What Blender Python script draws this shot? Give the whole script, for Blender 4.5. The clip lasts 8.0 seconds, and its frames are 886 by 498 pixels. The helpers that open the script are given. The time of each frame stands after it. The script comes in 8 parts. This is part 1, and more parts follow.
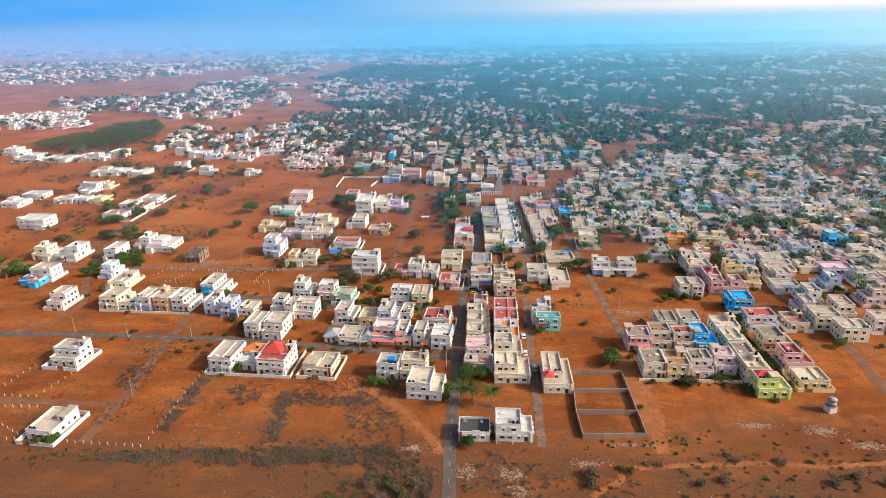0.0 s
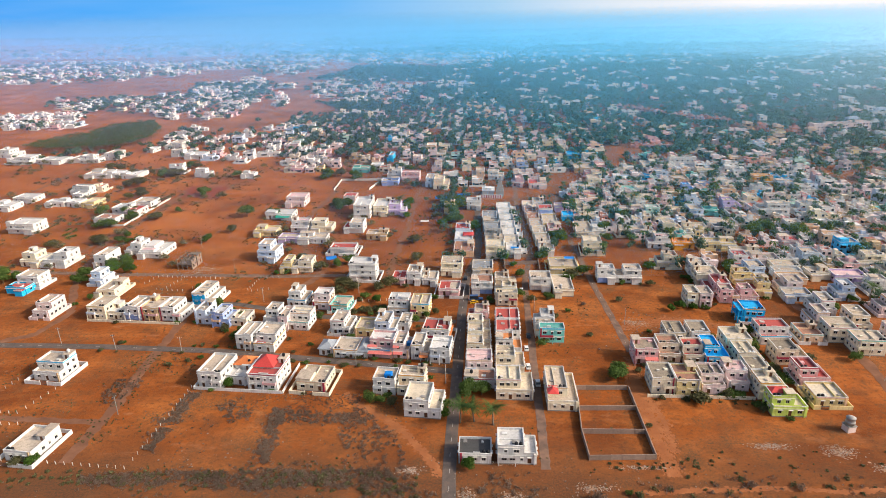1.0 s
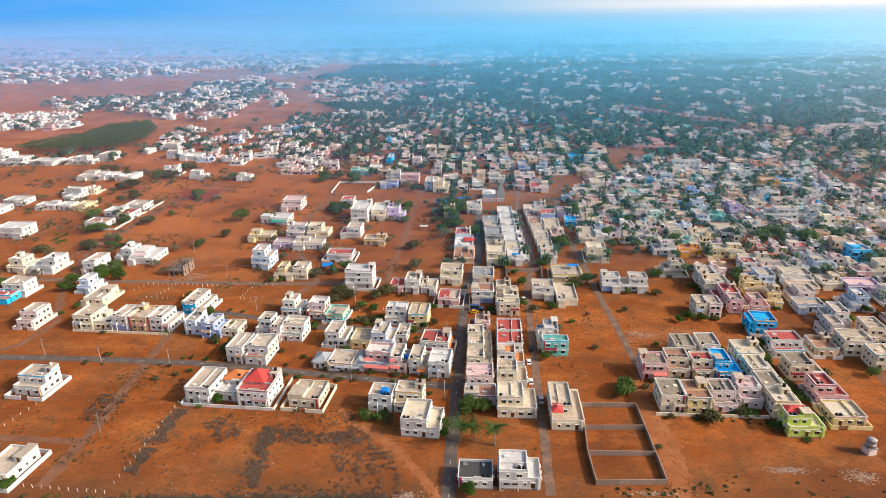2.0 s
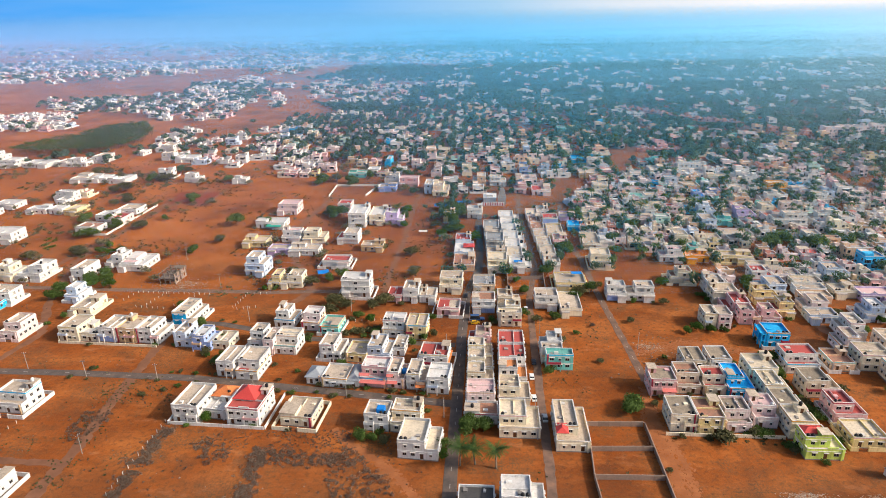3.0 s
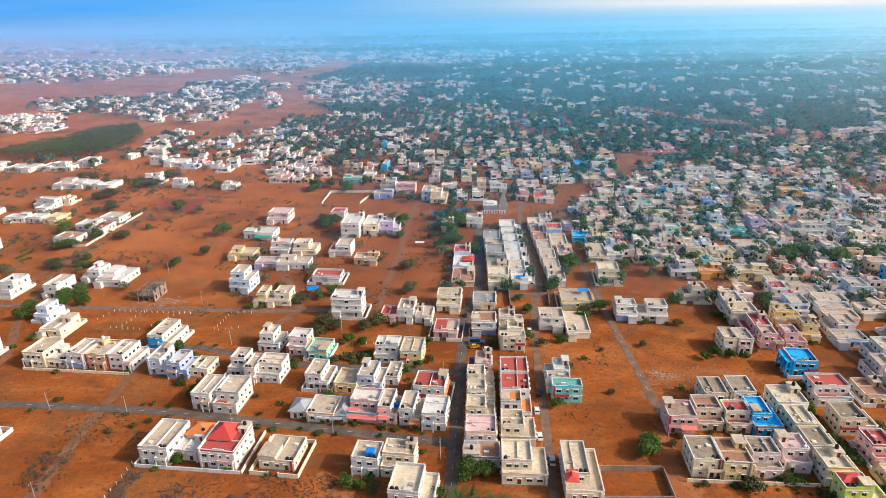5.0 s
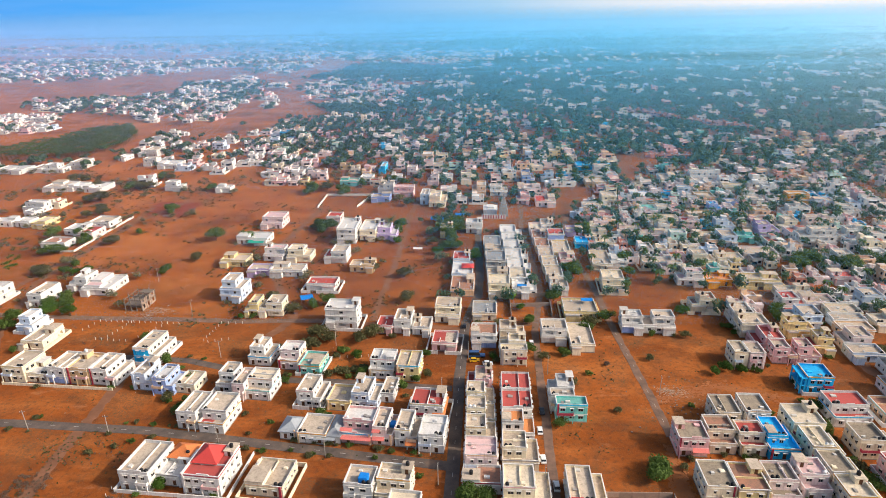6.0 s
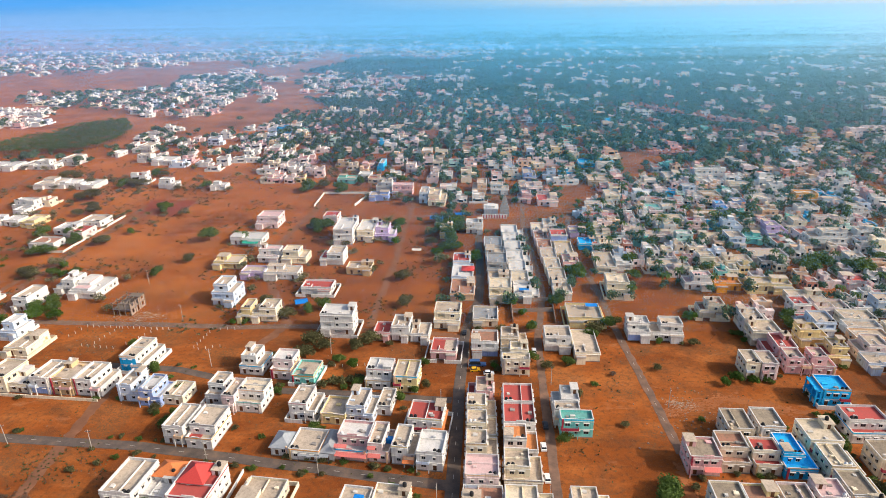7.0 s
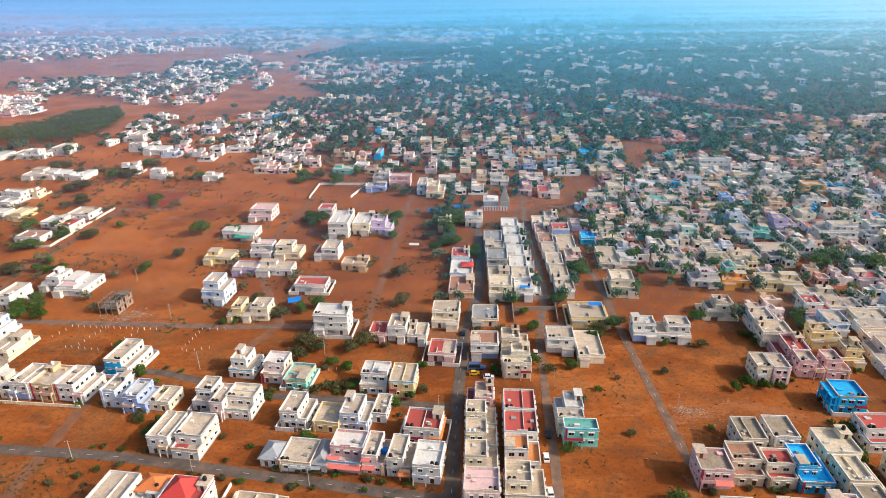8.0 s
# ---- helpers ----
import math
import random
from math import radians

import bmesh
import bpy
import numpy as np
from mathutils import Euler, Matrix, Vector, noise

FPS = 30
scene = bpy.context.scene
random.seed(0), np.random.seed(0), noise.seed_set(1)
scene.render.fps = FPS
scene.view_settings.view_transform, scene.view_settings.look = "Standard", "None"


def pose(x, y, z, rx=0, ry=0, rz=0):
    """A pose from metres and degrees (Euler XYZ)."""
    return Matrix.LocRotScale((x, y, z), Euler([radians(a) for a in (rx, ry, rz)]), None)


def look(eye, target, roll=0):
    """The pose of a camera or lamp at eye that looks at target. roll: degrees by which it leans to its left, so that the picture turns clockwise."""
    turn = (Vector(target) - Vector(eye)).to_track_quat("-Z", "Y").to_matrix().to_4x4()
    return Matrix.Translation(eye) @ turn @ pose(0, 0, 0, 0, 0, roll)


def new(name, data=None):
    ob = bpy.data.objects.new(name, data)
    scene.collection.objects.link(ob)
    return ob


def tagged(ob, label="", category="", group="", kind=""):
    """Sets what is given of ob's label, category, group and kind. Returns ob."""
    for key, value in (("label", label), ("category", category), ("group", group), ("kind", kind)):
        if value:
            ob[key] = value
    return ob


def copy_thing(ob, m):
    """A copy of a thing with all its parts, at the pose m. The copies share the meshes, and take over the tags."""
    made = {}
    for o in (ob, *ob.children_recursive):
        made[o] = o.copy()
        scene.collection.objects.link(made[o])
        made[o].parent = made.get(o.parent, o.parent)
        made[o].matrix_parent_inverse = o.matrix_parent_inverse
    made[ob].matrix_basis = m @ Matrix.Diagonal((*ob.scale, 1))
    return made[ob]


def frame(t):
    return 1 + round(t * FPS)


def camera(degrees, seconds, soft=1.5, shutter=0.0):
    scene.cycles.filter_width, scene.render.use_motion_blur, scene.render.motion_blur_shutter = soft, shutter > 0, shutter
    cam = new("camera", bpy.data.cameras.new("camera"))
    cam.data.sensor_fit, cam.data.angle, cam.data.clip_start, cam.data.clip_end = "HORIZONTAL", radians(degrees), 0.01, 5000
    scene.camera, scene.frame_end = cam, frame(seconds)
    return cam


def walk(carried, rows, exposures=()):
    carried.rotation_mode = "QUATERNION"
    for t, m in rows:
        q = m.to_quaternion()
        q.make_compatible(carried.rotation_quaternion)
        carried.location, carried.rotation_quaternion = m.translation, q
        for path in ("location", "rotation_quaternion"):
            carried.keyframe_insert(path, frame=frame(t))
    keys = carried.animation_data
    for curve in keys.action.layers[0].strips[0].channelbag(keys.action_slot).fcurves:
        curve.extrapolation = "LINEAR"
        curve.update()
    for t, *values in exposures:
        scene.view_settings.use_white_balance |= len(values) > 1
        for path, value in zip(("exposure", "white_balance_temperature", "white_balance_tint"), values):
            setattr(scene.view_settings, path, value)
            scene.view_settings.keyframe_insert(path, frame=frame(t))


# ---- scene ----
cam = camera(70.8, 8.0, soft=0.9)
PATH = [
    (0, (-2.053, -2.247, 122.087), (-2.145, -0.378, 121.378), -1.2),
    (0.5, (-2.2, 2.794, 122.015), (-2.291, 4.662, 121.306), -1.1),
    (1, (-2.119, 7.86, 122.044), (-2.212, 9.727, 121.334), -1.2),
    (1.5, (-2.288, 13.065, 121.891), (-2.38, 14.932, 121.18), -1.1),
    (3, (-2.353, 28.518, 121.928), (-2.447, 30.384, 121.215), -1.1),
    (3.5, (-2.197, 33.638, 121.896), (-2.293, 35.504, 121.182), -1.2),
    (4, (-2.254, 38.875, 121.89), (-2.348, 40.74, 121.176), -1.1),
    (4.5, (-2.274, 43.965, 121.978), (-2.367, 45.83, 121.262), -1.1),
    (6, (-2.402, 59.979, 121.709), (-2.493, 61.843, 120.991), -1.0),
    (6.5, (-2.65, 64.908, 121.944), (-2.74, 66.77, 121.22), -0.9),
    (7, (-2.726, 70.124, 122.07), (-2.816, 71.981, 121.333), -0.9),
    (7.5, (-2.729, 75.313, 122.161), (-2.818, 77.162, 121.404), -0.9),
    (8, (-2.787, 80.779, 122.315), (-2.874, 82.62, 121.537), -0.9),
]
walk(cam, [(t, look(eye, aim, roll)) for t, eye, aim, roll in PATH])

# ---- world, sun, exposure ----
scene.view_settings.exposure = 0.39
SUN_AZ, SUN_EL = 101.0, 32.5          # degrees clockwise from north (+y), and above the horizon
world = bpy.data.worlds.new("sky")
scene.world = world
world.use_nodes = True
wn = world.node_tree.nodes
sky = wn.new("ShaderNodeTexSky")
sky.sky_type = "NISHITA"
sky.sun_disc = False
sky.sun_elevation, sky.sun_rotation = radians(SUN_EL), radians(SUN_AZ)
sky.air_density, sky.dust_density, sky.ozone_density = 1.0, 4.6, 1.6
world.node_tree.links.new(sky.outputs["Color"], wn["Background"].inputs["Color"])
wn["Background"].inputs["Strength"].default_value = 0.15
sun = new("sun", bpy.data.lights.new("sun", "SUN"))
sun.data.energy, sun.data.angle, sun.data.color = 2.9, radians(2.0), (1.0, 0.895, 0.765)
to_sun = Vector((math.sin(radians(SUN_AZ)) * math.cos(radians(SUN_EL)), math.cos(radians(SUN_AZ)) * math.cos(radians(SUN_EL)), math.sin(radians(SUN_EL))))
sun.matrix_world = look(to_sun * 500, (0, 0, 0))

# ---- materials ----
def nodes_of(name, rough=0.85, metallic=0.0):
    m = bpy.data.materials.new(name)
    m.use_nodes = True
    nt = m.node_tree
    b = nt.nodes["Principled BSDF"]
    b.inputs["Roughness"].default_value = rough
    b.inputs["Metallic"].default_value = metallic
    b.inputs["Specular IOR Level"].default_value = 0.25
    return m, nt, b


def place(nt, scale=(1, 1, 1)):
    geo = nt.nodes.new("ShaderNodeNewGeometry")
    mp = nt.nodes.new("ShaderNodeMapping")
    mp.inputs["Scale"].default_value = scale
    nt.links.new(geo.outputs["Position"], mp.inputs["Vector"])
    return mp.outputs["Vector"]


def noise_of(nt, vec, scale, detail=5.0, rough=0.6):
    n = nt.nodes.new("ShaderNodeTexNoise")
    n.inputs["Scale"].default_value, n.inputs["Detail"].default_value, n.inputs["Roughness"].default_value = scale, detail, rough
    nt.links.new(vec, n.inputs["Vector"])
    return n.outputs["Fac"]


def ramp(nt, fac, stops):
    r = nt.nodes.new("ShaderNodeValToRGB")
    els = r.color_ramp.elements
    while len(els) < len(stops):
        els.new(0.5)
    for e, (p, c) in zip(els, stops):
        e.position, e.color = p, (*c, 1.0) if len(c) == 3 else c
    nt.links.new(fac, r.inputs["Fac"])
    return r.outputs["Color"]


def mix(nt, fac, a, b, how="MIX"):
    m = nt.nodes.new("ShaderNodeMix")
    m.data_type, m.blend_type = "RGBA", how
    for sock, v in ((m.inputs["Factor"], fac), (m.inputs["A"], a), (m.inputs["B"], b)):
        if isinstance(v, (int, float)):
            sock.default_value = v
        elif isinstance(v, tuple):
            sock.default_value = (*v, 1.0)
        else:
            nt.links.new(v, sock)
    return m.outputs["Result"]


def bump(nt, b, height, strength=0.3, distance=0.05):
    n = nt.nodes.new("ShaderNodeBump")
    n.inputs["Strength"].default_value, n.inputs["Distance"].default_value = strength, distance
    nt.links.new(height, n.inputs["Height"])
    nt.links.new(n.outputs["Normal"], b.inputs["Normal"])


def shade(c, k):
    return tuple(max(0.0, min(1.0, v * k)) for v in c)


def vary(nt, colour, spread=0.18, island=False):
    """Lightens or darkens a colour from piece to piece."""
    if island:
        r = nt.nodes.new("ShaderNodeNewGeometry").outputs["Random Per Island"]
    else:
        r = nt.nodes.new("ShaderNodeObjectInfo").outputs["Random"]
    g = ramp(nt, r, [(0.0, (1 - spread,) * 3), (1.0, (1.0,) * 3)])
    return mix(nt, 1.0, colour, g, "MULTIPLY")


def plaster(name, c, island=False):
    """Painted plaster: rain streaks under the parapets, blotches, grime."""
    m, nt, b = nodes_of(name, 0.88)
    streak = noise_of(nt, place(nt, (1.4, 1.4, 0.16)), 1.3, 6, 0.65)
    blotch = noise_of(nt, place(nt), 0.35, 6, 0.6)
    grain = noise_of(nt, place(nt), 6.0, 4, 0.6)
    dirt = tuple(v * k for v, k in zip(c, (0.56, 0.51, 0.43)))
    col = mix(nt, ramp(nt, streak, [(0.48, (0, 0, 0)), (0.72, (0.8,) * 3)]), c, dirt)
    col = mix(nt, ramp(nt, blotch, [(0.42, (0, 0, 0)), (0.75, (0.4,) * 3)]), col, shade(c, 0.75))
    col = mix(nt, ramp(nt, grain, [(0.3, (0.22,) * 3), (0.6, (0, 0, 0))]), col, shade(c, 0.6))
    nt.links.new(vary(nt, col, 0.1, island), b.inputs["Base Color"])
    bump(nt, b, grain, 0.25, 0.03)
    return m


def terrace(name, c, stain=(0.16, 0.14, 0.11), amount=0.85):
    """Roof terrace finish: weathered, with ponding stains and algae."""
    m, nt, b = nodes_of(name, 0.9)
    big = noise_of(nt, place(nt), 0.32, 8, 0.62)
    mid = noise_of(nt, place(nt), 1.3, 6, 0.65)
    fine = noise_of(nt, place(nt), 7.0, 4, 0.6)
    col = mix(nt, ramp(nt, big, [(0.42, (0, 0, 0)), (0.68, (amount,) * 3)]), c, tuple(0.45 * v + 0.55 * s for v, s in zip(c, stain)))
    col = mix(nt, ramp(nt, mid, [(0.47, (0, 0, 0)), (0.70, (amount * 0.9,) * 3)]), col, stain)
    col = mix(nt, ramp(nt, fine, [(0.35, (0.35,) * 3), (0.6, (0, 0, 0))]), col, shade(c, 0.6))
    nt.links.new(vary(nt, col, 0.2), b.inputs["Base Color"])
    bump(nt, b, fine, 0.3, 0.03)
    return m


def rough_paint(name, c, rough=0.8, spread=0.12, scale=3.0, metallic=0.0, island=False):
    m, nt, b = nodes_of(name, rough, metallic)
    n = noise_of(nt, place(nt), scale, 6, 0.65)
    col = mix(nt, ramp(nt, n, [(0.35, (0.6,) * 3), (0.65, (0, 0, 0))]), c, shade(c, 0.7))
    nt.links.new(vary(nt, col, spread, island), b.inputs["Base Color"])
    bump(nt, b, n, 0.25, 0.03)
    return m


def leafy(name, lo, hi):
    m, nt, b = nodes_of(name, 0.7)
    geo = nt.nodes.new("ShaderNodeNewGeometry")
    col = ramp(nt, geo.outputs["Random Per Island"], [(0.0, lo), (0.55, tuple((p + q) / 2 for p, q in zip(lo, hi))), (1.0, hi)])
    patch = noise_of(nt, place(nt), 0.045, 4, 0.6)
    col = mix(nt, ramp(nt, patch, [(0.35, (0.55,) * 3), (0.65, (0, 0, 0))]), col, shade(lo, 0.8))
    nt.links.new(vary(nt, col, 0.25), b.inputs["Base Color"])
    thin, blend = nt.nodes.new("ShaderNodeBsdfTranslucent"), nt.nodes.new("ShaderNodeMixShader")
    nt.links.new(b.inputs["Base Color"].links[0].from_socket, thin.inputs["Color"])
    blend.inputs["Fac"].default_value = 0.4
    nt.links.new(b.outputs["BSDF"], blend.inputs[1])
    nt.links.new(thin.outputs["BSDF"], blend.inputs[2])
    nt.links.new(blend.outputs[0], nt.nodes["Material Output"].inputs["Surface"])
    return m


WALLS = {
    "white": (0.765, 0.745, 0.71), "cream": (0.85, 0.75, 0.56), "beige": (0.72, 0.60, 0.45), "pink": (0.78, 0.47, 0.46),
    "pinkwhite": (0.82, 0.66, 0.63), "paleblue": (0.60, 0.69, 0.82), "blue": (0.34, 0.45, 0.78), "brightblue": (0.02, 0.50, 0.92),
    "teal": (0.22, 0.66, 0.60), "yellow": (0.80, 0.64, 0.32), "tan": (0.64, 0.45, 0.25), "lilac": (0.62, 0.49, 0.74),
    "peach": (0.82, 0.55, 0.35), "orange": (0.86, 0.40, 0.05), "lime": (0.62, 0.76, 0.16), "grey": (0.40, 0.38, 0.36),
    "maroon": (0.42, 0.05, 0.08), "rust": (0.66, 0.27, 0.19), "mint": (0.55, 0.76, 0.66),
}
WALL = {k: plaster(k + "_plaster", c) for k, c in WALLS.items()}
ROOF = {
    "white": terrace("lime_washed_terrace", (0.70, 0.67, 0.63), (0.34, 0.31, 0.27), 0.6), "beige": terrace("weathered_terrace", (0.62, 0.50, 0.38), (0.21, 0.17, 0.13), 0.72),
    "cream": terrace("cream_terrace", (0.76, 0.64, 0.47), (0.30, 0.24, 0.18), 0.7), "terracotta": terrace("clay_tile_terrace", (0.46, 0.22, 0.14)),
    "red": terrace("red_oxide_terrace", (0.50, 0.09, 0.075), (0.26, 0.10, 0.08), 0.55), "pink": terrace("pink_terrace", (0.74, 0.50, 0.48), (0.4, 0.3, 0.27), 0.5),
    "dark": terrace("tarred_roof", (0.10, 0.095, 0.09), (0.05, 0.05, 0.05), 0.5), "teal": terrace("green_terrace", (0.16, 0.42, 0.37), (0.1, 0.2, 0.18), 0.5),
    "orange": terrace("orange_terrace", (0.72, 0.27, 0.09), (0.4, 0.2, 0.12), 0.5), "brightblue": terrace("blue_terrace", (0.02, 0.48, 0.88), (0.03, 0.14, 0.3), 0.5),
    "worn": terrace("worn_terrace", (0.36, 0.29, 0.21), (0.13, 0.11, 0.085), 0.8),
    "greyroof": terrace("grey_terrace", (0.36, 0.36, 0.36), (0.15, 0.15, 0.15)),
}
TILE = {"red_tile": rough_paint("red_roof_tile", (0.62, 0.07, 0.06), 0.6), "orange_tile": rough_paint("orange_roof_tile", (0.72, 0.22, 0.07), 0.7)}
SHEET = rough_paint("grey_roof_sheet", (0.34, 0.36, 0.38), 0.5, 0.2, 1.2)
TRIM = rough_paint("grey_white_trim", (0.70, 0.66, 0.60), 0.85, 0.2, 1.6)
FRAME = rough_paint("window_frame_paint", (0.55, 0.50, 0.44), 0.6, 0.5)
WOOD = rough_paint("brown_door_wood", (0.17, 0.075, 0.035), 0.5, 0.4)
# near-black window glass, also used for sheets that stand in for porch shade
GLASS_AND_SHADE, gnt, gb = nodes_of("glass_and_shade", 0.12)
gb.inputs["Base Color"].default_value = (0.018, 0.022, 0.028, 1)
gb.inputs["Specular IOR Level"].default_value = 0.5
TANK = rough_paint("black_tank_plastic", (0.018, 0.018, 0.02), 0.45, 0.3)
TANKBLUE = rough_paint("blue_tank_plastic", (0.01, 0.22, 0.62), 0.45, 0.2)
TANKWHITE = rough_paint("white_tank_plastic", (0.75, 0.75, 0.74), 0.45, 0.2)
CONCRETE = rough_paint("bare_concrete", (0.36, 0.33, 0.30), 0.9, 0.3, 1.1)
SITE = rough_paint("weathered_site_concrete", (0.24, 0.19, 0.15), 0.95, 0.3, 1.1)
BLOCK = rough_paint("block_wall", (0.36, 0.26, 0.20), 0.95, 0.25, 1.4)
POLE = rough_paint("weathered_pole", (0.42, 0.38, 0.33), 0.9, 0.3, 2.0)
PLOUGHED = rough_paint("ploughed_red_soil", (0.24, 0.050, 0.018), 0.95, 0.2, 0.35)
SMEAR = rough_paint("lime_dust_on_soil", (0.46, 0.27, 0.17), 0.95, 0.5, 0.8, 0.0, True)
DUST = rough_paint("pale_rubble", (0.52, 0.42, 0.34), 0.95, 0.5, 3.0, 0.0, True)
COPING = rough_paint("pale_coping", (0.77, 0.74, 0.70), 0.9, 0.25, 1.2)
LIME = rough_paint("white_lime", (0.80, 0.77, 0.70), 0.9, 0.2, 2.0)
STEEL = rough_paint("painted_steel", (0.10, 0.11, 0.13), 0.5, 0.4)
BARK = rough_paint("bark", (0.13, 0.085, 0.05), 0.95, 0.3, 5.0)
PALMBARK = rough_paint("palm_bark", (0.22, 0.17, 0.12), 0.95, 0.3, 5.0)
LEAF = leafy("leaves", (0.075, 0.13, 0.026), (0.19, 0.28, 0.06))
LEAF_OLIVE = leafy("olive_leaves", (0.10, 0.10, 0.042), (0.24, 0.225, 0.095))
LEAF_BRIGHT = leafy("bright_leaves", (0.05, 0.12, 0.015), (0.16, 0.27, 0.035))
FROND = leafy("palm_fronds", (0.045, 0.10, 0.02), (0.13, 0.20, 0.045))
DRY = leafy("dry_scrub", (0.20, 0.135, 0.095), (0.37, 0.27, 0.20))
THORN = leafy("thorn_leaves", (0.12, 0.125, 0.06), (0.27, 0.255, 0.14))
WOODLAND = leafy("woodland_leaves", (0.072, 0.138, 0.083), (0.182, 0.275, 0.150))
CLOTH = {k: rough_paint(k + "_tarpaulin", c, 0.6, 0.1) for k, c in {"blue": (0.01, 0.22, 0.66), "red": (0.66, 0.06, 0.04), "orange": (0.8, 0.25, 0.08), "green": (0.03, 0.36, 0.25)}.items()}


def soil_material():
    """Red laterite soil: bright bare earth, darker damp and trodden areas, dry scrub, and weedy ground under the woods."""
    m, nt, b = nodes_of("red_soil", 0.95)
    b.inputs["Specular IOR Level"].default_value = 0.08
    p = place(nt)
    huge, big, mid, fine, grit = (noise_of(nt, p, s, d, 0.62) for s, d in ((0.006, 5), (0.022, 8), (0.10, 8), (0.7, 6), (4.0, 4)))
    drag = noise_of(nt, place(nt, (0.035, 0.075, 1.0)), 1.0, 8, 0.68)
    col = ramp(nt, big, [(0.28, (0.150, 0.040, 0.010)), (0.43, (0.250, 0.066, 0.013)), (0.56, (0.36, 0.098, 0.018)), (0.72, (0.52, 0.180, 0.048))])
    col = mix(nt, ramp(nt, huge, [(0.38, (0.35,) * 3), (0.60, (0, 0, 0))]), col, (0.22, 0.056, 0.016))
    col = mix(nt, ramp(nt, drag, [(0.46, (0, 0, 0)), (0.68, (0.75,) * 3)]), col, (0.52, 0.172, 0.042))
    col = mix(nt, ramp(nt, mid, [(0.50, (0, 0, 0)), (0.68, (0.7,) * 3)]), col, (0.15, 0.058, 0.026))
    col = mix(nt, ramp(nt, fine, [(0.50, (0, 0, 0)), (0.68, (0.7,) * 3)]), col, (0.10, 0.050, 0.025))
    col = mix(nt, ramp(nt, grit, [(0.28, (0.45,) * 3), (0.46, (0, 0, 0))]), col, (0.54, 0.23, 0.10))
    # stubble: patches of dry grey-brown growth, and pale dusty trodden spots
    patch, stalks = noise_of(nt, p, 0.045, 7, 0.7), noise_of(nt, p, 1.6, 5, 0.75)
    dry = nt.nodes.new("ShaderNodeMath")
    dry.operation = "MULTIPLY"
    nt.links.new(ramp(nt, patch, [(0.50, (0, 0, 0)), (0.62, (1, 1, 1))]), dry.inputs[0])
    nt.links.new(ramp(nt, stalks, [(0.44, (0, 0, 0)), (0.58, (0.85,) * 3)]), dry.inputs[1])
    col = mix(nt, dry.outputs[0], col, (0.13, 0.085, 0.045))
    pale = noise_of(nt, place(nt, (0.05, 0.11, 1.0)), 1.0, 8, 0.72)
    col = mix(nt, ramp(nt, pale, [(0.58, (0, 0, 0)), (0.76, (0.7,) * 3)]), col, (0.56, 0.26, 0.12))
    sep = nt.nodes.new("ShaderNodeSeparateXYZ")
    nt.links.new(p, sep.inputs["Vector"])

    def upto(sock, lo, hi):
        r = nt.nodes.new("ShaderNodeMapRange")
        r.inputs["From Min"].default_value, r.inputs["From Max"].default_value = lo, hi
        nt.links.new(sock, r.inputs["Value"])
        return r.outputs["Result"]

    # the wooded and built-up quarter to the north-east has weedy, trodden, darker ground
    lane = nt.nodes.new("ShaderNodeMath")
    lane.operation = "MULTIPLY_ADD"
    nt.links.new(sep.outputs["X"], lane.inputs[0])
    lane.inputs[1].default_value = 0.9
    nt.links.new(sep.outputs["Y"], lane.inputs[2])
    weeds = nt.nodes.new("ShaderNodeMath")
    weeds.operation = "MULTIPLY"
    nt.links.new(upto(lane.outputs[0], 340, 440), weeds.inputs[0])
    nt.links.new(ramp(nt, noise_of(nt, p, 0.02, 6), [(0.38, (0, 0, 0)), (0.60, (0.7,) * 3)]), weeds.inputs[1])
    col = mix(nt, weeds.outputs[0], col, mix(nt, ramp(nt, mid, [(0.4, (0, 0, 0)), (0.6, (1, 1, 1))]), (0.11, 0.072, 0.038), (0.19, 0.085, 0.042)))
    # trampled dry grass on the fallow strip in the south
    fallow = nt.nodes.new("ShaderNodeMath")
    fallow.operation = "MULTIPLY"
    nt.links.new(upto(sep.outputs["Y"], 176, 142), fallow.inputs[0])
    nt.links.new(ramp(nt, noise_of(nt, place(nt, (0.03, 0.09, 1.0)), 1.0, 8, 0.68), [(0.32, (0.25,) * 3), (0.54, (0.95,) * 3)]), fallow.inputs[1])
    col = mix(nt, fallow.outputs[0], col, mix(nt, ramp(nt, stalks, [(0.38, (0, 0, 0)), (0.6, (1, 1, 1))]), (0.21, 0.080, 0.032), (0.095, 0.055, 0.032)))
    # the open plain to the north-west: brighter earth, with haze put into its colour farther off, paler and pinker
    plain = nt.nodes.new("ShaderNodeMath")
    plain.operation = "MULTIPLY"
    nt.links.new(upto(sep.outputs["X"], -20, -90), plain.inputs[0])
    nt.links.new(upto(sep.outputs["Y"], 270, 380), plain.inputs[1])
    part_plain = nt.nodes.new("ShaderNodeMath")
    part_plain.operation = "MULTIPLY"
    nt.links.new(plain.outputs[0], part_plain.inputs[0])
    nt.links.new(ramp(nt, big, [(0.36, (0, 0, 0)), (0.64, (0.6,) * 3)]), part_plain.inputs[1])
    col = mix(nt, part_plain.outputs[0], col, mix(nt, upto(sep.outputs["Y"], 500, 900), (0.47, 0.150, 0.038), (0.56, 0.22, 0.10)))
    # trodden plots along the middle street
    plots = nt.nodes.new("ShaderNodeMath")
    plots.operation = "MULTIPLY"
    nt.links.new(upto(sep.outputs["X"], -125, -95), plots.inputs[0])
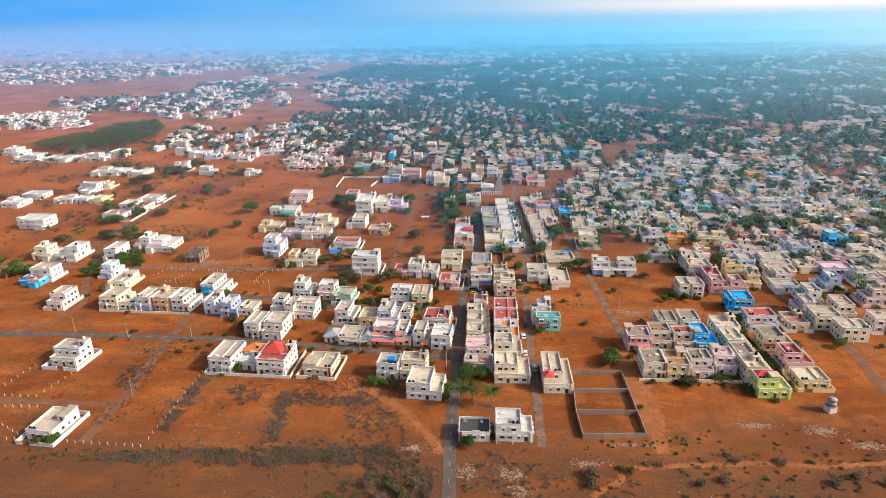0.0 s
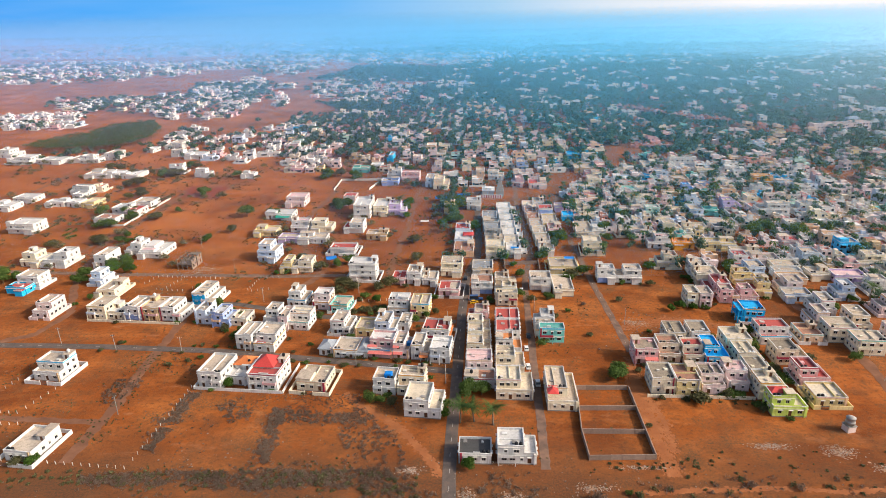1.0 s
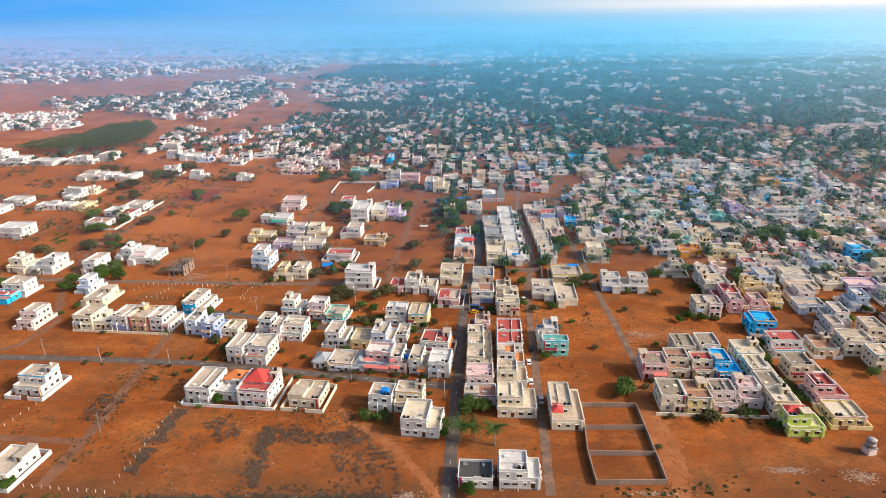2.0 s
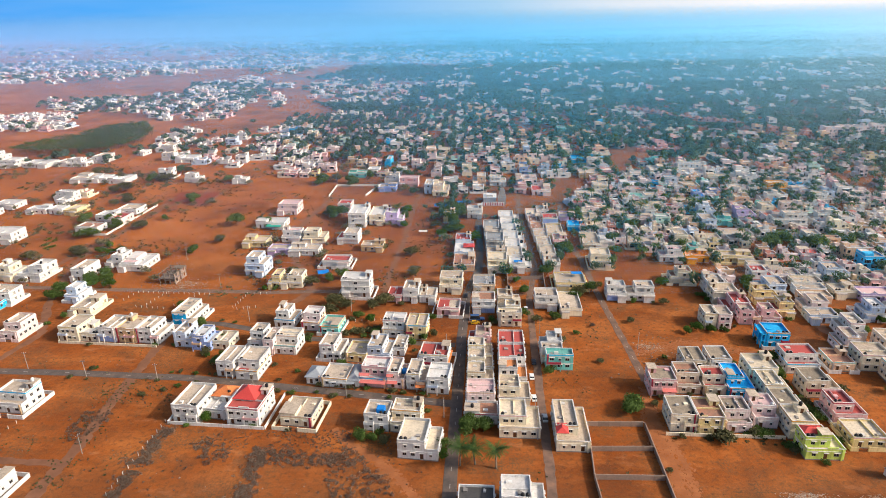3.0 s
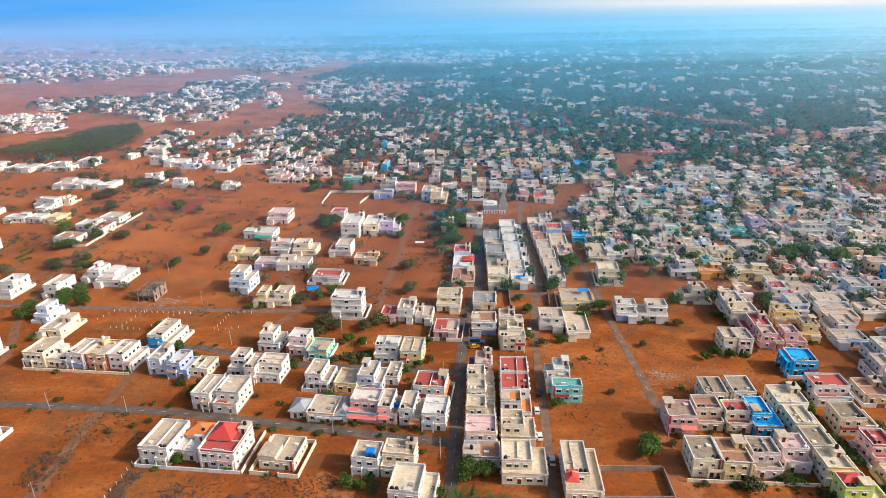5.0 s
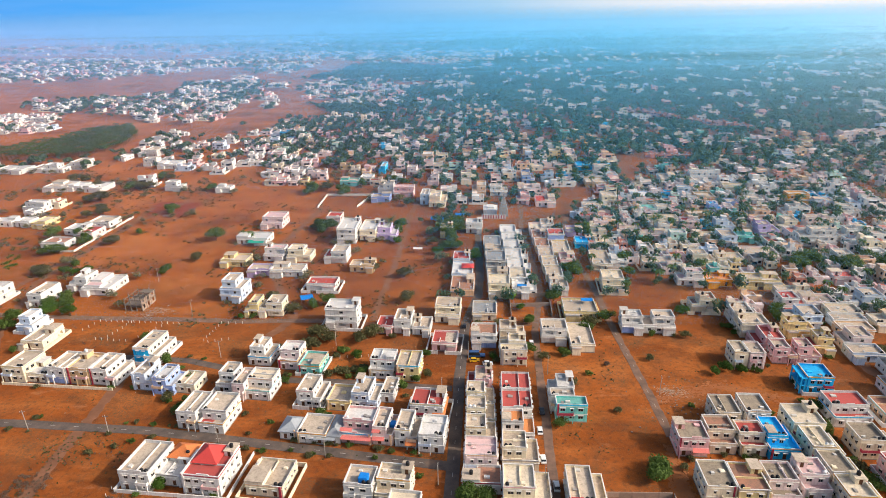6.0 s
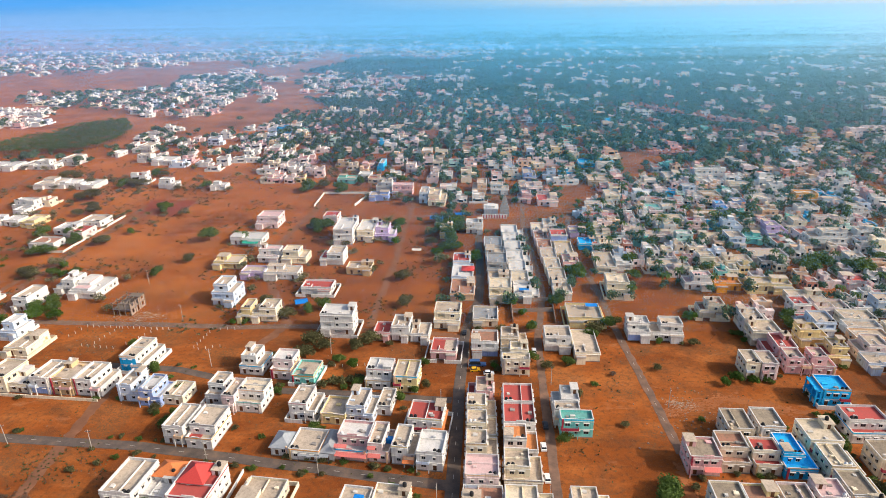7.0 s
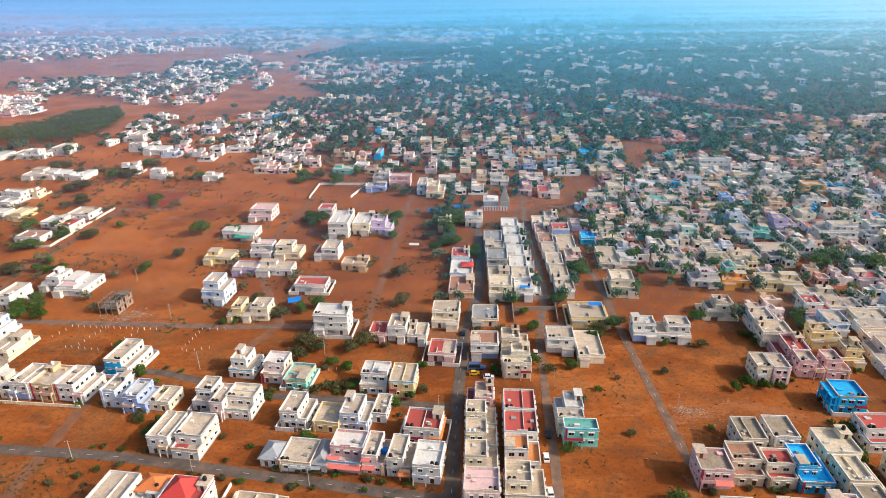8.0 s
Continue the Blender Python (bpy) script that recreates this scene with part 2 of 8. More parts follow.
    nt.links.new(ramp(nt, noise_of(nt, p, 0.035, 6, 0.65), [(0.36, (0.15,) * 3), (0.6, (0.7,) * 3)]), plots.inputs[1])
    bound = nt.nodes.new("ShaderNodeMath")
    bound.operation = "MULTIPLY"
    nt.links.new(upto(sep.outputs["Y"], 255, 285), bound.inputs[0])
    nt.links.new(upto(sep.outputs["X"], 20, -5), bound.inputs[1])
    here = nt.nodes.new("ShaderNodeMath")
    here.operation = "MULTIPLY"
    nt.links.new(plots.outputs[0], here.inputs[0])
    nt.links.new(bound.outputs[0], here.inputs[1])
    col = mix(nt, here.outputs[0], col, (0.215, 0.070, 0.026))
    # far off to the north-east, dark streaks of woods and pale bare fields
    streak = noise_of(nt, place(nt, (0.0012, 0.006, 1.0)), 1.0, 5, 0.6)
    north = nt.nodes.new("ShaderNodeMath")
    north.operation = "MULTIPLY"
    nt.links.new(upto(lane.outputs[0], 1500, 1900), north.inputs[0])
    nt.links.new(ramp(nt, streak, [(0.58, (0.9,) * 3), (0.66, (0, 0, 0))]), north.inputs[1])
    col = mix(nt, north.outputs[0], col, (0.05, 0.075, 0.04))
    nt.links.new(mix(nt, 1.0, col, (0.90, 0.89, 0.86), "MULTIPLY"), b.inputs["Base Color"])
    both = nt.nodes.new("ShaderNodeMath")
    nt.links.new(fine, both.inputs[0])
    nt.links.new(grit, both.inputs[1])
    bump(nt, b, both.outputs[0], 0.6, 0.25)
    return m


def asphalt_material(name, tint=(1.0, 1.0, 1.0)):
    m, nt, b = nodes_of(name, 0.9)
    p = place(nt)
    a, c, d = noise_of(nt, p, 0.25, 6), noise_of(nt, p, 2.2, 5), noise_of(nt, p, 9.0, 3)
    col = ramp(nt, a, [(0.35, (0.075, 0.062, 0.055)), (0.55, (0.12, 0.092, 0.076)), (0.72, (0.18, 0.12, 0.085))])
    col = mix(nt, 1.0, col, tint, "MULTIPLY") if tint[0] != 1.0 else col
    col = mix(nt, ramp(nt, c, [(0.52, (0, 0, 0)), (0.8, (0.6,) * 3)]), col, (0.20, 0.12, 0.08))
    nt.links.new(col, b.inputs["Base Color"])
    bump(nt, b, d, 0.3, 0.03)
    return m


def track_material(name="dusty_track", tones=((0.15, 0.064, 0.034), (0.21, 0.092, 0.048), (0.28, 0.125, 0.066))):
    m, nt, b = nodes_of(name, 0.95)
    p = place(nt)
    a, c = noise_of(nt, p, 0.2, 7), noise_of(nt, p, 2.0, 5)
    col = ramp(nt, a, [(0.3, tones[0]), (0.55, tones[1]), (0.75, tones[2])])
    col = mix(nt, ramp(nt, c, [(0.5, (0, 0, 0)), (0.8, (0.6,) * 3)]), col, (0.17, 0.10, 0.065))
    nt.links.new(col, b.inputs["Base Color"])
    bump(nt, b, c, 0.4, 0.06)
    return m


PATH = track_material("trodden_earth", ((0.25, 0.082, 0.026), (0.33, 0.112, 0.036), (0.42, 0.155, 0.058)))
SOIL, ASPHALT, TRACK = soil_material(), asphalt_material("worn_asphalt"), track_material()
LANE = asphalt_material("dusty_asphalt", (1.6, 1.25, 1.05))
PAINT = rough_paint("road_paint", (0.55, 0.52, 0.47), 0.7, 0.2)

# ---- building helpers ----
def mesh_of(name, bm, mats):
    me = bpy.data.meshes.new(name)
    bm.to_mesh(me)
    bm.free()
    for m in mats if isinstance(mats, (list, tuple)) else (mats,):
        me.materials.append(m)
    return me


def part(name, bm, material, parent, label="", at=None):
    ob = new(name, bm if isinstance(bm, bpy.types.Mesh) else mesh_of(name, bm, material))
    ob.parent = parent
    if at is not None:
        ob.matrix_basis = at
    return tagged(ob, label)


def box(bm, x0, x1, y0, y1, z0, z1, mat=0):
    v = [bm.verts.new(c) for c in ((x0, y0, z0), (x1, y0, z0), (x1, y1, z0), (x0, y1, z0), (x0, y0, z1), (x1, y0, z1), (x1, y1, z1), (x0, y1, z1))]
    for q in ((0, 3, 2, 1), (4, 5, 6, 7), (0, 1, 5, 4), (1, 2, 6, 5), (2, 3, 7, 6), (3, 0, 4, 7)):
        bm.faces.new([v[i] for i in q]).material_index = mat


def coped(bm, x0, x1, y0, y1, z0, z1, lap=0.06, rise=0.09):
    """A wall with a wider coping of the second material, as one body."""
    rings = [[bm.verts.new(c) for c in ((x0 - e, y0 - e, z), (x1 + e, y0 - e, z), (x1 + e, y1 + e, z), (x0 - e, y1 + e, z))] for e, z in ((0, z0), (0, z1), (lap, z1), (lap, z1 + rise))]
    for k, (a, b) in enumerate(zip(rings, rings[1:])):
        for i in range(4):
            bm.faces.new((a[i], a[(i + 1) % 4], b[(i + 1) % 4], b[i])).material_index = int(k > 0)
    bm.faces.new(rings[-1]).material_index = 1
    bm.faces.new(rings[0][::-1])


def lathe(bm, rings, seg=14, cx=0.0, cy=0.0, mat=0):
    """A turned body from (radius, height) rings, closed at both ends."""
    loops = [[bm.verts.new((cx + r * math.cos(2 * math.pi * k / seg), cy + r * math.sin(2 * math.pi * k / seg), z)) for k in range(seg)] for r, z in rings]
    for a, b in zip(loops, loops[1:]):
        for k in range(seg):
            f = bm.faces.new((a[k], a[(k + 1) % seg], b[(k + 1) % seg], b[k]))
            f.material_index, f.smooth = mat, True
    bm.faces.new(loops[0][::-1]).material_index = mat
    bm.faces.new(loops[-1]).material_index = mat


def pierced(bm, o, u, nrm, length, z0, z1, holes, depth=0.16):
    """An upright wall face from o along u with openings (a, b, low, high) let into it."""
    xs = sorted({0.0, length, *(h[0] for h in holes), *(h[1] for h in holes)})
    zs = sorted({z0, z1, *(h[2] for h in holes), *(h[3] for h in holes)})
    at = lambda s, z, k=0.0: bm.verts.new((o[0] + u[0] * s - nrm[0] * k, o[1] + u[1] * s - nrm[1] * k, z))
    for a, b in zip(xs, xs[1:]):
        for c, d in zip(zs, zs[1:]):
            if not any(h[0] < (a + b) / 2 < h[1] and h[2] < (c + d) / 2 < h[3] for h in holes):
                bm.faces.new((at(a, c), at(b, c), at(b, d), at(a, d)))
    for a, b, c, d, *deep in holes:
        k = deep[0] if deep else depth
        bm.faces.new((at(a, c), at(b, c), at(b, c, k), at(a, c, k)))
        bm.faces.new((at(a, d, k), at(b, d, k), at(b, d), at(a, d)))
        bm.faces.new((at(a, c), at(a, c, k), at(a, d, k), at(a, d)))
        bm.faces.new((at(b, c, k), at(b, c), at(b, d), at(b, d, k)))
        bm.faces.new((at(a, c, k), at(b, c, k), at(b, d, k), at(a, d, k)))


def window_grid(w, h, glazed):
    """A window of two lights: outer frame and mullion as one piece; glazed fills the lights too."""
    t = 0.06
    bm = bmesh.new()
    xs, zs = (-w / 2, -w / 2 + t, -t / 2, t / 2, w / 2 - t, w / 2), (0, t, h - t, h)
    v = {(i, k): bm.verts.new((x, 0.07, z)) for i, x in enumerate(xs) for k, z in enumerate(zs)}
    for i in range(5):
        for k in range(3):
            light = k == 1 and i in (1, 3)
            if glazed or not light:
                bm.faces.new((v[i, k], v[i + 1, k], v[i + 1, k + 1], v[i, k + 1])).material_index = int(light)
    r = bmesh.ops.extrude_face_region(bm, geom=bm.faces[:])
    bmesh.ops.translate(bm, verts=[e for e in r["geom"] if isinstance(e, bmesh.types.BMVert)], vec=(0, 0.06, 0))
    bmesh.ops.recalc_face_normals(bm, faces=bm.faces)
    if glazed:
        box(bm, -w / 2 - 0.2, w / 2 + 0.2, -0.5, 0.0, h + 0.1, h + 0.2, 2)
    return mesh_of("window", bm, [FRAME, GLASS_AND_SHADE, COPING])


def window_mesh(w, h):
    return window_grid(w, h, False)


def pane_mesh(w, h):
    bm = bmesh.new()
    box(bm, -w / 2 + 0.04, w / 2 - 0.04, 0.105, 0.15, 0.04, h - 0.04)
    return mesh_of("pane", bm, GLASS_AND_SHADE)


def door_mesh(w=1.05, h=2.1):
    bm = bmesh.new()
    box(bm, -w / 2, w / 2, 0.09, 0.15, 0, h)
    for x0, x1, z0, z1 in ((-w / 2 + 0.12, -0.06, 0.2, 0.9), (0.06, w / 2 - 0.12, 0.2, 0.9), (-w / 2 + 0.12, -0.06, 1.1, h - 0.2), (0.06, w / 2 - 0.12, 1.1, h - 0.2)):
        box(bm, x0, x1, 0.07, 0.09, z0, z1)
    return mesh_of("door", bm, WOOD)


def shade_mesh(w):
    bm = bmesh.new()
    box(bm, -w / 2 - 0.18, w / 2 + 0.18, -0.5, 0.0, 0.0, 0.09)
    return mesh_of("sunshade", bm, TRIM)


SIZES = {"wide": (1.5, 1.25), "plain": (1.15, 1.25), "slim": (0.75, 1.1)}
WIN = {k: (window_mesh(*s), pane_mesh(*s), shade_mesh(s[0])) for k, s in SIZES.items()}
FAR_WIN = {k: window_grid(*s, True) for k, s in SIZES.items()}
DOOR, LOW_DOOR, DOORSHADE = door_mesh(), door_mesh(0.9, 1.68), shade_mesh(1.05)

# ---- ground and roads ----
bm = bmesh.new()
bmesh.ops.create_grid(bm, x_segments=40, y_segments=40, size=6000)
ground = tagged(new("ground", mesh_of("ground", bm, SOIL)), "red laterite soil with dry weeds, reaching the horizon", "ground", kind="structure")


def wavy(points, step=6.0, amount=0.35, seed=1):
    rng, out = random.Random(seed), []
    for (x0, y0), (x1, y1) in zip(points, points[1:]):
        n = max(1, int(math.hypot(x1 - x0, y1 - y0) / step))
        out += [(x0 + (x1 - x0) * k / n + rng.uniform(-amount, amount), y0 + (y1 - y0) * k / n + rng.uniform(-amount, amount)) for k in range(n)]
    return out + [points[-1]]


def strip(name, points, width, z, material, label, category="road"):
    """A ribbon of road along a line of points, a few centimetres thick; a track's edges are ragged."""
    erng = random.Random(len(points))
    if material is TRACK or material is LANE:
        points = wavy(points, 1.6, 0.06 if material is LANE else 0.12, len(points))
    bm = bmesh.new()
    rows = []
    for k, (x, y) in enumerate(points):
        a, b = Vector(points[max(0, k - 1)]), Vector(points[min(len(points) - 1, k + 1)])
        d = (b - a).normalized()
        n = Vector((-d.y, d.x)) * width / 2
        e, f = (erng.uniform(0.62, 1.15), erng.uniform(0.62, 1.15)) if material is TRACK else (erng.uniform(0.82, 1.1), erng.uniform(0.82, 1.1)) if material is LANE else (1.0, 1.0)
        rows.append([bm.verts.new((x + s * n.x, y + s * n.y, h)) for s, h in ((e, 0.0), (0.95 * e, z), (-0.95 * f, z), (-f, 0.0))])
    for a, b in zip(rows, rows[1:]):
        for k in range(3):
            bm.faces.new((a[k], a[k + 1], b[k + 1], b[k]))
    bmesh.ops.recalc_face_normals(bm, faces=bm.faces)
    return tagged(new(name, mesh_of(name, bm, material)), label, category, kind="structure")


def trail(points, width, material, label, per=9.0, seed=1):
    """A trodden way without hard edges: thin worn patches of earth, thickest along its middle."""
    rng, bm, k = random.Random(seed), bmesh.new(), 0
    for (x0, y0), (x1, y1) in zip(points, points[1:]):
        L = math.hypot(x1 - x0, y1 - y0)
        ux, uy = (x1 - x0) / L, (y1 - y0) / L
        for _ in range(int(L * width * per)):
            a, b, r = rng.uniform(0, L), rng.gauss(0, 0.24) * width, rng.uniform(0.12, 0.42)
            cx, cy, k = x0 + ux * a - uy * b, y0 + uy * a + ux * b, k + 1
            lift = 0.012 + 0.008 * ((k * 0.618) % 1.0)
            bm.faces.new([bm.verts.new((cx + r * rng.uniform(0.5, 1.4) * (ux * 1.6 * math.cos(g) - uy * math.sin(g)), cy + r * rng.uniform(0.5, 1.4) * (uy * 1.6 * math.cos(g) + ux * math.sin(g)), lift)) for g in (0.0, 0.9, 1.8, 2.7, 3.6, 4.5, 5.4)])
    return tagged(new("track", mesh_of("track", bm, material)), label, "track", kind="structure")


def dashes(points, road, gap=6.0, length=1.7, width=0.11):
    along = 0.0
    me = None
    for (x0, y0), (x1, y1) in zip(points, points[1:]):
        L = math.hypot(x1 - x0, y1 - y0)
        s = gap - along % gap
        while s < L:
            if me is None:
                bm = bmesh.new()
                box(bm, -length / 2, length / 2, -width / 2, width / 2, 0.0, 0.012)
                me = mesh_of("lane_dash", bm, PAINT)
            part("lane_dash", me, None, road, at=pose(x0 + (x1 - x0) * s / L, y0 + (y1 - y0) * s / L, 0.062, 0, 0, math.degrees(math.atan2(y1 - y0, x1 - x0))))
            s += gap
        along += L


ROAD_A = [(-8.5, 60), (-8.6, 131), (-8.8, 158), (-7.5, 205), (-6.7, 248), (-4.9, 290), (0.8, 318), (1.7, 342), (1.3, 380), (1.6, 410), (2.0, 420)]
ROAD_B = [(18.6, 152), (19.2, 165), (20.6, 210), (21.8, 250), (23.2, 284), (29.4, 324), (28.9, 365), (27.2, 408), (33, 517), (46, 605), (60, 760)]
ROAD_C = [(56.5, 158), (57.0, 190), (58.0, 218), (57.0, 245), (55.2, 277), (54.4, 300), (54.6, 318), (53.0, 342), (50.6, 366), (50.2, 392), (54, 420), (57, 436)]
CROSS = [(-420, 246), (-300, 234), (-199.5, 221.5), (-150, 220.5), (-102, 217.4), (-54, 210.4), (-9, 203.6)]
CROSS_TWO = [(-330, 304), (-182, 293.5), (-146, 293), (-98, 291), (-62, 292)]
road = strip("road", wavy(ROAD_A, 8, 0.1), 3.9, 0.06, ASPHALT, "narrow grey asphalt street with a worn dashed centre line")
dashes(ROAD_A[:6], road, 7.0)
strip("road", wavy(ROAD_B, 8, 0.12, 2), 2.9, 0.05, LANE, "narrow worn asphalt lane between rows of houses")
road = strip("road", wavy(ROAD_C[2:], 8, 0.1, 3), 3.0, 0.05, LANE, "narrow worn asphalt street across bare plots")
dashes(ROAD_C[2:], road, 8.0)
road = strip("road", wavy(CROSS, 8, 0.12, 4), 3.9, 0.055, ASPHALT, "grey asphalt cross street with a dashed centre line")
dashes(CROSS[2:], road, 8.0)
strip("road", wavy(CROSS_TWO, 8, 0.2, 5), 3.9, 0.05, LANE, "faded asphalt street past empty fenced plots")
strip("road", wavy([(-140, 262), (-108, 259), (-70, 247.0), (-45, 245.7), (-9, 242.6)], 8, 0.2, 6), 3.4, 0.05, ASPHALT, "narrow asphalt street between white houses")
strip("road", wavy([(-62, 290), (-30, 289), (-2, 284), (21, 290), (52, 306)], 8, 0.2, 7), 3.6, 0.024, TRACK, "dusty side street linking the lanes")
strip("track", wavy([(-122, 152), (-122.5, 176), (-125, 216), (-128, 262)], 7, 0.4, 8), 4.2, 0.028, TRACK, "dusty grey-brown lane between empty plots", "track")
strip("track", wavy([(-180, 176), (-150, 173), (-122, 172)], 7, 0.4, 9), 3.2, 0.032, TRACK, "dusty plot lane", "track")
strip("track", wavy([(-199, 222), (-184, 230), (-181, 250), (-196, 277), (-215, 330), (-213, 420), (-198, 470)], 8, 0.4, 10), 4.0, 0.036, TRACK, "dusty grey lane bending past the outer houses", "track")
strip("track", wavy([(-335, 400), (-336, 449), (-338, 486), (-345, 530), (-346, 556)], 8, 0.4, 19), 4.2, 0.072, TRACK, "grey dusty lane across the plain", "track")
strip("track", wavy([(-224, 296), (-221, 334), (-219, 350), (-215.5, 373), (-215, 428), (-216, 454)], 8, 0.4, 20), 3.4, 0.076, TRACK, "grey lane along a garden wall", "track")
strip("track", wavy([(-44, 292), (-42.5, 330), (-41.3, 363), (-40.8, 441), (-37, 492), (-30, 560)], 8, 0.3, 11), 3.6, 0.040, TRACK, "straight brown lane through bare plots", "track")
strip("track", wavy([(-86, 274), (-77.5, 293), (-100, 340), (-108, 385), (-101, 452)], 8, 0.4, 12), 4.2, 0.044, TRACK, "grey dusty street past new houses", "track")
trail([(-46, 189), (-40, 183), (-31, 176), (-23, 168), (-15, 156), (-11, 149)], 3.0, PATH, "trodden footpath over bare soil", 9, 13)
strip("track", wavy([(137, 150), (138, 184), (141, 215), (142.5, 241), (137.5, 262), (131, 280), (122, 330), (114, 400)], 7, 0.4, 14), 4.6, 0.052, TRACK, "brown dirt road along the houses", "track")
trail([(57, 236), (82, 246), (106, 236), (128, 240), (140, 247), (220, 238)], 6.0, PATH, "brown dirt side road past houses", 3, 15)
trail([(54, 150), (54, 159), (54.2, 178), (53.4, 190), (55, 204)], 5.5, PATH, "trodden dirt end of a lane", 7, 16)
trail([(57.5, 160), (58, 176), (55, 200), (56, 214)], 3.0, PATH, "trodden dirt way past plot walls", 5, 18)
trail(wavy([(30, 132), (38, 138), (42, 143), (58, 145), (76, 145.5), (99, 145), (114, 147), (140, 152)], 6, 0.5, 17), 1.6, PATH, "light trodden path through scrub", 11, 17)
strip("road", wavy([(-100, 420), (-60, 424), (-40, 430), (3, 444), (26, 452), (52, 432), (100, 425), (180, 420)], 8, 0.3, 18), 3.6, 0.068, TRACK, "dusty cross street in the town")

# ---- houses ----
STOREY, PLINTH = 2.72, 0.3
WORDS = {"white": "white-painted", "cream": "cream", "beige": "beige plaster", "pink": "pink", "pinkwhite": "pale pink", "paleblue": "pale blue", "blue": "blue",
         "brightblue": "bright blue", "teal": "turquoise", "yellow": "pale yellow", "tan": "tan", "lilac": "lilac", "peach": "peach", "orange": "orange", "lime": "lime green",
         "grey": "grey unpainted", "bluefront": "white and blue", "maroon": "maroon", "mint": "mint green"}
ROOFWORDS = {"worn": "a dark weathered terrace", "white": "a limewashed terrace", "beige": "a weathered flat terrace", "cream": "a cream flat terrace", "terracotta": "a clay-tiled terrace", "red": "a red oxide terrace",
             "pink": "a pink terrace", "dark": "a dark tarred roof", "teal": "a green terrace", "orange": "an orange terrace", "brightblue": "a blue terrace",
             "greyroof": "a grey roof", "red_tile": "a red tiled roof", "orange_tile": "an orange tiled roof", "redpatch": "a terrace half painted red"}
COUNT = {1: "single-storey", 2: "two-storey", 3: "three-storey"}


def window_at(root, kind, m, pane=True, hood=True):
    win, glass, hoodmesh = WIN[kind]
    w = part("window", win if pane else FAR_WIN[kind], None, root, at=m)
    if pane:
        part("pane", glass, None, w)
    if hood:
        part("sunshade", hoodmesh, None, w, at=pose(0, 0, SIZES[kind][1] + 0.12))


def parapet(bm, b, nxt, z, h=0.8, t=0.16):
    """Low walls round the terrace of block b, but where the storey above stands flush."""
    x0, x1, y0, y1 = b
    for side in "SNWE":
        lo, hi = (x0, x1) if side in "SN" else (y0 + t, y1 - t)
        runs = [(lo, hi)]
        if nxt:
            flush = abs({"S": nxt[2] - y0, "N": nxt[3] - y1, "W": nxt[0] - x0, "E": nxt[1] - x1}[side]) < 0.05
            if flush:
                a, c = (nxt[0], nxt[1]) if side in "SN" else (nxt[2], nxt[3])
                runs = [r for r in ((lo, a), (c, hi)) if r[1] - r[0] > 0.1]
        for a, c in runs:
            r = {"S": (a, c, y0, y0 + t), "N": (a, c, y1 - t, y1), "W": (x0, x0 + t, a, c), "E": (x1 - t, x1, a, c)}[side]
            coped(bm, *r, z, z + h, 0.06, 0.08 + 0.003 * "SNWE".index(side))


def hip(bm, x0, x1, y0, y1, z, rise, lap=0.5):
    x0, x1, y0, y1 = x0 - lap, x1 + lap, y0 - lap, y1 + lap
    k = min(x1 - x0, y1 - y0) / 2
    if x1 - x0 > y1 - y0:
        r = [(x0 + k, (y0 + y1) / 2), (x1 - k, (y0 + y1) / 2)]
    else:
        r = [((x0 + x1) / 2, y0 + k), ((x0 + x1) / 2, y1 - k)]
    for lift in (0.0, -0.12):
        c = [bm.verts.new(p) for p in ((x0, y0, z + lift), (x1, y0, z + lift), (x1, y1, z + lift), (x0, y1, z + lift), (*r[0], z + rise + lift), (*r[1], z + rise + lift))]
        fs = ((0, 1, 5, 4), (1, 2, 5), (2, 3, 4, 5), (3, 0, 4)) if x1 - x0 > y1 - y0 else ((0, 1, 4), (1, 2, 5, 4), (2, 3, 5), (3, 0, 4, 5))
        for q in fs:
            bm.faces.new([c[i] for i in (q if lift == 0 else q[::-1])])
        if lift == 0:
            top = c
        else:
            for i in range(4):
                bm.faces.new((c[i], c[(i + 1) % 4], top[(i + 1) % 4], top[i]))
    # ridge capping
    box(bm, min(r[0][0], r[1][0]) - 0.1, max(r[0][0], r[1][0]) + 0.1, min(r[0][1], r[1][1]) - 0.1, max(r[0][1], r[1][1]) + 0.1, z + rise - 0.08, z + rise + 0.08)


def openings(rng, length, door, fine, edge=0.7):
    """Places for windows, and a door if wanted, along a wall of that length: (centre, kind)."""
    n = max(1, int(length / (2.7 if fine else 3.7)))
    step = (length - 2 * edge) / n
    out = []
    for k in range(n):
        kind = rng.choice(("wide", "plain", "plain", "slim"))
        if not fine and rng.random() < 0.2:
            continue
        out.append((edge + step * (k + 0.5) + rng.uniform(-0.15, 0.15), kind))
    if not fine and len(out) > 1 and length > 6:
        # a shaded balcony let into the wall
        i = rng.randrange(len(out))
        out[i] = (min(max(out[i][0], 1.7), length - 1.7), "recess")
        out = [o for k, o in enumerate(out) if k == i or abs(o[0] - out[i][0]) > 2.4]
    if door and out:
        i = rng.randrange(len(out))
        out[i] = (out[i][0], "door")
    return out


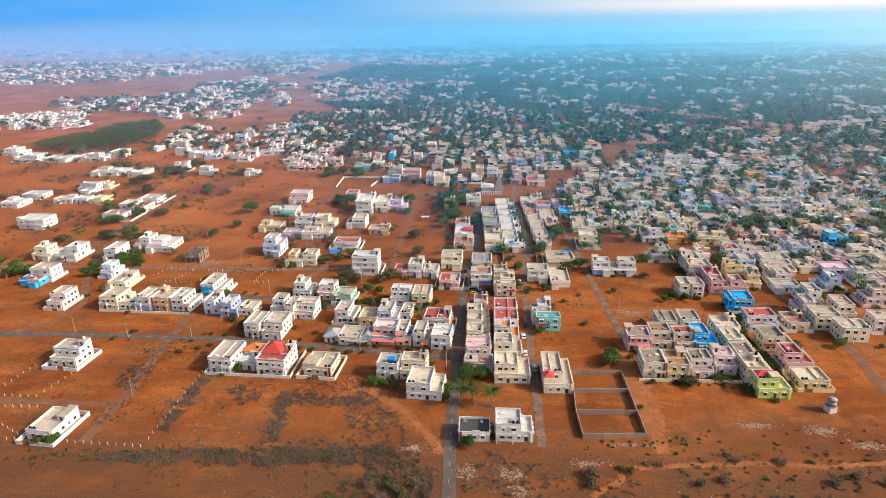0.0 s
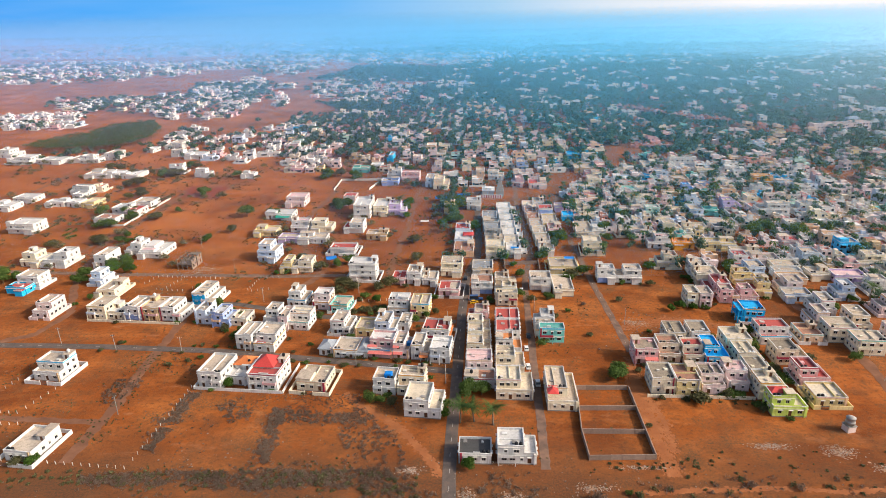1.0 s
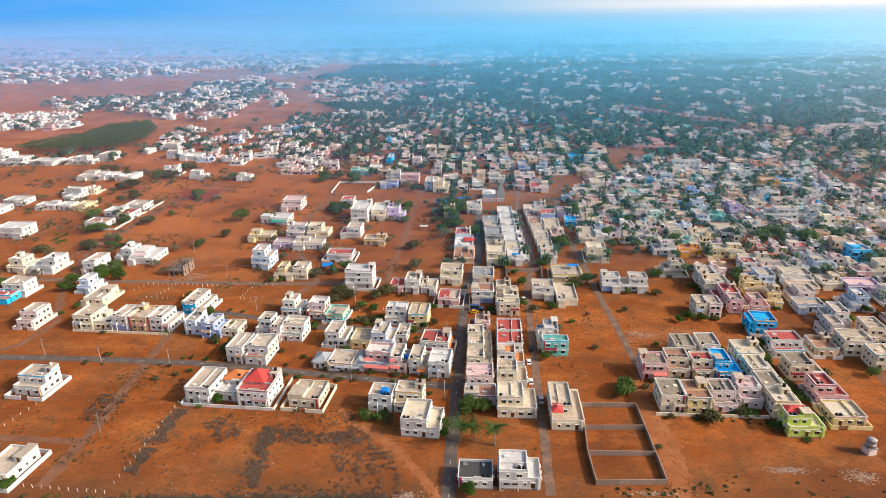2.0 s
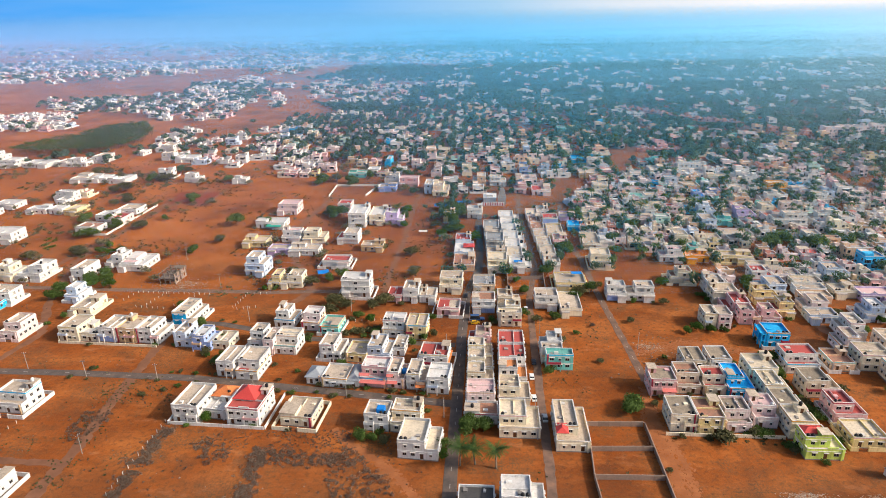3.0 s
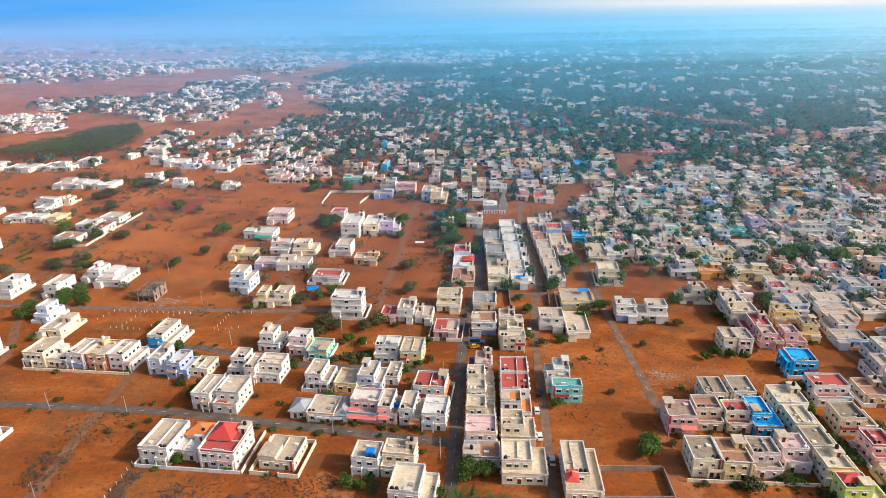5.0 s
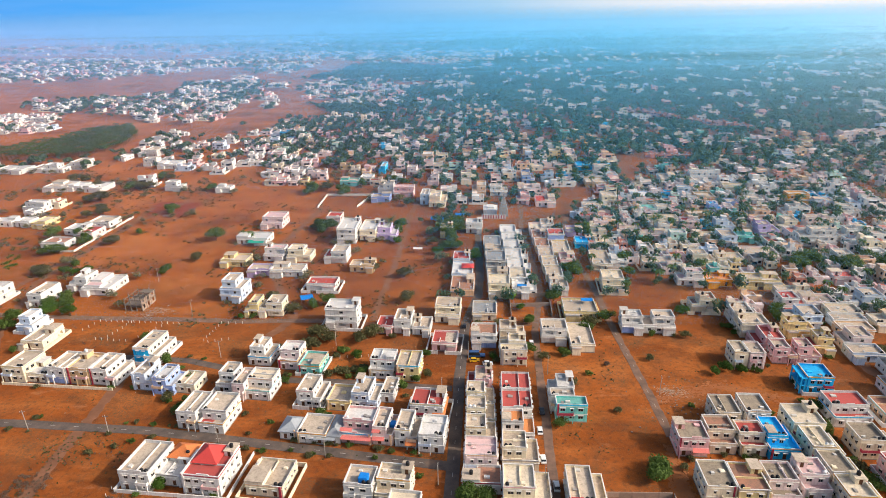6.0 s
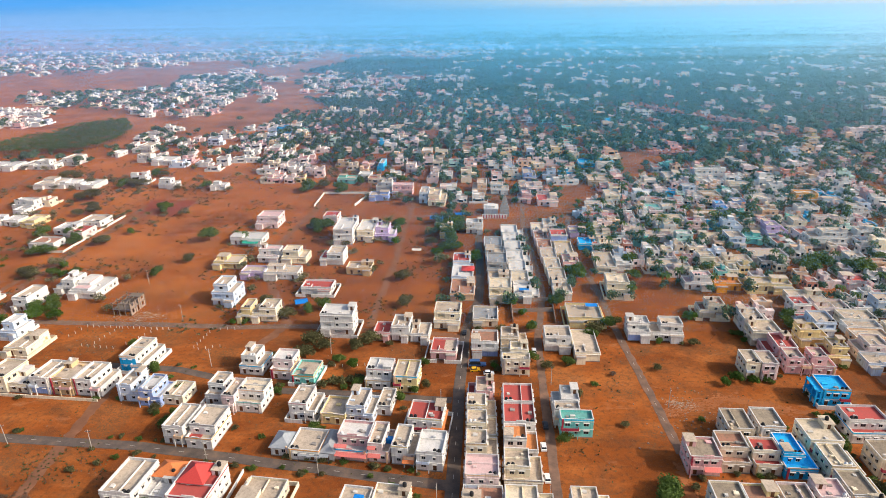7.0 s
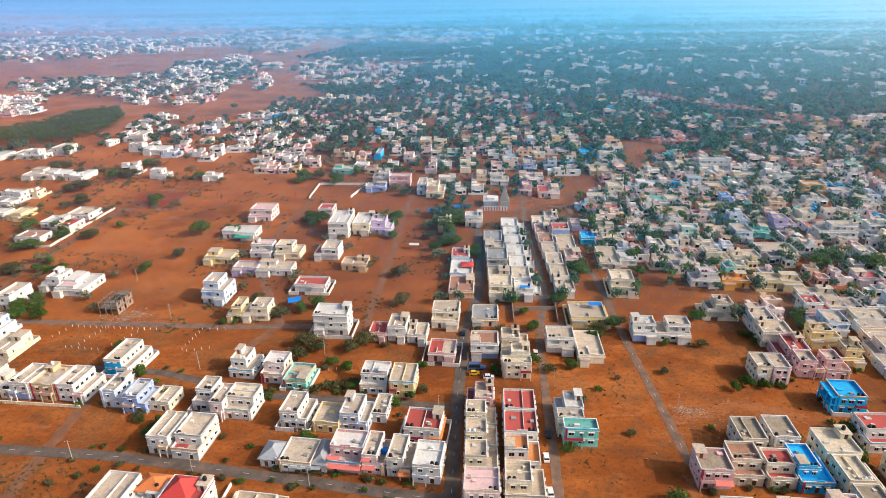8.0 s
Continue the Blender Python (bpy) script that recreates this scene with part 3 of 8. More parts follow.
def house(x, y, w, d, rot, n, wall, roof, seed, fine=2, yard=0.0, upper="", accent="", label=""):
    """A flat-roofed house whose front left corner stands at (x, y). fine: 2 near, 1 farther, 0 far."""
    rng = random.Random(seed * 7 + 3)
    base = pose(x, y, 0, 0, 0, rot) @ pose(w / 2, d / 2, 0)
    root = new("house")
    root.matrix_basis = base
    frontmat = WALL["blue"] if wall == "bluefront" else WALL[accent] if accent else None
    wmat = WALL["white" if wall == "bluefront" else wall]
    tagged(root, label or f"{COUNT[n]} {WORDS[wall]} plastered house with {ROOFWORDS[roof]}", "house", "houses of the town")
    root["plan"] = (w, d)
    X, Y = w / 2, d / 2
    blocks = [(-X, X, -Y, Y)]
    for k in range(1, n):
        b = blocks[-1]
        bw, bd = b[1] - b[0], b[3] - b[2]
        how = upper or rng.choice(("full", "F", "R", "L", "R", "L", "r", "l"))
        if k == n - 1 and how == "F" and bd > 5:
            b = (b[0], b[1], b[2] + min(2.8, bd * 0.3), b[3])
        elif k == n - 1 and how in "RL" and bw > 5 and bd > 5:
            b = (b[0], b[1] - bw * 0.34, b[2] + bd * 0.22, b[3]) if how == "R" else (b[0] + bw * 0.34, b[1], b[2] + bd * 0.22, b[3])
        elif k == n - 1 and how in "rl" and bw > 5:
            b = (b[0], b[1] - bw * 0.32, b[2], b[3]) if how == "r" else (b[0] + bw * 0.32, b[1], b[2], b[3])
        blocks.append(b)
    pitched = roof in TILE or (roof == "greyroof" and fine == 2 and n == 1)
    if fine:
        bm = bmesh.new()
        box(bm, -X - 0.08, X + 0.08, -Y - 0.08, Y + 0.08, -0.1, PLINTH)
        part("plinth", bm, CONCRETE, root)
    for k, b in enumerate(blocks):
        z0 = PLINTH + k * STOREY
        z1 = z0 + STOREY - 0.12
        foot = -0.1 if not fine and k == 0 else z0
        x0, x1, y0, y1 = b
        bm, wins = bmesh.new(), []
        for side, o, u, nr, L, ang in (("S", (x0, y0), (1, 0), (0, -1), x1 - x0, 0), ("E", (x1, y0), (0, 1), (1, 0), y1 - y0, 90), ("N", (x1, y1), (-1, 0), (0, 1), x1 - x0, 180), ("W", (x0, y1), (0, -1), (-1, 0), y1 - y0, -90)):
            holes = []
            seen_side = side == "S" or (fine or rng.random() < 0.5) and ((side == "E" and x < 8) or (side == "W" and x > -12))
            if seen_side:
                for s, kind in openings(rng, L, side == "S" and k == 0, fine == 2) if side != "N" else []:
                    if kind == "door":
                        holes.append((s - 0.53, s + 0.53, z0 + 0.001, z0 + 2.1))
                        sz = (1.06, 2.1)
                    elif kind == "recess":
                        holes.append((s - 1.4, s + 1.4, z0 + 0.75, z0 + 2.3, 1.2))
                        continue
                    else:
                        sz = SIZES[kind]
                        holes.append((s - sz[0] / 2, s + sz[0] / 2, z0 + 0.9, z0 + 0.9 + sz[1]))
                    wins.append((kind, pose(o[0] + u[0] * s, o[1] + u[1] * s, holes[-1][2], 0, 0, ang), seen_side))
            pierced(bm, o, u, nr, L, foot, z1, holes)
        ob = part("wall", bm, [wmat], root)
        for kind, m, seen_side in wins:
            if kind == "door":
                leaf = part("door", DOOR, None, root, at=m)
                if fine == 2:
                    part("sunshade", DOORSHADE, None, leaf, at=pose(0, 0, 2.2))
            else:
                window_at(root, kind, m, fine == 2 and y < 215, fine == 2 and y < 214)
        if frontmat and (k == 0 or accent):
            bm = bmesh.new()
            hs = [(m.translation.x - x0 - (0.53 if kind == "door" else SIZES[kind][0] / 2), m.translation.x - x0 + (0.53 if kind == "door" else SIZES[kind][0] / 2), m.translation.z, m.translation.z + (2.1 if kind == "door" else SIZES[kind][1])) for kind, m, _ in wins if abs(m.translation.y - y0) < 0.01]
            pierced(bm, (x0, y0 - 0.012), (1, 0), (0, -1), x1 - x0, z0, z1, hs, 0.03)
            part("painted_front", bm, frontmat, root)
        nxt = blocks[k + 1] if k + 1 < len(blocks) else None
        last = nxt is None
        bm = bmesh.new()
        e = (0.14 if fine == 2 else 0.3) if not (last and pitched) else 0.02
        box(bm, x0 - e, x1 + e, y0 - e, y1 + e, z1, z1 + 0.12)
        slabmat = TRIM if rng.random() < 0.6 else wmat
        if not fine and not (last and pitched):
            box(bm, x0 + 0.17, x1 - 0.17, y0 + 0.17, y1 - 0.17, z1 + 0.121, z1 + 0.14, 1)
            part("roof_slab", bm, [slabmat, ROOF[roof if roof in ROOF else "beige"]], root)
        else:
            part("roof_slab", bm, slabmat, root)
        if last and pitched:
            bm = bmesh.new()
            hip(bm, x0, x1, y0, y1, z1 + 0.14, 2.1 if n > 1 else 1.8)
            part("roof", bm, TILE.get(roof, SHEET), root)
            continue
        finish = roof if roof in ROOF else "beige"
        if fine:
            bm = bmesh.new()
            box(bm, x0 + 0.17, x1 - 0.17, y0 + 0.17, y1 - 0.17, z1 + 0.121, z1 + 0.14)
            part("terrace", bm, ROOF[finish], root)
        if roof == "redpatch" and not last or (roof == "redpatch" and n == 1):
            bm = bmesh.new()
            box(bm, x0 + 0.2, x0 + (x1 - x0) * 0.5, y0 + 0.2, y1 - 0.2, z1 + 0.141, z1 + 0.15)
            part("painted_terrace", bm, ROOF["red"], root)
        bm = bmesh.new()
        ph = rng.uniform(0.62, 0.9) if last else rng.uniform(0.75, 0.95)
        parapet(bm, b, nxt, z1 + 0.12, ph)
        zp = z1 + 0.12 + ph
        if x1 - x0 > 4.5 and not (nxt and abs(nxt[2] - y0) < 0.05):
            # a raised stretch and corner posts on the front parapet
            lo = x0 + (x1 - x0) * rng.uniform(0.05, 0.55)
            hi = min(x1 - 0.2, lo + (x1 - x0) * rng.uniform(0.18, 0.4))
            box(bm, lo, hi, y0 - 0.02, y0 + 0.18, zp + 0.002, zp + rng.uniform(0.25, 0.55))
            for qx in (x0 - 0.03, x1 - 0.25) if fine == 2 else ():
                box(bm, qx, qx + 0.28, y0 - 0.03, y0 + 0.25, zp + 0.002, zp + 0.22)
        if last and fine < 2 and x1 - x0 > 5 and y1 - y0 > 5:
            # low walls and masonry on the terrace of a house seen from afar
            c = x0 + (x1 - x0) * rng.uniform(0.3, 0.7)
            box(bm, c - 0.1, c + 0.1, y0 + 0.17, y0 + (y1 - y0) * rng.uniform(0.3, 0.55), z1 + 0.145, z1 + rng.uniform(0.6, 0.95), 1)
            px, py, a = rng.uniform(x0 + 1, x1 - 1.6), rng.uniform(y0 + 0.6, y1 - 1.4), rng.uniform(0.5, 1.2)
            box(bm, px, px + a, py, py + rng.uniform(0.4, 0.9), z1 + 0.145, z1 + 0.15 + rng.uniform(0.3, 0.9), 1)
        part("parapet", bm, [wmat, COPING], root)
        if fine == 2 and rng.random() < 0.5 and not (nxt and abs(nxt[2] - y0) < 0.05):
            bm = bmesh.new()
            zb = zp - rng.uniform(0.3, 0.5)
            box(bm, x0 - 0.05, x1 + 0.05, y0 - 0.05, y0 - 0.002, zb, zb + 0.3)
            box(bm, x1 + 0.002, x1 + 0.05, y0 - 0.002, y1, zb, zb + 0.3)
            box(bm, x0 - 0.05, x0 - 0.002, y0 - 0.002, y1, zb, zb + 0.3)
            part("painted_band", bm, WALL[rng.choice(("maroon", "pink", "peach", "brightblue", "tan", "yellow", "orange", "white", "teal", "grey"))], root)
    top = blocks[-1]
    zt = PLINTH + n * STOREY
    tw, td = top[1] - top[0], top[3] - top[2]
    stair = None
    if not pitched and tw > 5 and td > 5 and rng.random() < (0.3 if n > 1 and fine == 2 else 0.5):
        sw, sd = (min(2.8, tw * 0.4), min(rng.uniform(3.0, 4.2), td * 0.5)) if n > 1 else (tw * rng.uniform(0.3, 0.5), td * rng.uniform(0.4, 0.6))
        right, back = rng.random() < 0.5, rng.random() < 0.75
        sx = top[1] - sw if right else top[0]
        sy = top[3] - sd if back else top[2] + 0.0
        stair = (sx, sx + sw, sy, sy + sd)
        bm = bmesh.new()
        box(bm, sx + 0.003, sx + sw - 0.003, sy + 0.003, sy + sd - 0.003, zt + 0.01, zt + 1.75)
        box(bm, sx - 0.2, sx + sw + 0.2, sy - 0.2, sy + sd + 0.2, zt + 1.75, zt + 1.87, 1)
        room = part("stair_room", bm, [wmat, ROOF[roof if roof in ("white", "cream") else "beige"]], root)
        if fine and sy - 0.16 > top[2]:
            part("door", LOW_DOOR, None, room, at=pose(sx + sw / 2, sy - 0.1, zt + 0.02))
    if fine == 2 and not pitched and tw > 6 and td > 6 and rng.random() < 0.6:
        bm = bmesh.new()
        if rng.random() < 0.5:
            c = top[0] + tw * rng.uniform(0.35, 0.65)
            lo, hi = top[2] + 0.17, top[3] - 0.17
            if stair and stair[0] - 0.3 < c < stair[1] + 0.3:
                lo, hi = (lo, stair[2] - 0.05) if stair[2] > top[2] + 1 else (stair[3] + 0.05, hi)
            box(bm, c - 0.08, c + 0.08, lo, hi, zt + 0.005, zt + 0.55)
        else:
            c = top[2] + td * rng.uniform(0.35, 0.65)
            lo, hi = top[0] + 0.17, top[1] - 0.17
            if stair and stair[2] - 0.3 < c < stair[3] + 0.3:
                lo, hi = (lo, stair[0] - 0.05) if stair[0] > top[0] + 1 else (stair[1] + 0.05, hi)
            box(bm, lo, hi, c - 0.08, c + 0.08, zt + 0.005, zt + 0.55)
        part("dividing_wall", bm, wmat, root)
    if fine == 2 and w > 5 and rng.random() < 0.6:
        # a tall pier on the front
        bm = bmesh.new()
        c = rng.choice((-X + 0.35, X - 0.95)) + rng.uniform(-0.1, 0.1)
        box(bm, c, c + rng.uniform(0.35, 0.7), -Y - 0.3, -Y - 0.002, 0.0, PLINTH + STOREY * (n if blocks[-1][2] == -Y and blocks[-1][0] <= c and blocks[-1][1] >= c + 0.6 else 1) + 0.75)
        part("pier", bm, rng.choice((wmat, wmat, WALL["maroon"], WALL["tan"], WALL["grey"], WALL["peach"])), root)
    if fine == 2 and not pitched and tw > 4:
        # low masonry steps and sumps on the terrace
        for q in range(rng.choice((1, 2, 2))):
            cx, cy = rng.uniform(top[0] + 1.2, top[1] - 1.2), rng.uniform(top[2] + 1.2, top[3] - 1.2) if td > 2.6 else (top[2] + top[3]) / 2
            if stair and stair[0] - 1.2 < cx < stair[1] + 1.2 and stair[2] - 1.2 < cy < stair[3] + 1.2:
                continue
            bm = bmesh.new()
            a, c = rng.uniform(0.35, 0.8), rng.uniform(0.3, 0.6)
            box(bm, cx - a, cx + a, cy - c, cy + c, zt + 0.021, zt + rng.uniform(0.3, 0.7))
            box(bm, cx - a, cx + a * 0.2, cy + c + 0.001, cy + c + 0.4, zt + 0.021, zt + 0.25)
            part("masonry_step", bm, rng.choice((wmat, CONCRETE, TRIM)), root)
    if fine == 1 or (fine == 0 and w > 8):
        # a lower room built on at the front or the side
        bw, bd, bx = w * rng.uniform(0.25, 0.45), rng.uniform(1.6, 2.6), rng.choice((-X + 0.3, None))
        bx = X - bw - 0.3 if bx is None else bx
        bm = bmesh.new()
        box(bm, bx, bx + bw, -Y - bd, -Y - 0.16, -0.1, 2.7)
        box(bm, bx - 0.15, bx + bw + 0.15, -Y - bd - 0.15, -Y - 0.16, 2.7, 2.85, 1)
        box(bm, bx - 0.15, bx + bw + 0.15, -Y - bd - 0.15, -Y - bd + 0.02, 2.85, 3.45, 2)
        if n > 1 and blocks[1][2] == blocks[0][2]:
            # a balcony along the rest of the front
            a, c = (bx + bw + 0.3, X - 0.1) if bx < 0 else (-X + 0.1, bx - 0.3)
            z = PLINTH + STOREY
            box(bm, a, c, -Y - 1.2, -Y - 0.32, z - 0.12, z)
            box(bm, a, c, -Y - 1.2, -Y - 1.08, z, z + 0.85, 2)
        part("front_room", bm, [wmat, ROOF[roof if roof in ROOF else "beige"], COPING], root)
    if fine == 2 and n > 1 and blocks[1][2] == blocks[0][2] and rng.random() < 0.8:
        bw = w * rng.uniform(0.3, 0.55)
        bx = rng.choice((-X + 0.1, X - bw - 0.1))
        z = PLINTH + STOREY
        bm = bmesh.new()
        box(bm, bx, bx + bw, -Y - 1.15, -Y - 0.145, z - 0.12, z)
        bal = part("balcony", bm, TRIM, root)
        bm = bmesh.new()
        box(bm, bx, bx + bw, -Y - 1.15, -Y - 1.05, z, z + 0.9)
        box(bm, bx, bx + 0.1, -Y - 1.05, -Y - 0.15, z, z + 0.9)
        box(bm, bx + bw - 0.1, bx + bw, -Y - 1.05, -Y - 0.15, z, z + 0.9)
        part("balcony_wall", bm, rng.choice((wmat, wmat, WALL["pink"], WALL["maroon"], WALL["paleblue"], WALL["peach"])), bal)
        for px in (bx + 0.15, bx + bw - 0.15):
            bm = bmesh.new()
            box(bm, px - 0.13, px + 0.13, -Y - 1.1, -Y - 0.84, -0.1, z - 0.12)
            part("column", bm, wmat, root)
    if fine and not pitched and rng.random() < (0.85 if fine == 2 else 0.5):
        kind = rng.choice(("black",) * 9 + ("white",)) if fine == 2 else "black"
        if stair and rng.random() < 0.45:
            spots = [((stair[0] + stair[1]) / 2, (stair[2] + stair[3]) / 2, zt + 1.87)]
        else:
            sx = rng.choice((top[0] + 1.0, top[1] - 1.0))
            if stair and stair[0] - 0.8 < sx < stair[1] + 0.8:
                sx = top[0] + top[1] - sx
            spots = [(sx + (1.25 if sx < (top[0] + top[1]) / 2 else -1.25) * q, top[2] + 0.95, zt + 0.02) for q in range(rng.choice((1, 2, 2)))]
        for sp in spots:
            if sp[2] > zt + 1 or not stair or not (stair[0] - 0.7 < sp[0] < stair[1] + 0.7 and stair[2] - 0.7 < sp[1] < stair[3] + 0.7):
                copy_thing(TANKS[kind], base @ pose(*sp, 0, 0, rng.uniform(0, 360)))
    if yard > 0:
        compound(base, X + yard, -Y - yard * 1.3, Y + yard, wall if wall in ("white", "cream", "yellow", "pinkwhite", "tan") else "white", rng)
    return root


def hip_cap(root, x0, x1, y0, y1, z, rise, material, label, lap=0.3):
    """A small tiled roof on one corner of a house, in shares of its plan."""
    w, d = root["plan"]
    bm = bmesh.new()
    hip(bm, -w / 2 + w * x0, -w / 2 + w * x1, -d / 2 + d * y0, -d / 2 + d * y1, z, rise, lap)
    return part("tiled_roof", bm, material, root, label)


def awning(root, x0, x1, z, depth, material, label, drop=0.6):
    """A sloping sheet over a house's front, in shares of its width."""
    w, d = root["plan"]
    a, b = -w / 2 + w * x0, -w / 2 + w * x1
    bm = bmesh.new()
    v = [bm.verts.new(c) for c in ((a, -d / 2 - 0.15, z), (b, -d / 2 - 0.15, z), (b, -d / 2 - depth, z - drop), (a, -d / 2 - depth, z - drop), (a, -d / 2 - 0.15, z + 0.07), (b, -d / 2 - 0.15, z + 0.07), (b, -d / 2 - depth, z - drop + 0.07), (a, -d / 2 - depth, z - drop + 0.07))]
    for q in ((3, 2, 1, 0), (4, 7, 6, 5), (0, 1, 5, 4), (1, 2, 6, 5), (2, 3, 7, 6), (3, 0, 4, 7)):
        bm.faces.new([v[i] for i in q])
    bmesh.ops.recalc_face_normals(bm, faces=bm.faces)
    return part("awning", bm, material, root, label)


def compound(base, X, y0, y1, wall, rng, h=1.35):
    """A plot's boundary wall with a coping and a steel gate."""
    root = new("compound_wall")
    root.matrix_basis = base
    tagged(root, f"low {WORDS[wall]} boundary wall with a steel gate round a house plot", "wall", "boundary walls of house plots")
    gx = rng.uniform(-X * 0.5, X * 0.5)
    for x0, x1, a, b in ((-X, gx - 1.5, y0, y0 + 0.2), (gx + 1.5, X, y0, y0 + 0.2), (-X, -X + 0.2, y0 + 0.2, y1 - 0.2), (X - 0.2, X, y0 + 0.2, y1 - 0.2), (-X, X, y1 - 0.2, y1)):
        bm = bmesh.new()
        box(bm, x0, x1, a, b, -0.1, h)
        box(bm, x0 - 0.04, x1 + 0.04, a - 0.04, b + 0.04, h, h + 0.07)
        part("wall_panel", bm, WALL[wall], root)
    for px in (gx - 1.62, gx + 1.38):
        bm = bmesh.new()
        box(bm, px, px + 0.3, y0 - 0.06, y0 + 0.26, -0.1, h + 0.35)
        part("gate_post", bm, WALL[wall], root)
    bm = bmesh.new()
    for k in range(9):
        gx0 = gx - 1.28 + k * 0.31
        box(bm, gx0, gx0 + 0.06, y0 + 0.08, y0 + 0.12, 0.1, h)
    for z in (0.1, h - 0.1):
        box(bm, gx - 1.3, gx + 1.3, y0 + 0.07, y0 + 0.13, z, z + 0.07)
    part("gate", bm, STEEL, root)


def tank_proto(name, mat, lab):
    root = new("water_tank")
    root.matrix_basis = pose(300, 60, 0)
    bm = bmesh.new()
    lathe(bm, [(0.52, 0.0), (0.55, 0.06), (0.53, 0.3), (0.55, 0.34), (0.53, 0.6), (0.55, 0.64), (0.52, 0.95), (0.36, 1.16), (0.2, 1.22)], 12)
    lathe(bm, [(0.2, 1.221), (0.21, 1.3), (0.12, 1.34)], 10)
    part("tank_body", bm, mat, root)
    return tagged(root, lab, "water tank", "roof water tanks")


TANKS = {"black": tank_proto("black", TANK, "ribbed black plastic water tank on a roof"), "blue": tank_proto("blue", TANKBLUE, "blue plastic water tank on a roof"), "white": tank_proto("white", TANKWHITE, "white plastic water tank on a roof")}

# ---- trees ----
def quads_mesh(name, centres, sizes, normals, mat, rng):
    """A mesh of small leaf sheets, each its own island."""
    n = len(centres)
    a = np.cross(normals, rng.normal(size=(n, 3)))
    a /= np.linalg.norm(a, axis=1, keepdims=True) + 1e-9
    b = np.cross(normals, a)
    a, b = a * sizes[:, None], b * sizes[:, None] * 0.75
    bend = normals * sizes[:, None] * 0.25
    v = np.stack([centres - a - bend, centres - b * 0.9, centres + a - bend, centres + b * 0.9], 1).reshape(-1, 3)
    return raw_mesh(name, v, np.arange(4 * n).reshape(-1, 4), [mat])


def raw_mesh(name, verts, quads, mats, index=None):
    me = bpy.data.meshes.new(name)
    me.vertices.add(len(verts))
    me.vertices.foreach_set("co", np.asarray(verts, np.float32).ravel())
    me.loops.add(quads.size)
    me.loops.foreach_set("vertex_index", np.asarray(quads, np.int32).ravel())
    me.polygons.add(len(quads))
    me.polygons.foreach_set("loop_start", np.arange(0, quads.size, 4, dtype=np.int32))
    if index is not None:
        me.polygons.foreach_set("material_index", np.asarray(index, np.int32))
    for m in mats:
        me.materials.append(m)
    me.polygons.foreach_set("use_smooth", np.zeros(len(quads), bool))
    me.update(calc_edges=True)
    return me


def crown_points(rng, n, r, h, lobes):
    """Points and outward normals of an uneven crown of several lobes."""
    c = np.clip(rng.normal(size=(lobes, 3)), -1.25, 1.25) * np.array([r * 0.42, r * 0.42, h * 0.16])
    c[0] = 0
    rad = rng.uniform(0.36, 0.62, lobes) * r
    who = rng.integers(0, lobes, n)
    d = rng.normal(size=(n, 3))
    d /= np.linalg.norm(d, axis=1, keepdims=True)
    p = c[who] + d * (rad[who] * rng.uniform(0.62, 1.05, n))[:, None] * np.array([1, 1, 0.8])
    return p, d + rng.normal(size=(n, 3)) * 0.45


def limb(bm, a, b, r0, r1, seg=6):
    a, b = Vector(a), Vector(b)
    q = (b - a).to_track_quat("Z", "Y").to_matrix()
    la, lb = ([bm.verts.new(o + q @ Vector((r * math.cos(2 * math.pi * k / seg), r * math.sin(2 * math.pi * k / seg), 0))) for k in range(seg)] for o, r in ((a, r0), (b, r1)))
    for k in range(seg):
        bm.faces.new((la[k], la[(k + 1) % seg], lb[(k + 1) % seg], lb[k])).smooth = True
    bm.faces.new(lb)


def tree_proto(name, seed, height, r, mat, leaves, leaf, label, category="tree"):
    rng = np.random.default_rng(seed)
    root = new(name)
    root.matrix_basis = pose(310 + seed * 3, 60, 0)
    bm = bmesh.new()
    fork = height * 0.34
    limb(bm, (0, 0, -0.15), (0.08, 0.05, fork), 0.035 * height, 0.024 * height)
    for k in range(5):
        a = k * 1.257 + rng.uniform(-0.3, 0.3)
        e = (math.cos(a) * r * 0.5, math.sin(a) * r * 0.5, height * rng.uniform(0.55, 0.75))
        limb(bm, (0.08, 0.05, fork - 0.1), e, 0.017 * height, 0.006 * height, 5)
    part("trunk", bm, BARK, root)
    p, nrm = crown_points(rng, leaves, r, height * 0.65, 9)
    p[:, :2] *= 1.22
    low, high = p[:, 2].min(), p[:, 2].max()
    p[:, 2] = height * 0.22 + (p[:, 2] - low) / (high - low) * height * 0.78
    part("crown", quads_mesh("crown", p, rng.uniform(0.6, 1.25, leaves) * leaf, nrm, mat, rng), None, root)
    return tagged(root, label, category, category + "s among the houses")


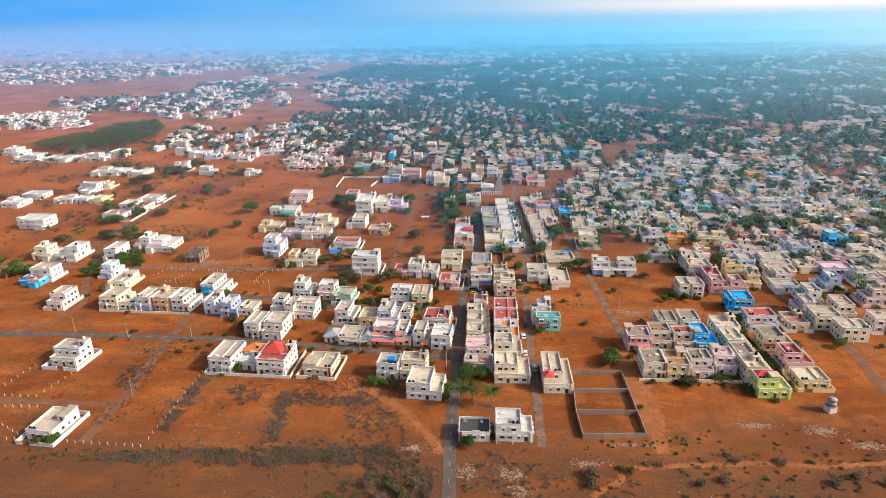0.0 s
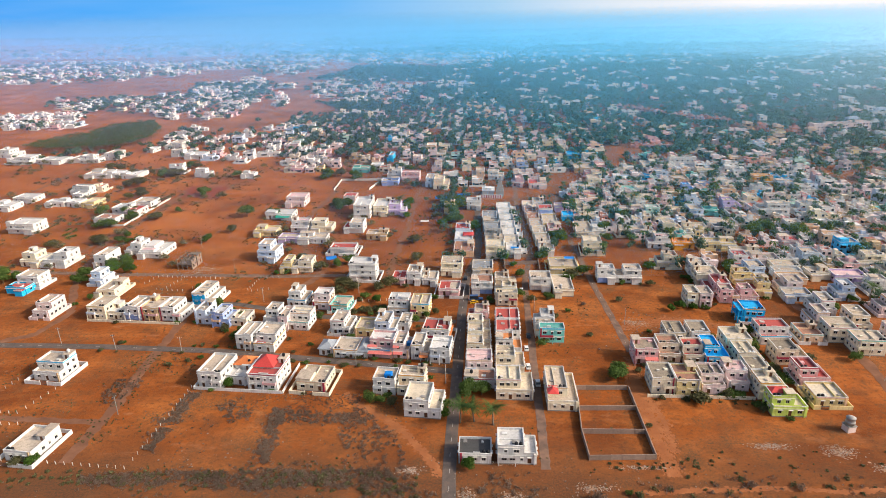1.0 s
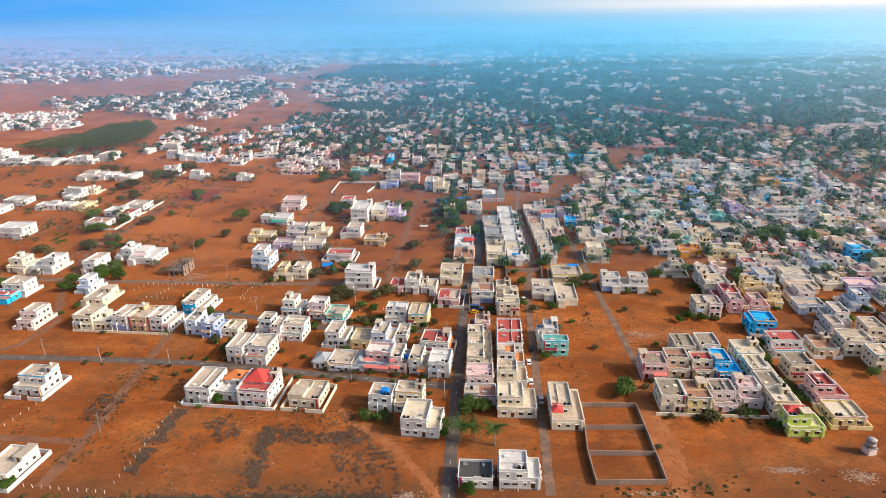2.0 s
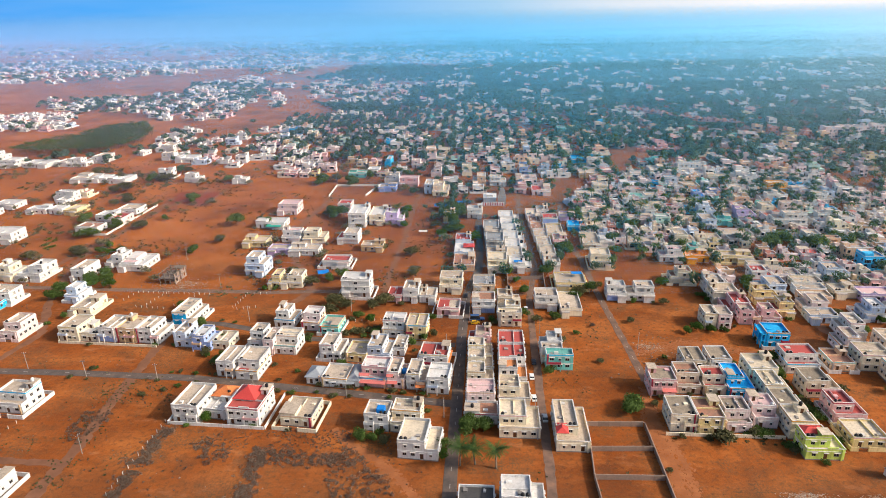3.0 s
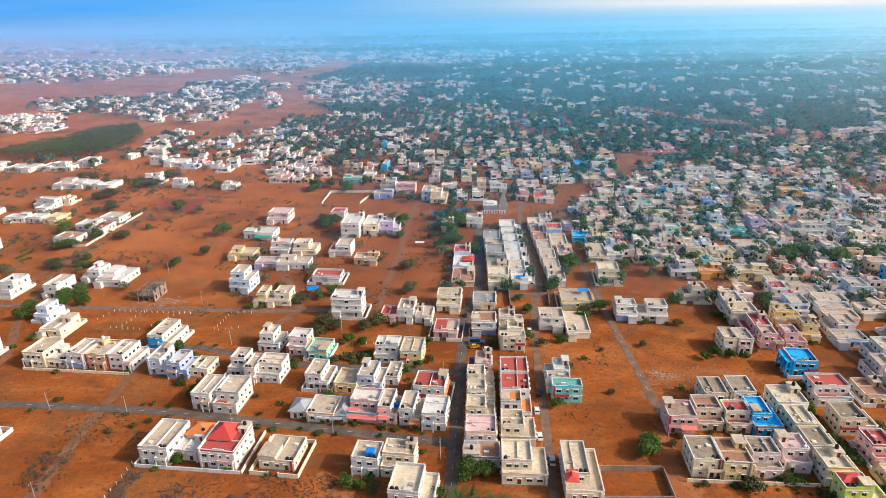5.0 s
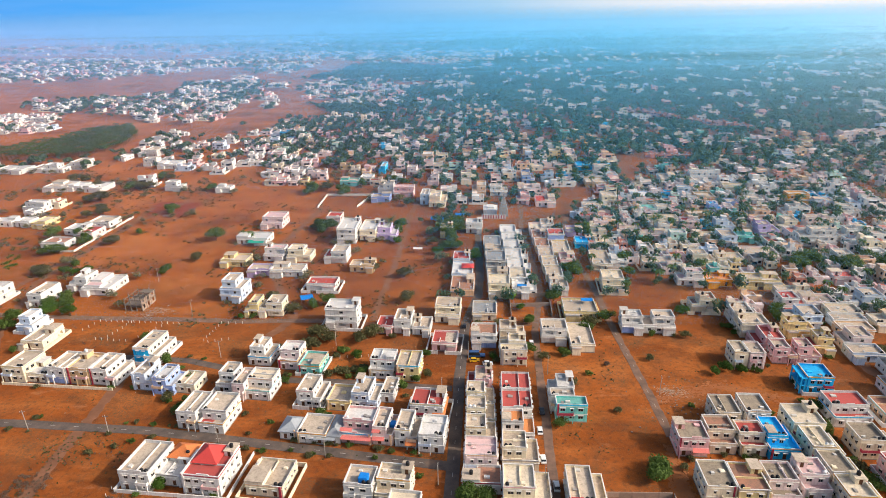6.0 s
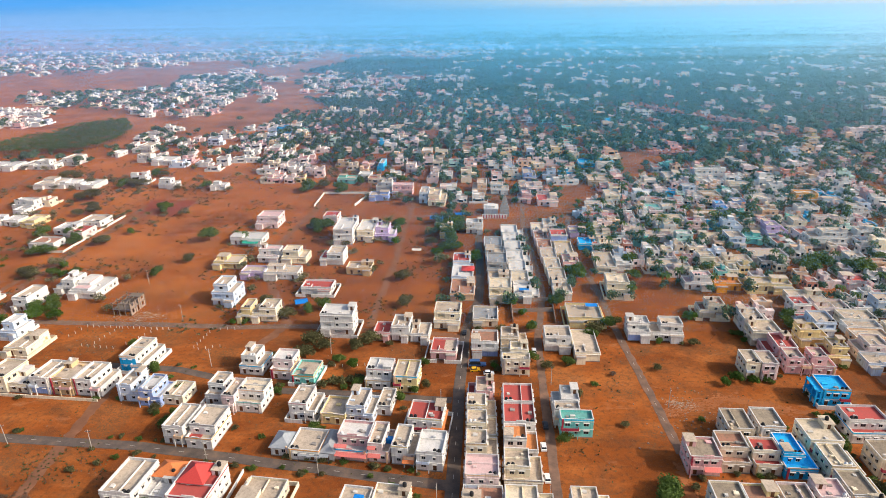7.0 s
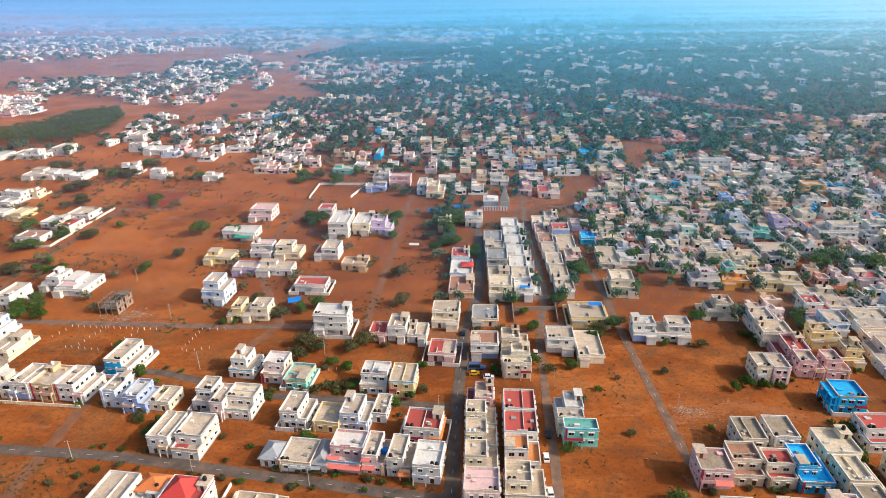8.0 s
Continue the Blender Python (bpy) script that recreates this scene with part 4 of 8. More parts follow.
def palm_proto(seed, height):
    rng = np.random.default_rng(seed)
    root = new("coconut_palm")
    root.matrix_basis = pose(310 + seed * 3, 60, 0)
    bm = bmesh.new()
    lean = rng.uniform(-0.6, 0.6, 2)
    limb(bm, (0, 0, -0.15), (lean[0] * 0.4, lean[1] * 0.4, height * 0.5), 0.22, 0.16)
    limb(bm, (lean[0] * 0.4, lean[1] * 0.4, height * 0.5), (lean[0], lean[1], height), 0.16, 0.12)
    part("trunk", bm, PALMBARK, root)
    v, q = [], []
    for k in range(24):
        a, up = k * 2.4 + rng.uniform(-0.2, 0.2), rng.uniform(0.1, 2.1)
        L = rng.uniform(2.6, 3.4)
        prev = None
        for s in range(11):
            t = s / 10
            c = np.array([lean[0] + math.cos(a) * L * t, lean[1] + math.sin(a) * L * t, height + up * L * 0.7 * t - 0.58 * L * t * t])
            if prev is not None:
                side, along = np.array([-math.sin(a), math.cos(a), 0]), (c - prev)
                wdt = 0.6 * math.sin(math.pi * (0.12 + 0.8 * t)) + 0.05
                for sg in (-1, 1):
                    i = len(v)
                    tip = prev + side * sg * wdt + along * 1.3 + np.array([0, 0, -0.35 * wdt])
                    v += [prev, prev + along * 0.5, tip + along * 0.1, tip - along * 0.1]
                    q.append((i, i + 1, i + 2, i + 3))
                i = len(v)
                v += [prev - side * 0.05, c - side * 0.05, c + side * 0.05, prev + side * 0.05]
                q.append((i, i + 1, i + 2, i + 3))
            prev = c
    part("fronds", raw_mesh("fronds", np.array(v), np.array(q), [FROND]), None, root)
    return tagged(root, "coconut palm with drooping green fronds beside houses", "palm", "palms among the houses")


TREES = [tree_proto("tree", 1, 4.6, 3.1, LEAF, 2000, 0.27, "dense dark green broadleaf tree"), tree_proto("tree", 2, 5.6, 3.3, LEAF, 1900, 0.29, "tall dark green broadleaf tree"),
         tree_proto("tree", 3, 3.9, 2.9, LEAF_OLIVE, 1300, 0.24, "thorny olive-green spreading tree"), tree_proto("tree", 4, 4.3, 2.7, LEAF_BRIGHT, 1500, 0.24, "fresh green leafy young tree")]
BUSH = [tree_proto("bush", 5, 1.6, 1.35, LEAF_OLIVE, 320, 0.2, "low olive-green bush on red soil", "bush"), tree_proto("bush", 6, 1.3, 1.2, LEAF, 300, 0.2, "low dark green bush on red soil", "bush"), tree_proto("bush", 7, 1.5, 1.3, DRY, 300, 0.18, "dry brown thorny bush on red soil", "bush")]
PALMS = [palm_proto(8, 7.5), palm_proto(9, 9.0)]
trng = random.Random(5)


def tree(x, y, kind=0, s=1.0):
    copy_thing(TREES[kind], pose(x, y, 0, 0, 0, trng.uniform(0, 360)) @ Matrix.Diagonal((s * trng.uniform(0.9, 1.1), s * trng.uniform(0.9, 1.1), s, 1)))


def bush(x, y, kind=0, s=1.0):
    copy_thing(BUSH[kind], pose(x, y, 0, 0, 0, trng.uniform(0, 360)) @ Matrix.Diagonal((s * trng.uniform(0.85, 1.2), s * trng.uniform(0.85, 1.2), s, 1)))


def palm(x, y, kind=0, s=1.0, tall=1.0):
    copy_thing(PALMS[kind], pose(x, y, 0, 0, 0, trng.uniform(0, 360)) @ Matrix.Diagonal((s, s, s * tall, 1)))


def run_wall(root, a, b, h, mat, t=0.2, pier=3.2):
    """A straight boundary wall with piers and a coping, as panels of one thing."""
    L = math.hypot(b[0] - a[0], b[1] - a[1])
    n = max(1, round(L / pier))
    at = pose(a[0], a[1], 0, 0, 0, math.degrees(math.atan2(b[1] - a[1], b[0] - a[0])))
    for k in range(n):
        bm = bmesh.new()
        x0, x1 = L * k / n, L * (k + 1) / n
        box(bm, x0 + 0.15, x1 - 0.15, -t / 2, t / 2, -0.1, h)
        box(bm, x0 - 0.15, x0 + 0.15, -t / 2 - 0.06, t / 2 + 0.06, -0.1, h + 0.12)
        box(bm, x0 + 0.15, x1 - 0.15, -t / 2 - 0.04, t / 2 + 0.04, h, h + 0.06)
        part("wall_panel", bm, mat, root, at=at)

# ---- the houses seen near ----
house(5.0, 154.5, 11.2, 8.2, -1.5, 2, "white", "white", 1, fine=2, upper="r")
house(-6.2, 154.3, 9.4, 7.5, -1.5, 1, "white", "dark", 2, fine=2)
corner_house = house(22.3, 180.2, 9.9, 17, -1.5, 2, "cream", "beige", 3, fine=2, upper="R")
house(5.8, 186.2, 12.4, 11.2, -1.5, 2, "cream", "cream", 4, fine=2, upper="R")
house(-4.8, 193.0, 10.3, 7.1, -1.5, 1, "white", "terracotta", 5, fine=2)
house(-24.2, 176.3, 11.9, 10.8, -6, 2, "white", "cream", 6, fine=2, upper="r")
tank_house = house(-36.0, 189.0, 7.6, 7.3, -6, 2, "white", "beige", 7, fine=2, upper="full")
house(-27.8, 188.4, 9.0, 8.8, -6, 2, "cream", "beige", 8, fine=2, upper="F")
house(-63.1, 191.0, 10.5, 10.8, -6, 1, "cream", "beige", 9, fine=2, yard=2.0)
house(-98.3, 192.1, 8.8, 13, -6, 2, "white", "beige", 10, fine=2, upper="full")
middle_house = house(-89.3, 194.2, 7.6, 9.8, -6, 1, "white", "white", 11, fine=2)
tiled_house = house(-80.5, 191.2, 10.9, 12.8, -6, 2, "white", "red", 12, fine=2, upper="full")
house(-160.9, 196.2, 10.6, 9.8, -6, 2, "white", "beige", 13, fine=2, yard=2.0, upper="F")
house(-140.7, 153.1, 9.0, 12.2, -6, 1, "white", "beige", 14, fine=2, yard=2.0)
house(-194.0, 244.6, 7.6, 11.6, -4, 2, "pinkwhite", "beige", 15, fine=2, yard=1.2, upper="F")
house(-224.6, 270.2, 10.4, 6.4, -4, 1, "brightblue", "red", 16, fine=1)
house(-223.6, 277.4, 11.0, 8.6, -4, 2, "white", "beige", 290, fine=1, yard=1.5, upper="full")
house(-241.6, 304.6, 11.2, 11.0, -4, 2, "cream", "white", 17, fine=1, upper="R")
house(-228.6, 304.0, 12.0, 13.6, -4, 2, "white", "white", 18, fine=1, yard=1.2, upper="L")
house(-200.4, 303.6, 6.8, 13.0, -4, 2, "white", "beige", 19, fine=1, upper="full")
long_house = house(-183.4, 316.2, 13.2, 16.0, -4, 1, "white", "white", 20, fine=1)
house(-192.8, 322.0, 8.9, 9.4, -4, 2, "white", "white", 21, fine=1, upper="l")
house(-189.2, 279.8, 7.2, 9.6, -4, 2, "paleblue", "white", 22, fine=1, yard=1.0, upper="R")
house(-178.4, 267.2, 9.0, 12.6, -4, 1, "cream", "beige", 23, fine=1, yard=1.6)
house(-168.9, 244.2, 8.4, 11.0, -6, 2, "cream", "redpatch", 24, fine=2, upper="full")
house(-160.4, 244.0, 8.2, 9.6, -6, 1, "cream", "white", 25, fine=2)
house(-152.0, 243.6, 7.2, 11.0, -6, 2, "bluefront", "beige", 26, fine=2, upper="full")
house(-144.5, 243.2, 7.8, 11.0, -6, 2, "tan", "beige", 27, fine=2, upper="full")
house(-136.3, 242.8, 9.8, 11.0, -6, 2, "white", "beige", 28, fine=2, upper="r")
house(-119.7, 240.0, 7.5, 9.8, -6, 2, "paleblue", "beige", 29, fine=2, upper="r")
house(-111.0, 237.4, 7.2, 9.2, -6, 2, "blue", "white", 30, fine=2, upper="r")
house(-103.6, 238.4, 6.8, 8.5, -6, 1, "cream", "beige", 31, fine=2)
house(-94.4, 219.0, 6.5, 11.3, -6, 2, "white", "beige", 32, fine=2, upper="full")
house(-86.8, 217.1, 8.1, 12.6, -6, 2, "white", "redpatch", 33, fine=2, upper="F")
house(-89.7, 238.7, 5.4, 9.8, -6, 2, "white", "beige", 34, fine=2, yard=1.2)
house(-82.4, 234.7, 4.2, 9.8, -6, 2, "pinkwhite", "beige", 35, fine=2)
house(-128.2, 257.6, 9.2, 13.6, -6, 2, "white", "beige", 36, fine=2, yard=1.4, upper="r", accent="brightblue")
house(-78.6, 235.0, 9.0, 9.8, -6, 2, "white", "cream", 37, fine=2, upper="F")
house(-84.6, 256.6, 8.4, 9.8, -6, 2, "white", "beige", 38, fine=2, upper="R")
house(-72.8, 254.0, 7.4, 9.8, -6, 2, "pinkwhite", "white", 39, fine=2, upper="F")
house(-64.4, 250.6, 8.0, 10.2, -6, 1, "teal", "beige", 40, fine=2, yard=0.9)
house(-59.7, 231.2, 8.4, 9.8, -6, 2, "white", "beige", 41, fine=2, yard=1.2, upper="r")
house(-49.6, 229.6, 8.0, 9.5, -6, 1, "yellow", "beige", 42, fine=2)
house(-41.4, 230.3, 8.5, 9.8, -6, 2, "paleblue", "beige", 43, fine=2, upper="r")
house(-32.6, 234.2, 4.5, 9.8, -6, 1, "white", "beige", 44, fine=2)
red_roof_house = house(-21.7, 224.6, 10.4, 9.1, -6, 2, "white", "red", 45, fine=2, yard=2.0, upper="full")
house(-55.0, 213.0, 9.1, 9.7, -6, 1, "white", "beige", 46, fine=2)
awning_house = house(-41.5, 213.3, 9.3, 9.8, -6, 2, "pink", "white", 47, fine=2, upper="F")
sheet_house = house(-31.9, 212.7, 6.1, 9.8, -6, 2, "pinkwhite", "beige", 48, fine=2, upper="r")
orange_awning_house = house(-25.1, 211.8, 6.7, 9.8, -6, 2, "white", "beige", 49, fine=2, upper="r")
house(-17.9, 209.5, 7.4, 9.8, -6, 2, "white", "white", 50, fine=2, upper="full")
house(-38.6, 248.4, 8.8, 10.0, -4, 2, "white", "white", 51, fine=2, upper="F")
house(-28.7, 247.0, 8.0, 10.4, -4, 2, "yellow", "beige", 52, fine=2, upper="full")
house(-40.6, 281.2, 6.6, 8.6, -4, 1, "pink", "red", 53, fine=1)
house(-33.4, 281.4, 6.8, 9.4, -4, 2, "white", "beige", 54, fine=1, upper="full")
house(-26.0, 280.2, 7.0, 9.2, -4, 1, "white", "beige", 55, fine=1)
house(-62.0, 285.6, 13.0, 8.6, -2.5, 3, "white", "white", 56, fine=1, yard=2.0, upper="full")
house(-93.1, 295.9, 10.2, 8.2, -2.5, 2, "cream", "beige", 57, fine=1)
house(-99.2, 295.8, 5.8, 8.2, -2.5, 2, "yellow", "beige", 58, fine=1)
house(-115.4, 310.4, 9.8, 11.6, -4, 3, "paleblue", "beige", 59, fine=1, upper="R")
house(-101.3, 338.0, 16.3, 8.6, -2.5, 1, "white", "beige", 60, fine=1)
house(-112.8, 339.1, 10.8, 7.4, -2.5, 1, "lilac", "beige", 61, fine=1)
house(-79.2, 321.6, 13.8, 8.2, -2.5, 1, "white", "red", 62, fine=1, yard=2.0)
house(-130.8, 350.5, 13.4, 9.6, -2.5, 1, "yellow", "beige", 63, fine=1)
house(-134.0, 383.2, 17.6, 10.8, -2.5, 1, "white", "white", 64, fine=1)
house(-111.0, 358.3, 10.8, 8.6, -2.5, 2, "white", "pink", 65, fine=1, upper="F")
house(-98.2, 357.0, 12.4, 10.0, -2.5, 2, "cream", "cream", 66, fine=1, upper="R")
house(-78.4, 355.8, 11.8, 10.4, -2.5, 2, "white", "redpatch", 67, fine=1, upper="l")
house(-62.9, 344.0, 12.1, 7.6, -2.5, 1, "tan", "beige", 68, fine=1)
house(-128.7, 410.0, 13.0, 14.0, -2.5, 2, "pinkwhite", "pink", 69, fine=1, upper="F")
house(-77.3, 384.0, 10.4, 19.0, -1.5, 3, "white", "white", 70, fine=1, upper="full")
house(-65.6, 389.4, 9.2, 18.0, -1.5, 2, "cream", "white", 71, fine=1, upper="full")
house(-55.8, 390.2, 11.0, 13.0, -1.5, 2, "lilac", "white", 72, fine=1, upper="R")
house(-89.6, 413.8, 8.4, 9.4, -2.5, 2, "pinkwhite", "red", 73, fine=1, upper="full")
house(-20.0, 392.6, 6.6, 8.2, -2.5, 2, "yellow", "cream", 74, fine=1, upper="F")
house(-11.6, 352.7, 8.2, 10.6, -1.5, 1, "paleblue", "red", 75, fine=1)
cyan_house = house(-11.8, 333.6, 9.8, 16.0, -1.5, 1, "paleblue", "white", 76, fine=1)
house(-11.8, 316.3, 10.4, 15.2, -1.5, 1, "peach", "terracotta", 77, fine=1)
house(-17.6, 290.9, 10.4, 11.6, -2.5, 2, "cream", "beige", 78, fine=1, upper="F")
house(-17.5, 268.0, 9.4, 9.4, -4, 1, "pink", "redpatch", 80, fine=1, yard=2.0)
house(-5.5, 401.4, 9.2, 7.4, -1.5, 2, "white", "white", 81, fine=1, upper="full")
house(-1.9, 292.6, 9.9, 11.4, -1.5, 1, "beige", "greyroof", 82, fine=1)
house(-2.4, 270.2, 9.5, 8.6, -1.5, 2, "bluefront", "terracotta", 83, fine=1, upper="full")
house(4.1, 372.8, 9.0, 14.6, -1.5, 1, "grey", "greyroof", 84, fine=1)
house(4.6, 357.6, 9.0, 14.8, -1.5, 1, "grey", "beige", 85, fine=1)
house(5.0, 341.6, 9.3, 15.6, -1.5, 2, "grey", "greyroof", 86, fine=1, upper="F")
house(5.2, 328.4, 9.4, 11.6, -1.5, 1, "beige", "beige", 87, fine=1)
house(5.2, 313.8, 9.5, 13.2, -1.5, 2, "cream", "cream", 88, fine=1, upper="F")
ROW = []
ROW.append(house(13.8, 393.5, 8.8, 12.4, -1.5, 1, "white", "white", 89, fine=1))
ROW.append(house(14.2, 380.7, 8.6, 12.7, -1.5, 1, "white", "white", 90, fine=1))
ROW.append(house(14.5, 367.8, 8.4, 12.8, -1.5, 1, "white", "white", 91, fine=1))
ROW.append(house(14.9, 354.8, 8.2, 12.8, -1.5, 1, "white", "white", 92, fine=1))
ROW.append(house(15.3, 341.8, 8.0, 12.8, -1.5, 1, "white", "white", 93, fine=1))
ROW.append(house(15.7, 328.9, 7.8, 12.8, -1.5, 1, "white", "cream", 94, fine=1))
ROW.append(house(16.1, 315.9, 7.6, 12.8, -1.5, 1, "white", "white", 95, fine=1))
house(30.8, 397.0, 7.0, 12.7, -1.5, 1, "pinkwhite", "cream", 96, fine=1)
house(31.3, 384.0, 7.2, 12.7, -1.5, 1, "pinkwhite", "terracotta", 97, fine=1)
house(31.7, 371.0, 7.3, 12.7, -1.5, 1, "peach", "terracotta", 98, fine=1)
house(32.2, 358.0, 7.5, 12.7, -1.5, 1, "pinkwhite", "beige", 99, fine=1)
house(32.7, 345.0, 7.6, 12.7, -1.5, 1, "cream", "beige", 100, fine=1)
house(33.1, 332.0, 7.8, 12.7, -1.5, 1, "cream", "beige", 101, fine=1)
house(33.6, 319.0, 7.9, 12.7, -1.5, 1, "white", "beige", 102, fine=1)
house(38.4, 406.4, 7.2, 10.6, -1.5, 1, "white", "beige", 103, fine=1)
house(39.6, 382.6, 8.6, 9.4, -1.5, 2, "bluefront", "red", 104, fine=1, upper="full", accent="brightblue")
house(40.3, 362.6, 8.6, 17.6, -1.5, 1, "yellow", "beige", 105, fine=1)
house(42.2, 351.4, 7.4, 10.4, -1.5, 1, "pink", "beige", 106, fine=1)
house(53.6, 376.2, 8.6, 9.6, -2.5, 1, "brightblue", "brightblue", 107, fine=1)
house(57.4, 346.2, 9.2, 19.0, -2.5, 1, "cream", "beige", 108, fine=1)
house(67.2, 350.4, 8.0, 9.6, -2.5, 1, "white", "white", 109, fine=1)
house(8.5, 271.6, 9.5, 9.5, -1.5, 2, "beige", "beige", 110, fine=1)
house(8.1, 262.8, 9.5, 7.3, -1.5, 2, "cream", "cream", 111, fine=1)
house(8.2, 258.2, 9.6, 4.1, -1.5, 2, "cream", "cream", 112, fine=2)
house(24.8, 274.4, 9.6, 8.0, -1.5, 2, "white", "beige", 113, fine=1, upper="full")
house(35.0, 267.5, 8.9, 16.6, -1.5, 1, "cream", "beige", 114, fine=1)
house(36.3, 294.4, 13.6, 12.8, -1.5, 1, "yellow", "beige", 115, fine=1, yard=1.6)
house(57.0, 320.0, 9.6, 12.6, -4, 2, "cream", "cream", 116, fine=1, yard=1.6, upper="F")
house(57.5, 282.6, 8.1, 8.6, -2.5, 2, "bluefront", "white", 117, fine=1)
house(65.8, 282.7, 12.2, 8.2, -2.5, 2, "white", "beige", 118, fine=1)
house(24.1, 224.9, 9.6, 4.6, -1.5, 2, "teal", "teal", 119, fine=2, upper="L")
house(22.9, 230.0, 7.6, 4.2, -1.5, 2, "white", "beige", 120, fine=2)
house(23.1, 234.7, 8.0, 7.9, -1.5, 2, "white", "white", 121, fine=2)
house(-3.7, 238.8, 8.1, 8.2, -1.5, 2, "pink", "redpatch", 122, fine=2)
house(-4.0, 229.9, 8.9, 7.8, -1.5, 2, "cream", "beige", 123, fine=2, upper="R")
house(-3.9, 220.7, 8.8, 8.2, -1.5, 2, "cream", "beige", 124, fine=2, upper="R")
house(-4.1, 211.2, 8.9, 8.2, -1.5, 2, "cream", "beige", 125, fine=2, upper="R")
house(-4.3, 200.6, 9.0, 8.2, -1.5, 2, "pinkwhite", "pink", 126, fine=2, upper="full")
house(7.4, 233.8, 9.3, 9.6, -1.5, 2, "white", "red", 127, fine=2, upper="full")
house(7.1, 223.3, 9.3, 9.9, -1.5, 2, "white", "red", 128, fine=2, upper="full")
house(6.8, 214.1, 9.6, 8.2, -1.5, 2, "white", "orange", 129, fine=2, upper="R")
house(6.3, 202.0, 10.2, 9.5, -1.5, 2, "cream", "beige", 130, fine=2, upper="R")
house(93.1, 328.6, 11.9, 7.3, -2.5, 2, "white", "pink", 131, fine=1)
house(106.1, 327.7, 11.3, 8.5, -2.5, 1, "orange", "orange", 132, fine=1)
house(90.6, 301.5, 9.5, 7.1, -2.5, 2, "cream", "terracotta", 133, fine=1, yard=2.0)
house(91.2, 257.4, 4.8, 8.6, -2, 2, "cream", "beige", 134, fine=2, upper="full")
house(96.4, 257.0, 5.4, 8.6, -2, 2, "pinkwhite", "beige", 135, fine=2, upper="full")
house(106.5, 260.8, 8.0, 6.8, -4, 2, "pink", "beige", 136, fine=2)
house(115.1, 259.7, 7.5, 8.2, -4, 2, "pink", "beige", 137, fine=2)
house(120.1, 280.6, 10.5, 6, -2.5, 2, "yellow", "beige", 138, fine=1)
house(122.7, 267.2, 8.3, 8.2, -4, 2, "yellow", "redpatch", 139, fine=1)
house(103.0, 288.9, 11.1, 10.2, -2.5, 2, "white", "beige", 140, fine=1)
house(102.4, 279.4, 10.3, 9, -2.5, 2, "cream", "beige", 141, fine=1)
house(103.3, 268.1, 9.8, 10.5, -4, 2, "pink", "red", 142, fine=1)
blue_house = house(108.6, 241.8, 8.4, 8.6, -4, 2, "brightblue", "brightblue", 143, fine=2, yard=1.2, upper="full")
house(72.0, 221.8, 7.2, 9.6, -2, 2, "beige", "worn", 144, fine=2, upper="full")
house(81.2, 222.8, 7.2, 9.4, -2, 2, "white", "worn", 145, fine=2, upper="full")
pink_house = house(57.0, 209.4, 8.4, 8.4, -2, 2, "pink", "worn", 146, fine=2, upper="full")
house(66.4, 210.6, 7.6, 9.8, -2, 2, "beige", "terracotta", 148, fine=2, upper="F")
house(74.9, 209.8, 7.2, 8.2, -2, 2, "cream", "red", 149, fine=2, upper="F")
house(82.4, 208.4, 8.4, 11.6, -2, 2, "brightblue", "brightblue", 150, fine=2, upper="R")
house(92.6, 217.0, 9.2, 9.8, -1, 2, "cream", "cream", 152, fine=2, upper="full")
house(92.8, 206.4, 9.2, 9.4, -1, 2, "cream", "cream", 153, fine=2, upper="r")
house(92.6, 196.2, 9.4, 9.2, -1, 2, "cream", "worn", 154, fine=2, upper="r")
house(58.2, 190.2, 7.6, 10.2, -2, 2, "cream", "worn", 155, fine=2, upper="full")
house(66.0, 189.2, 7.8, 10.4, -2, 2, "yellow", "terracotta", 156, fine=2, upper="full")
house(75.0, 190.2, 7.4, 10, -2, 2, "pinkwhite", "worn", 157, fine=2, upper="F")
house(84.2, 192.4, 7.0, 9.6, -2, 2, "pinkwhite", "pink", 158, fine=2, upper="F")
house(92.3, 187.3, 9.6, 8.2, -1, 2, "cream", "cream", 159, fine=2, upper="r")
lime_house = house(92.8, 178.2, 10.6, 7.6, -1, 2, "lime", "cream", 160, fine=2, upper="R")
house(121.5, 327.1, 17.4, 8.2, -2.5, 1, "yellow", "beige", 161, fine=1, yard=2.0)
house(132.5, 313.0, 14.3, 8.8, -2.5, 1, "cream", "beige", 162, fine=1)
house(173.6, 352.0, 11.2, 8.2, -2.5, 2, "white", "beige", 163, fine=1)
house(172.0, 379.6, 19.0, 8.2, -2.5, 3, "white", "beige", 164, fine=1)
house(138.8, 303.4, 12.6, 9.1, -2.5, 1, "pinkwhite", "beige", 165, fine=1)
house(128.0, 300.4, 10.4, 9.6, -2.5, 2, "white", "red", 166, fine=1)
house(125.7, 287.1, 10.9, 9.6, -2.5, 2, "paleblue", "beige", 167, fine=1)
house(142.0, 288.1, 12.8, 6.1, -2.5, 1, "white", "beige", 168, fine=1)
house(120.6, 353.4, 12.3, 8.5, -2.5, 1, "cream", "beige", 169, fine=1)
house(135.7, 359.5, 16.8, 11.1, -2.5, 1, "pinkwhite", "beige", 170, fine=1)
house(107.7, 351.4, 10.2, 8.2, -2.5, 2, "cream", "beige", 171, fine=1)
house(131.3, 379.3, 8.3, 11.5, -2.5, 2, "paleblue", "beige", 172, fine=1)
house(88.5, 348.0, 12.7, 8.2, -2.5, 1, "white", "beige", 173, fine=1)
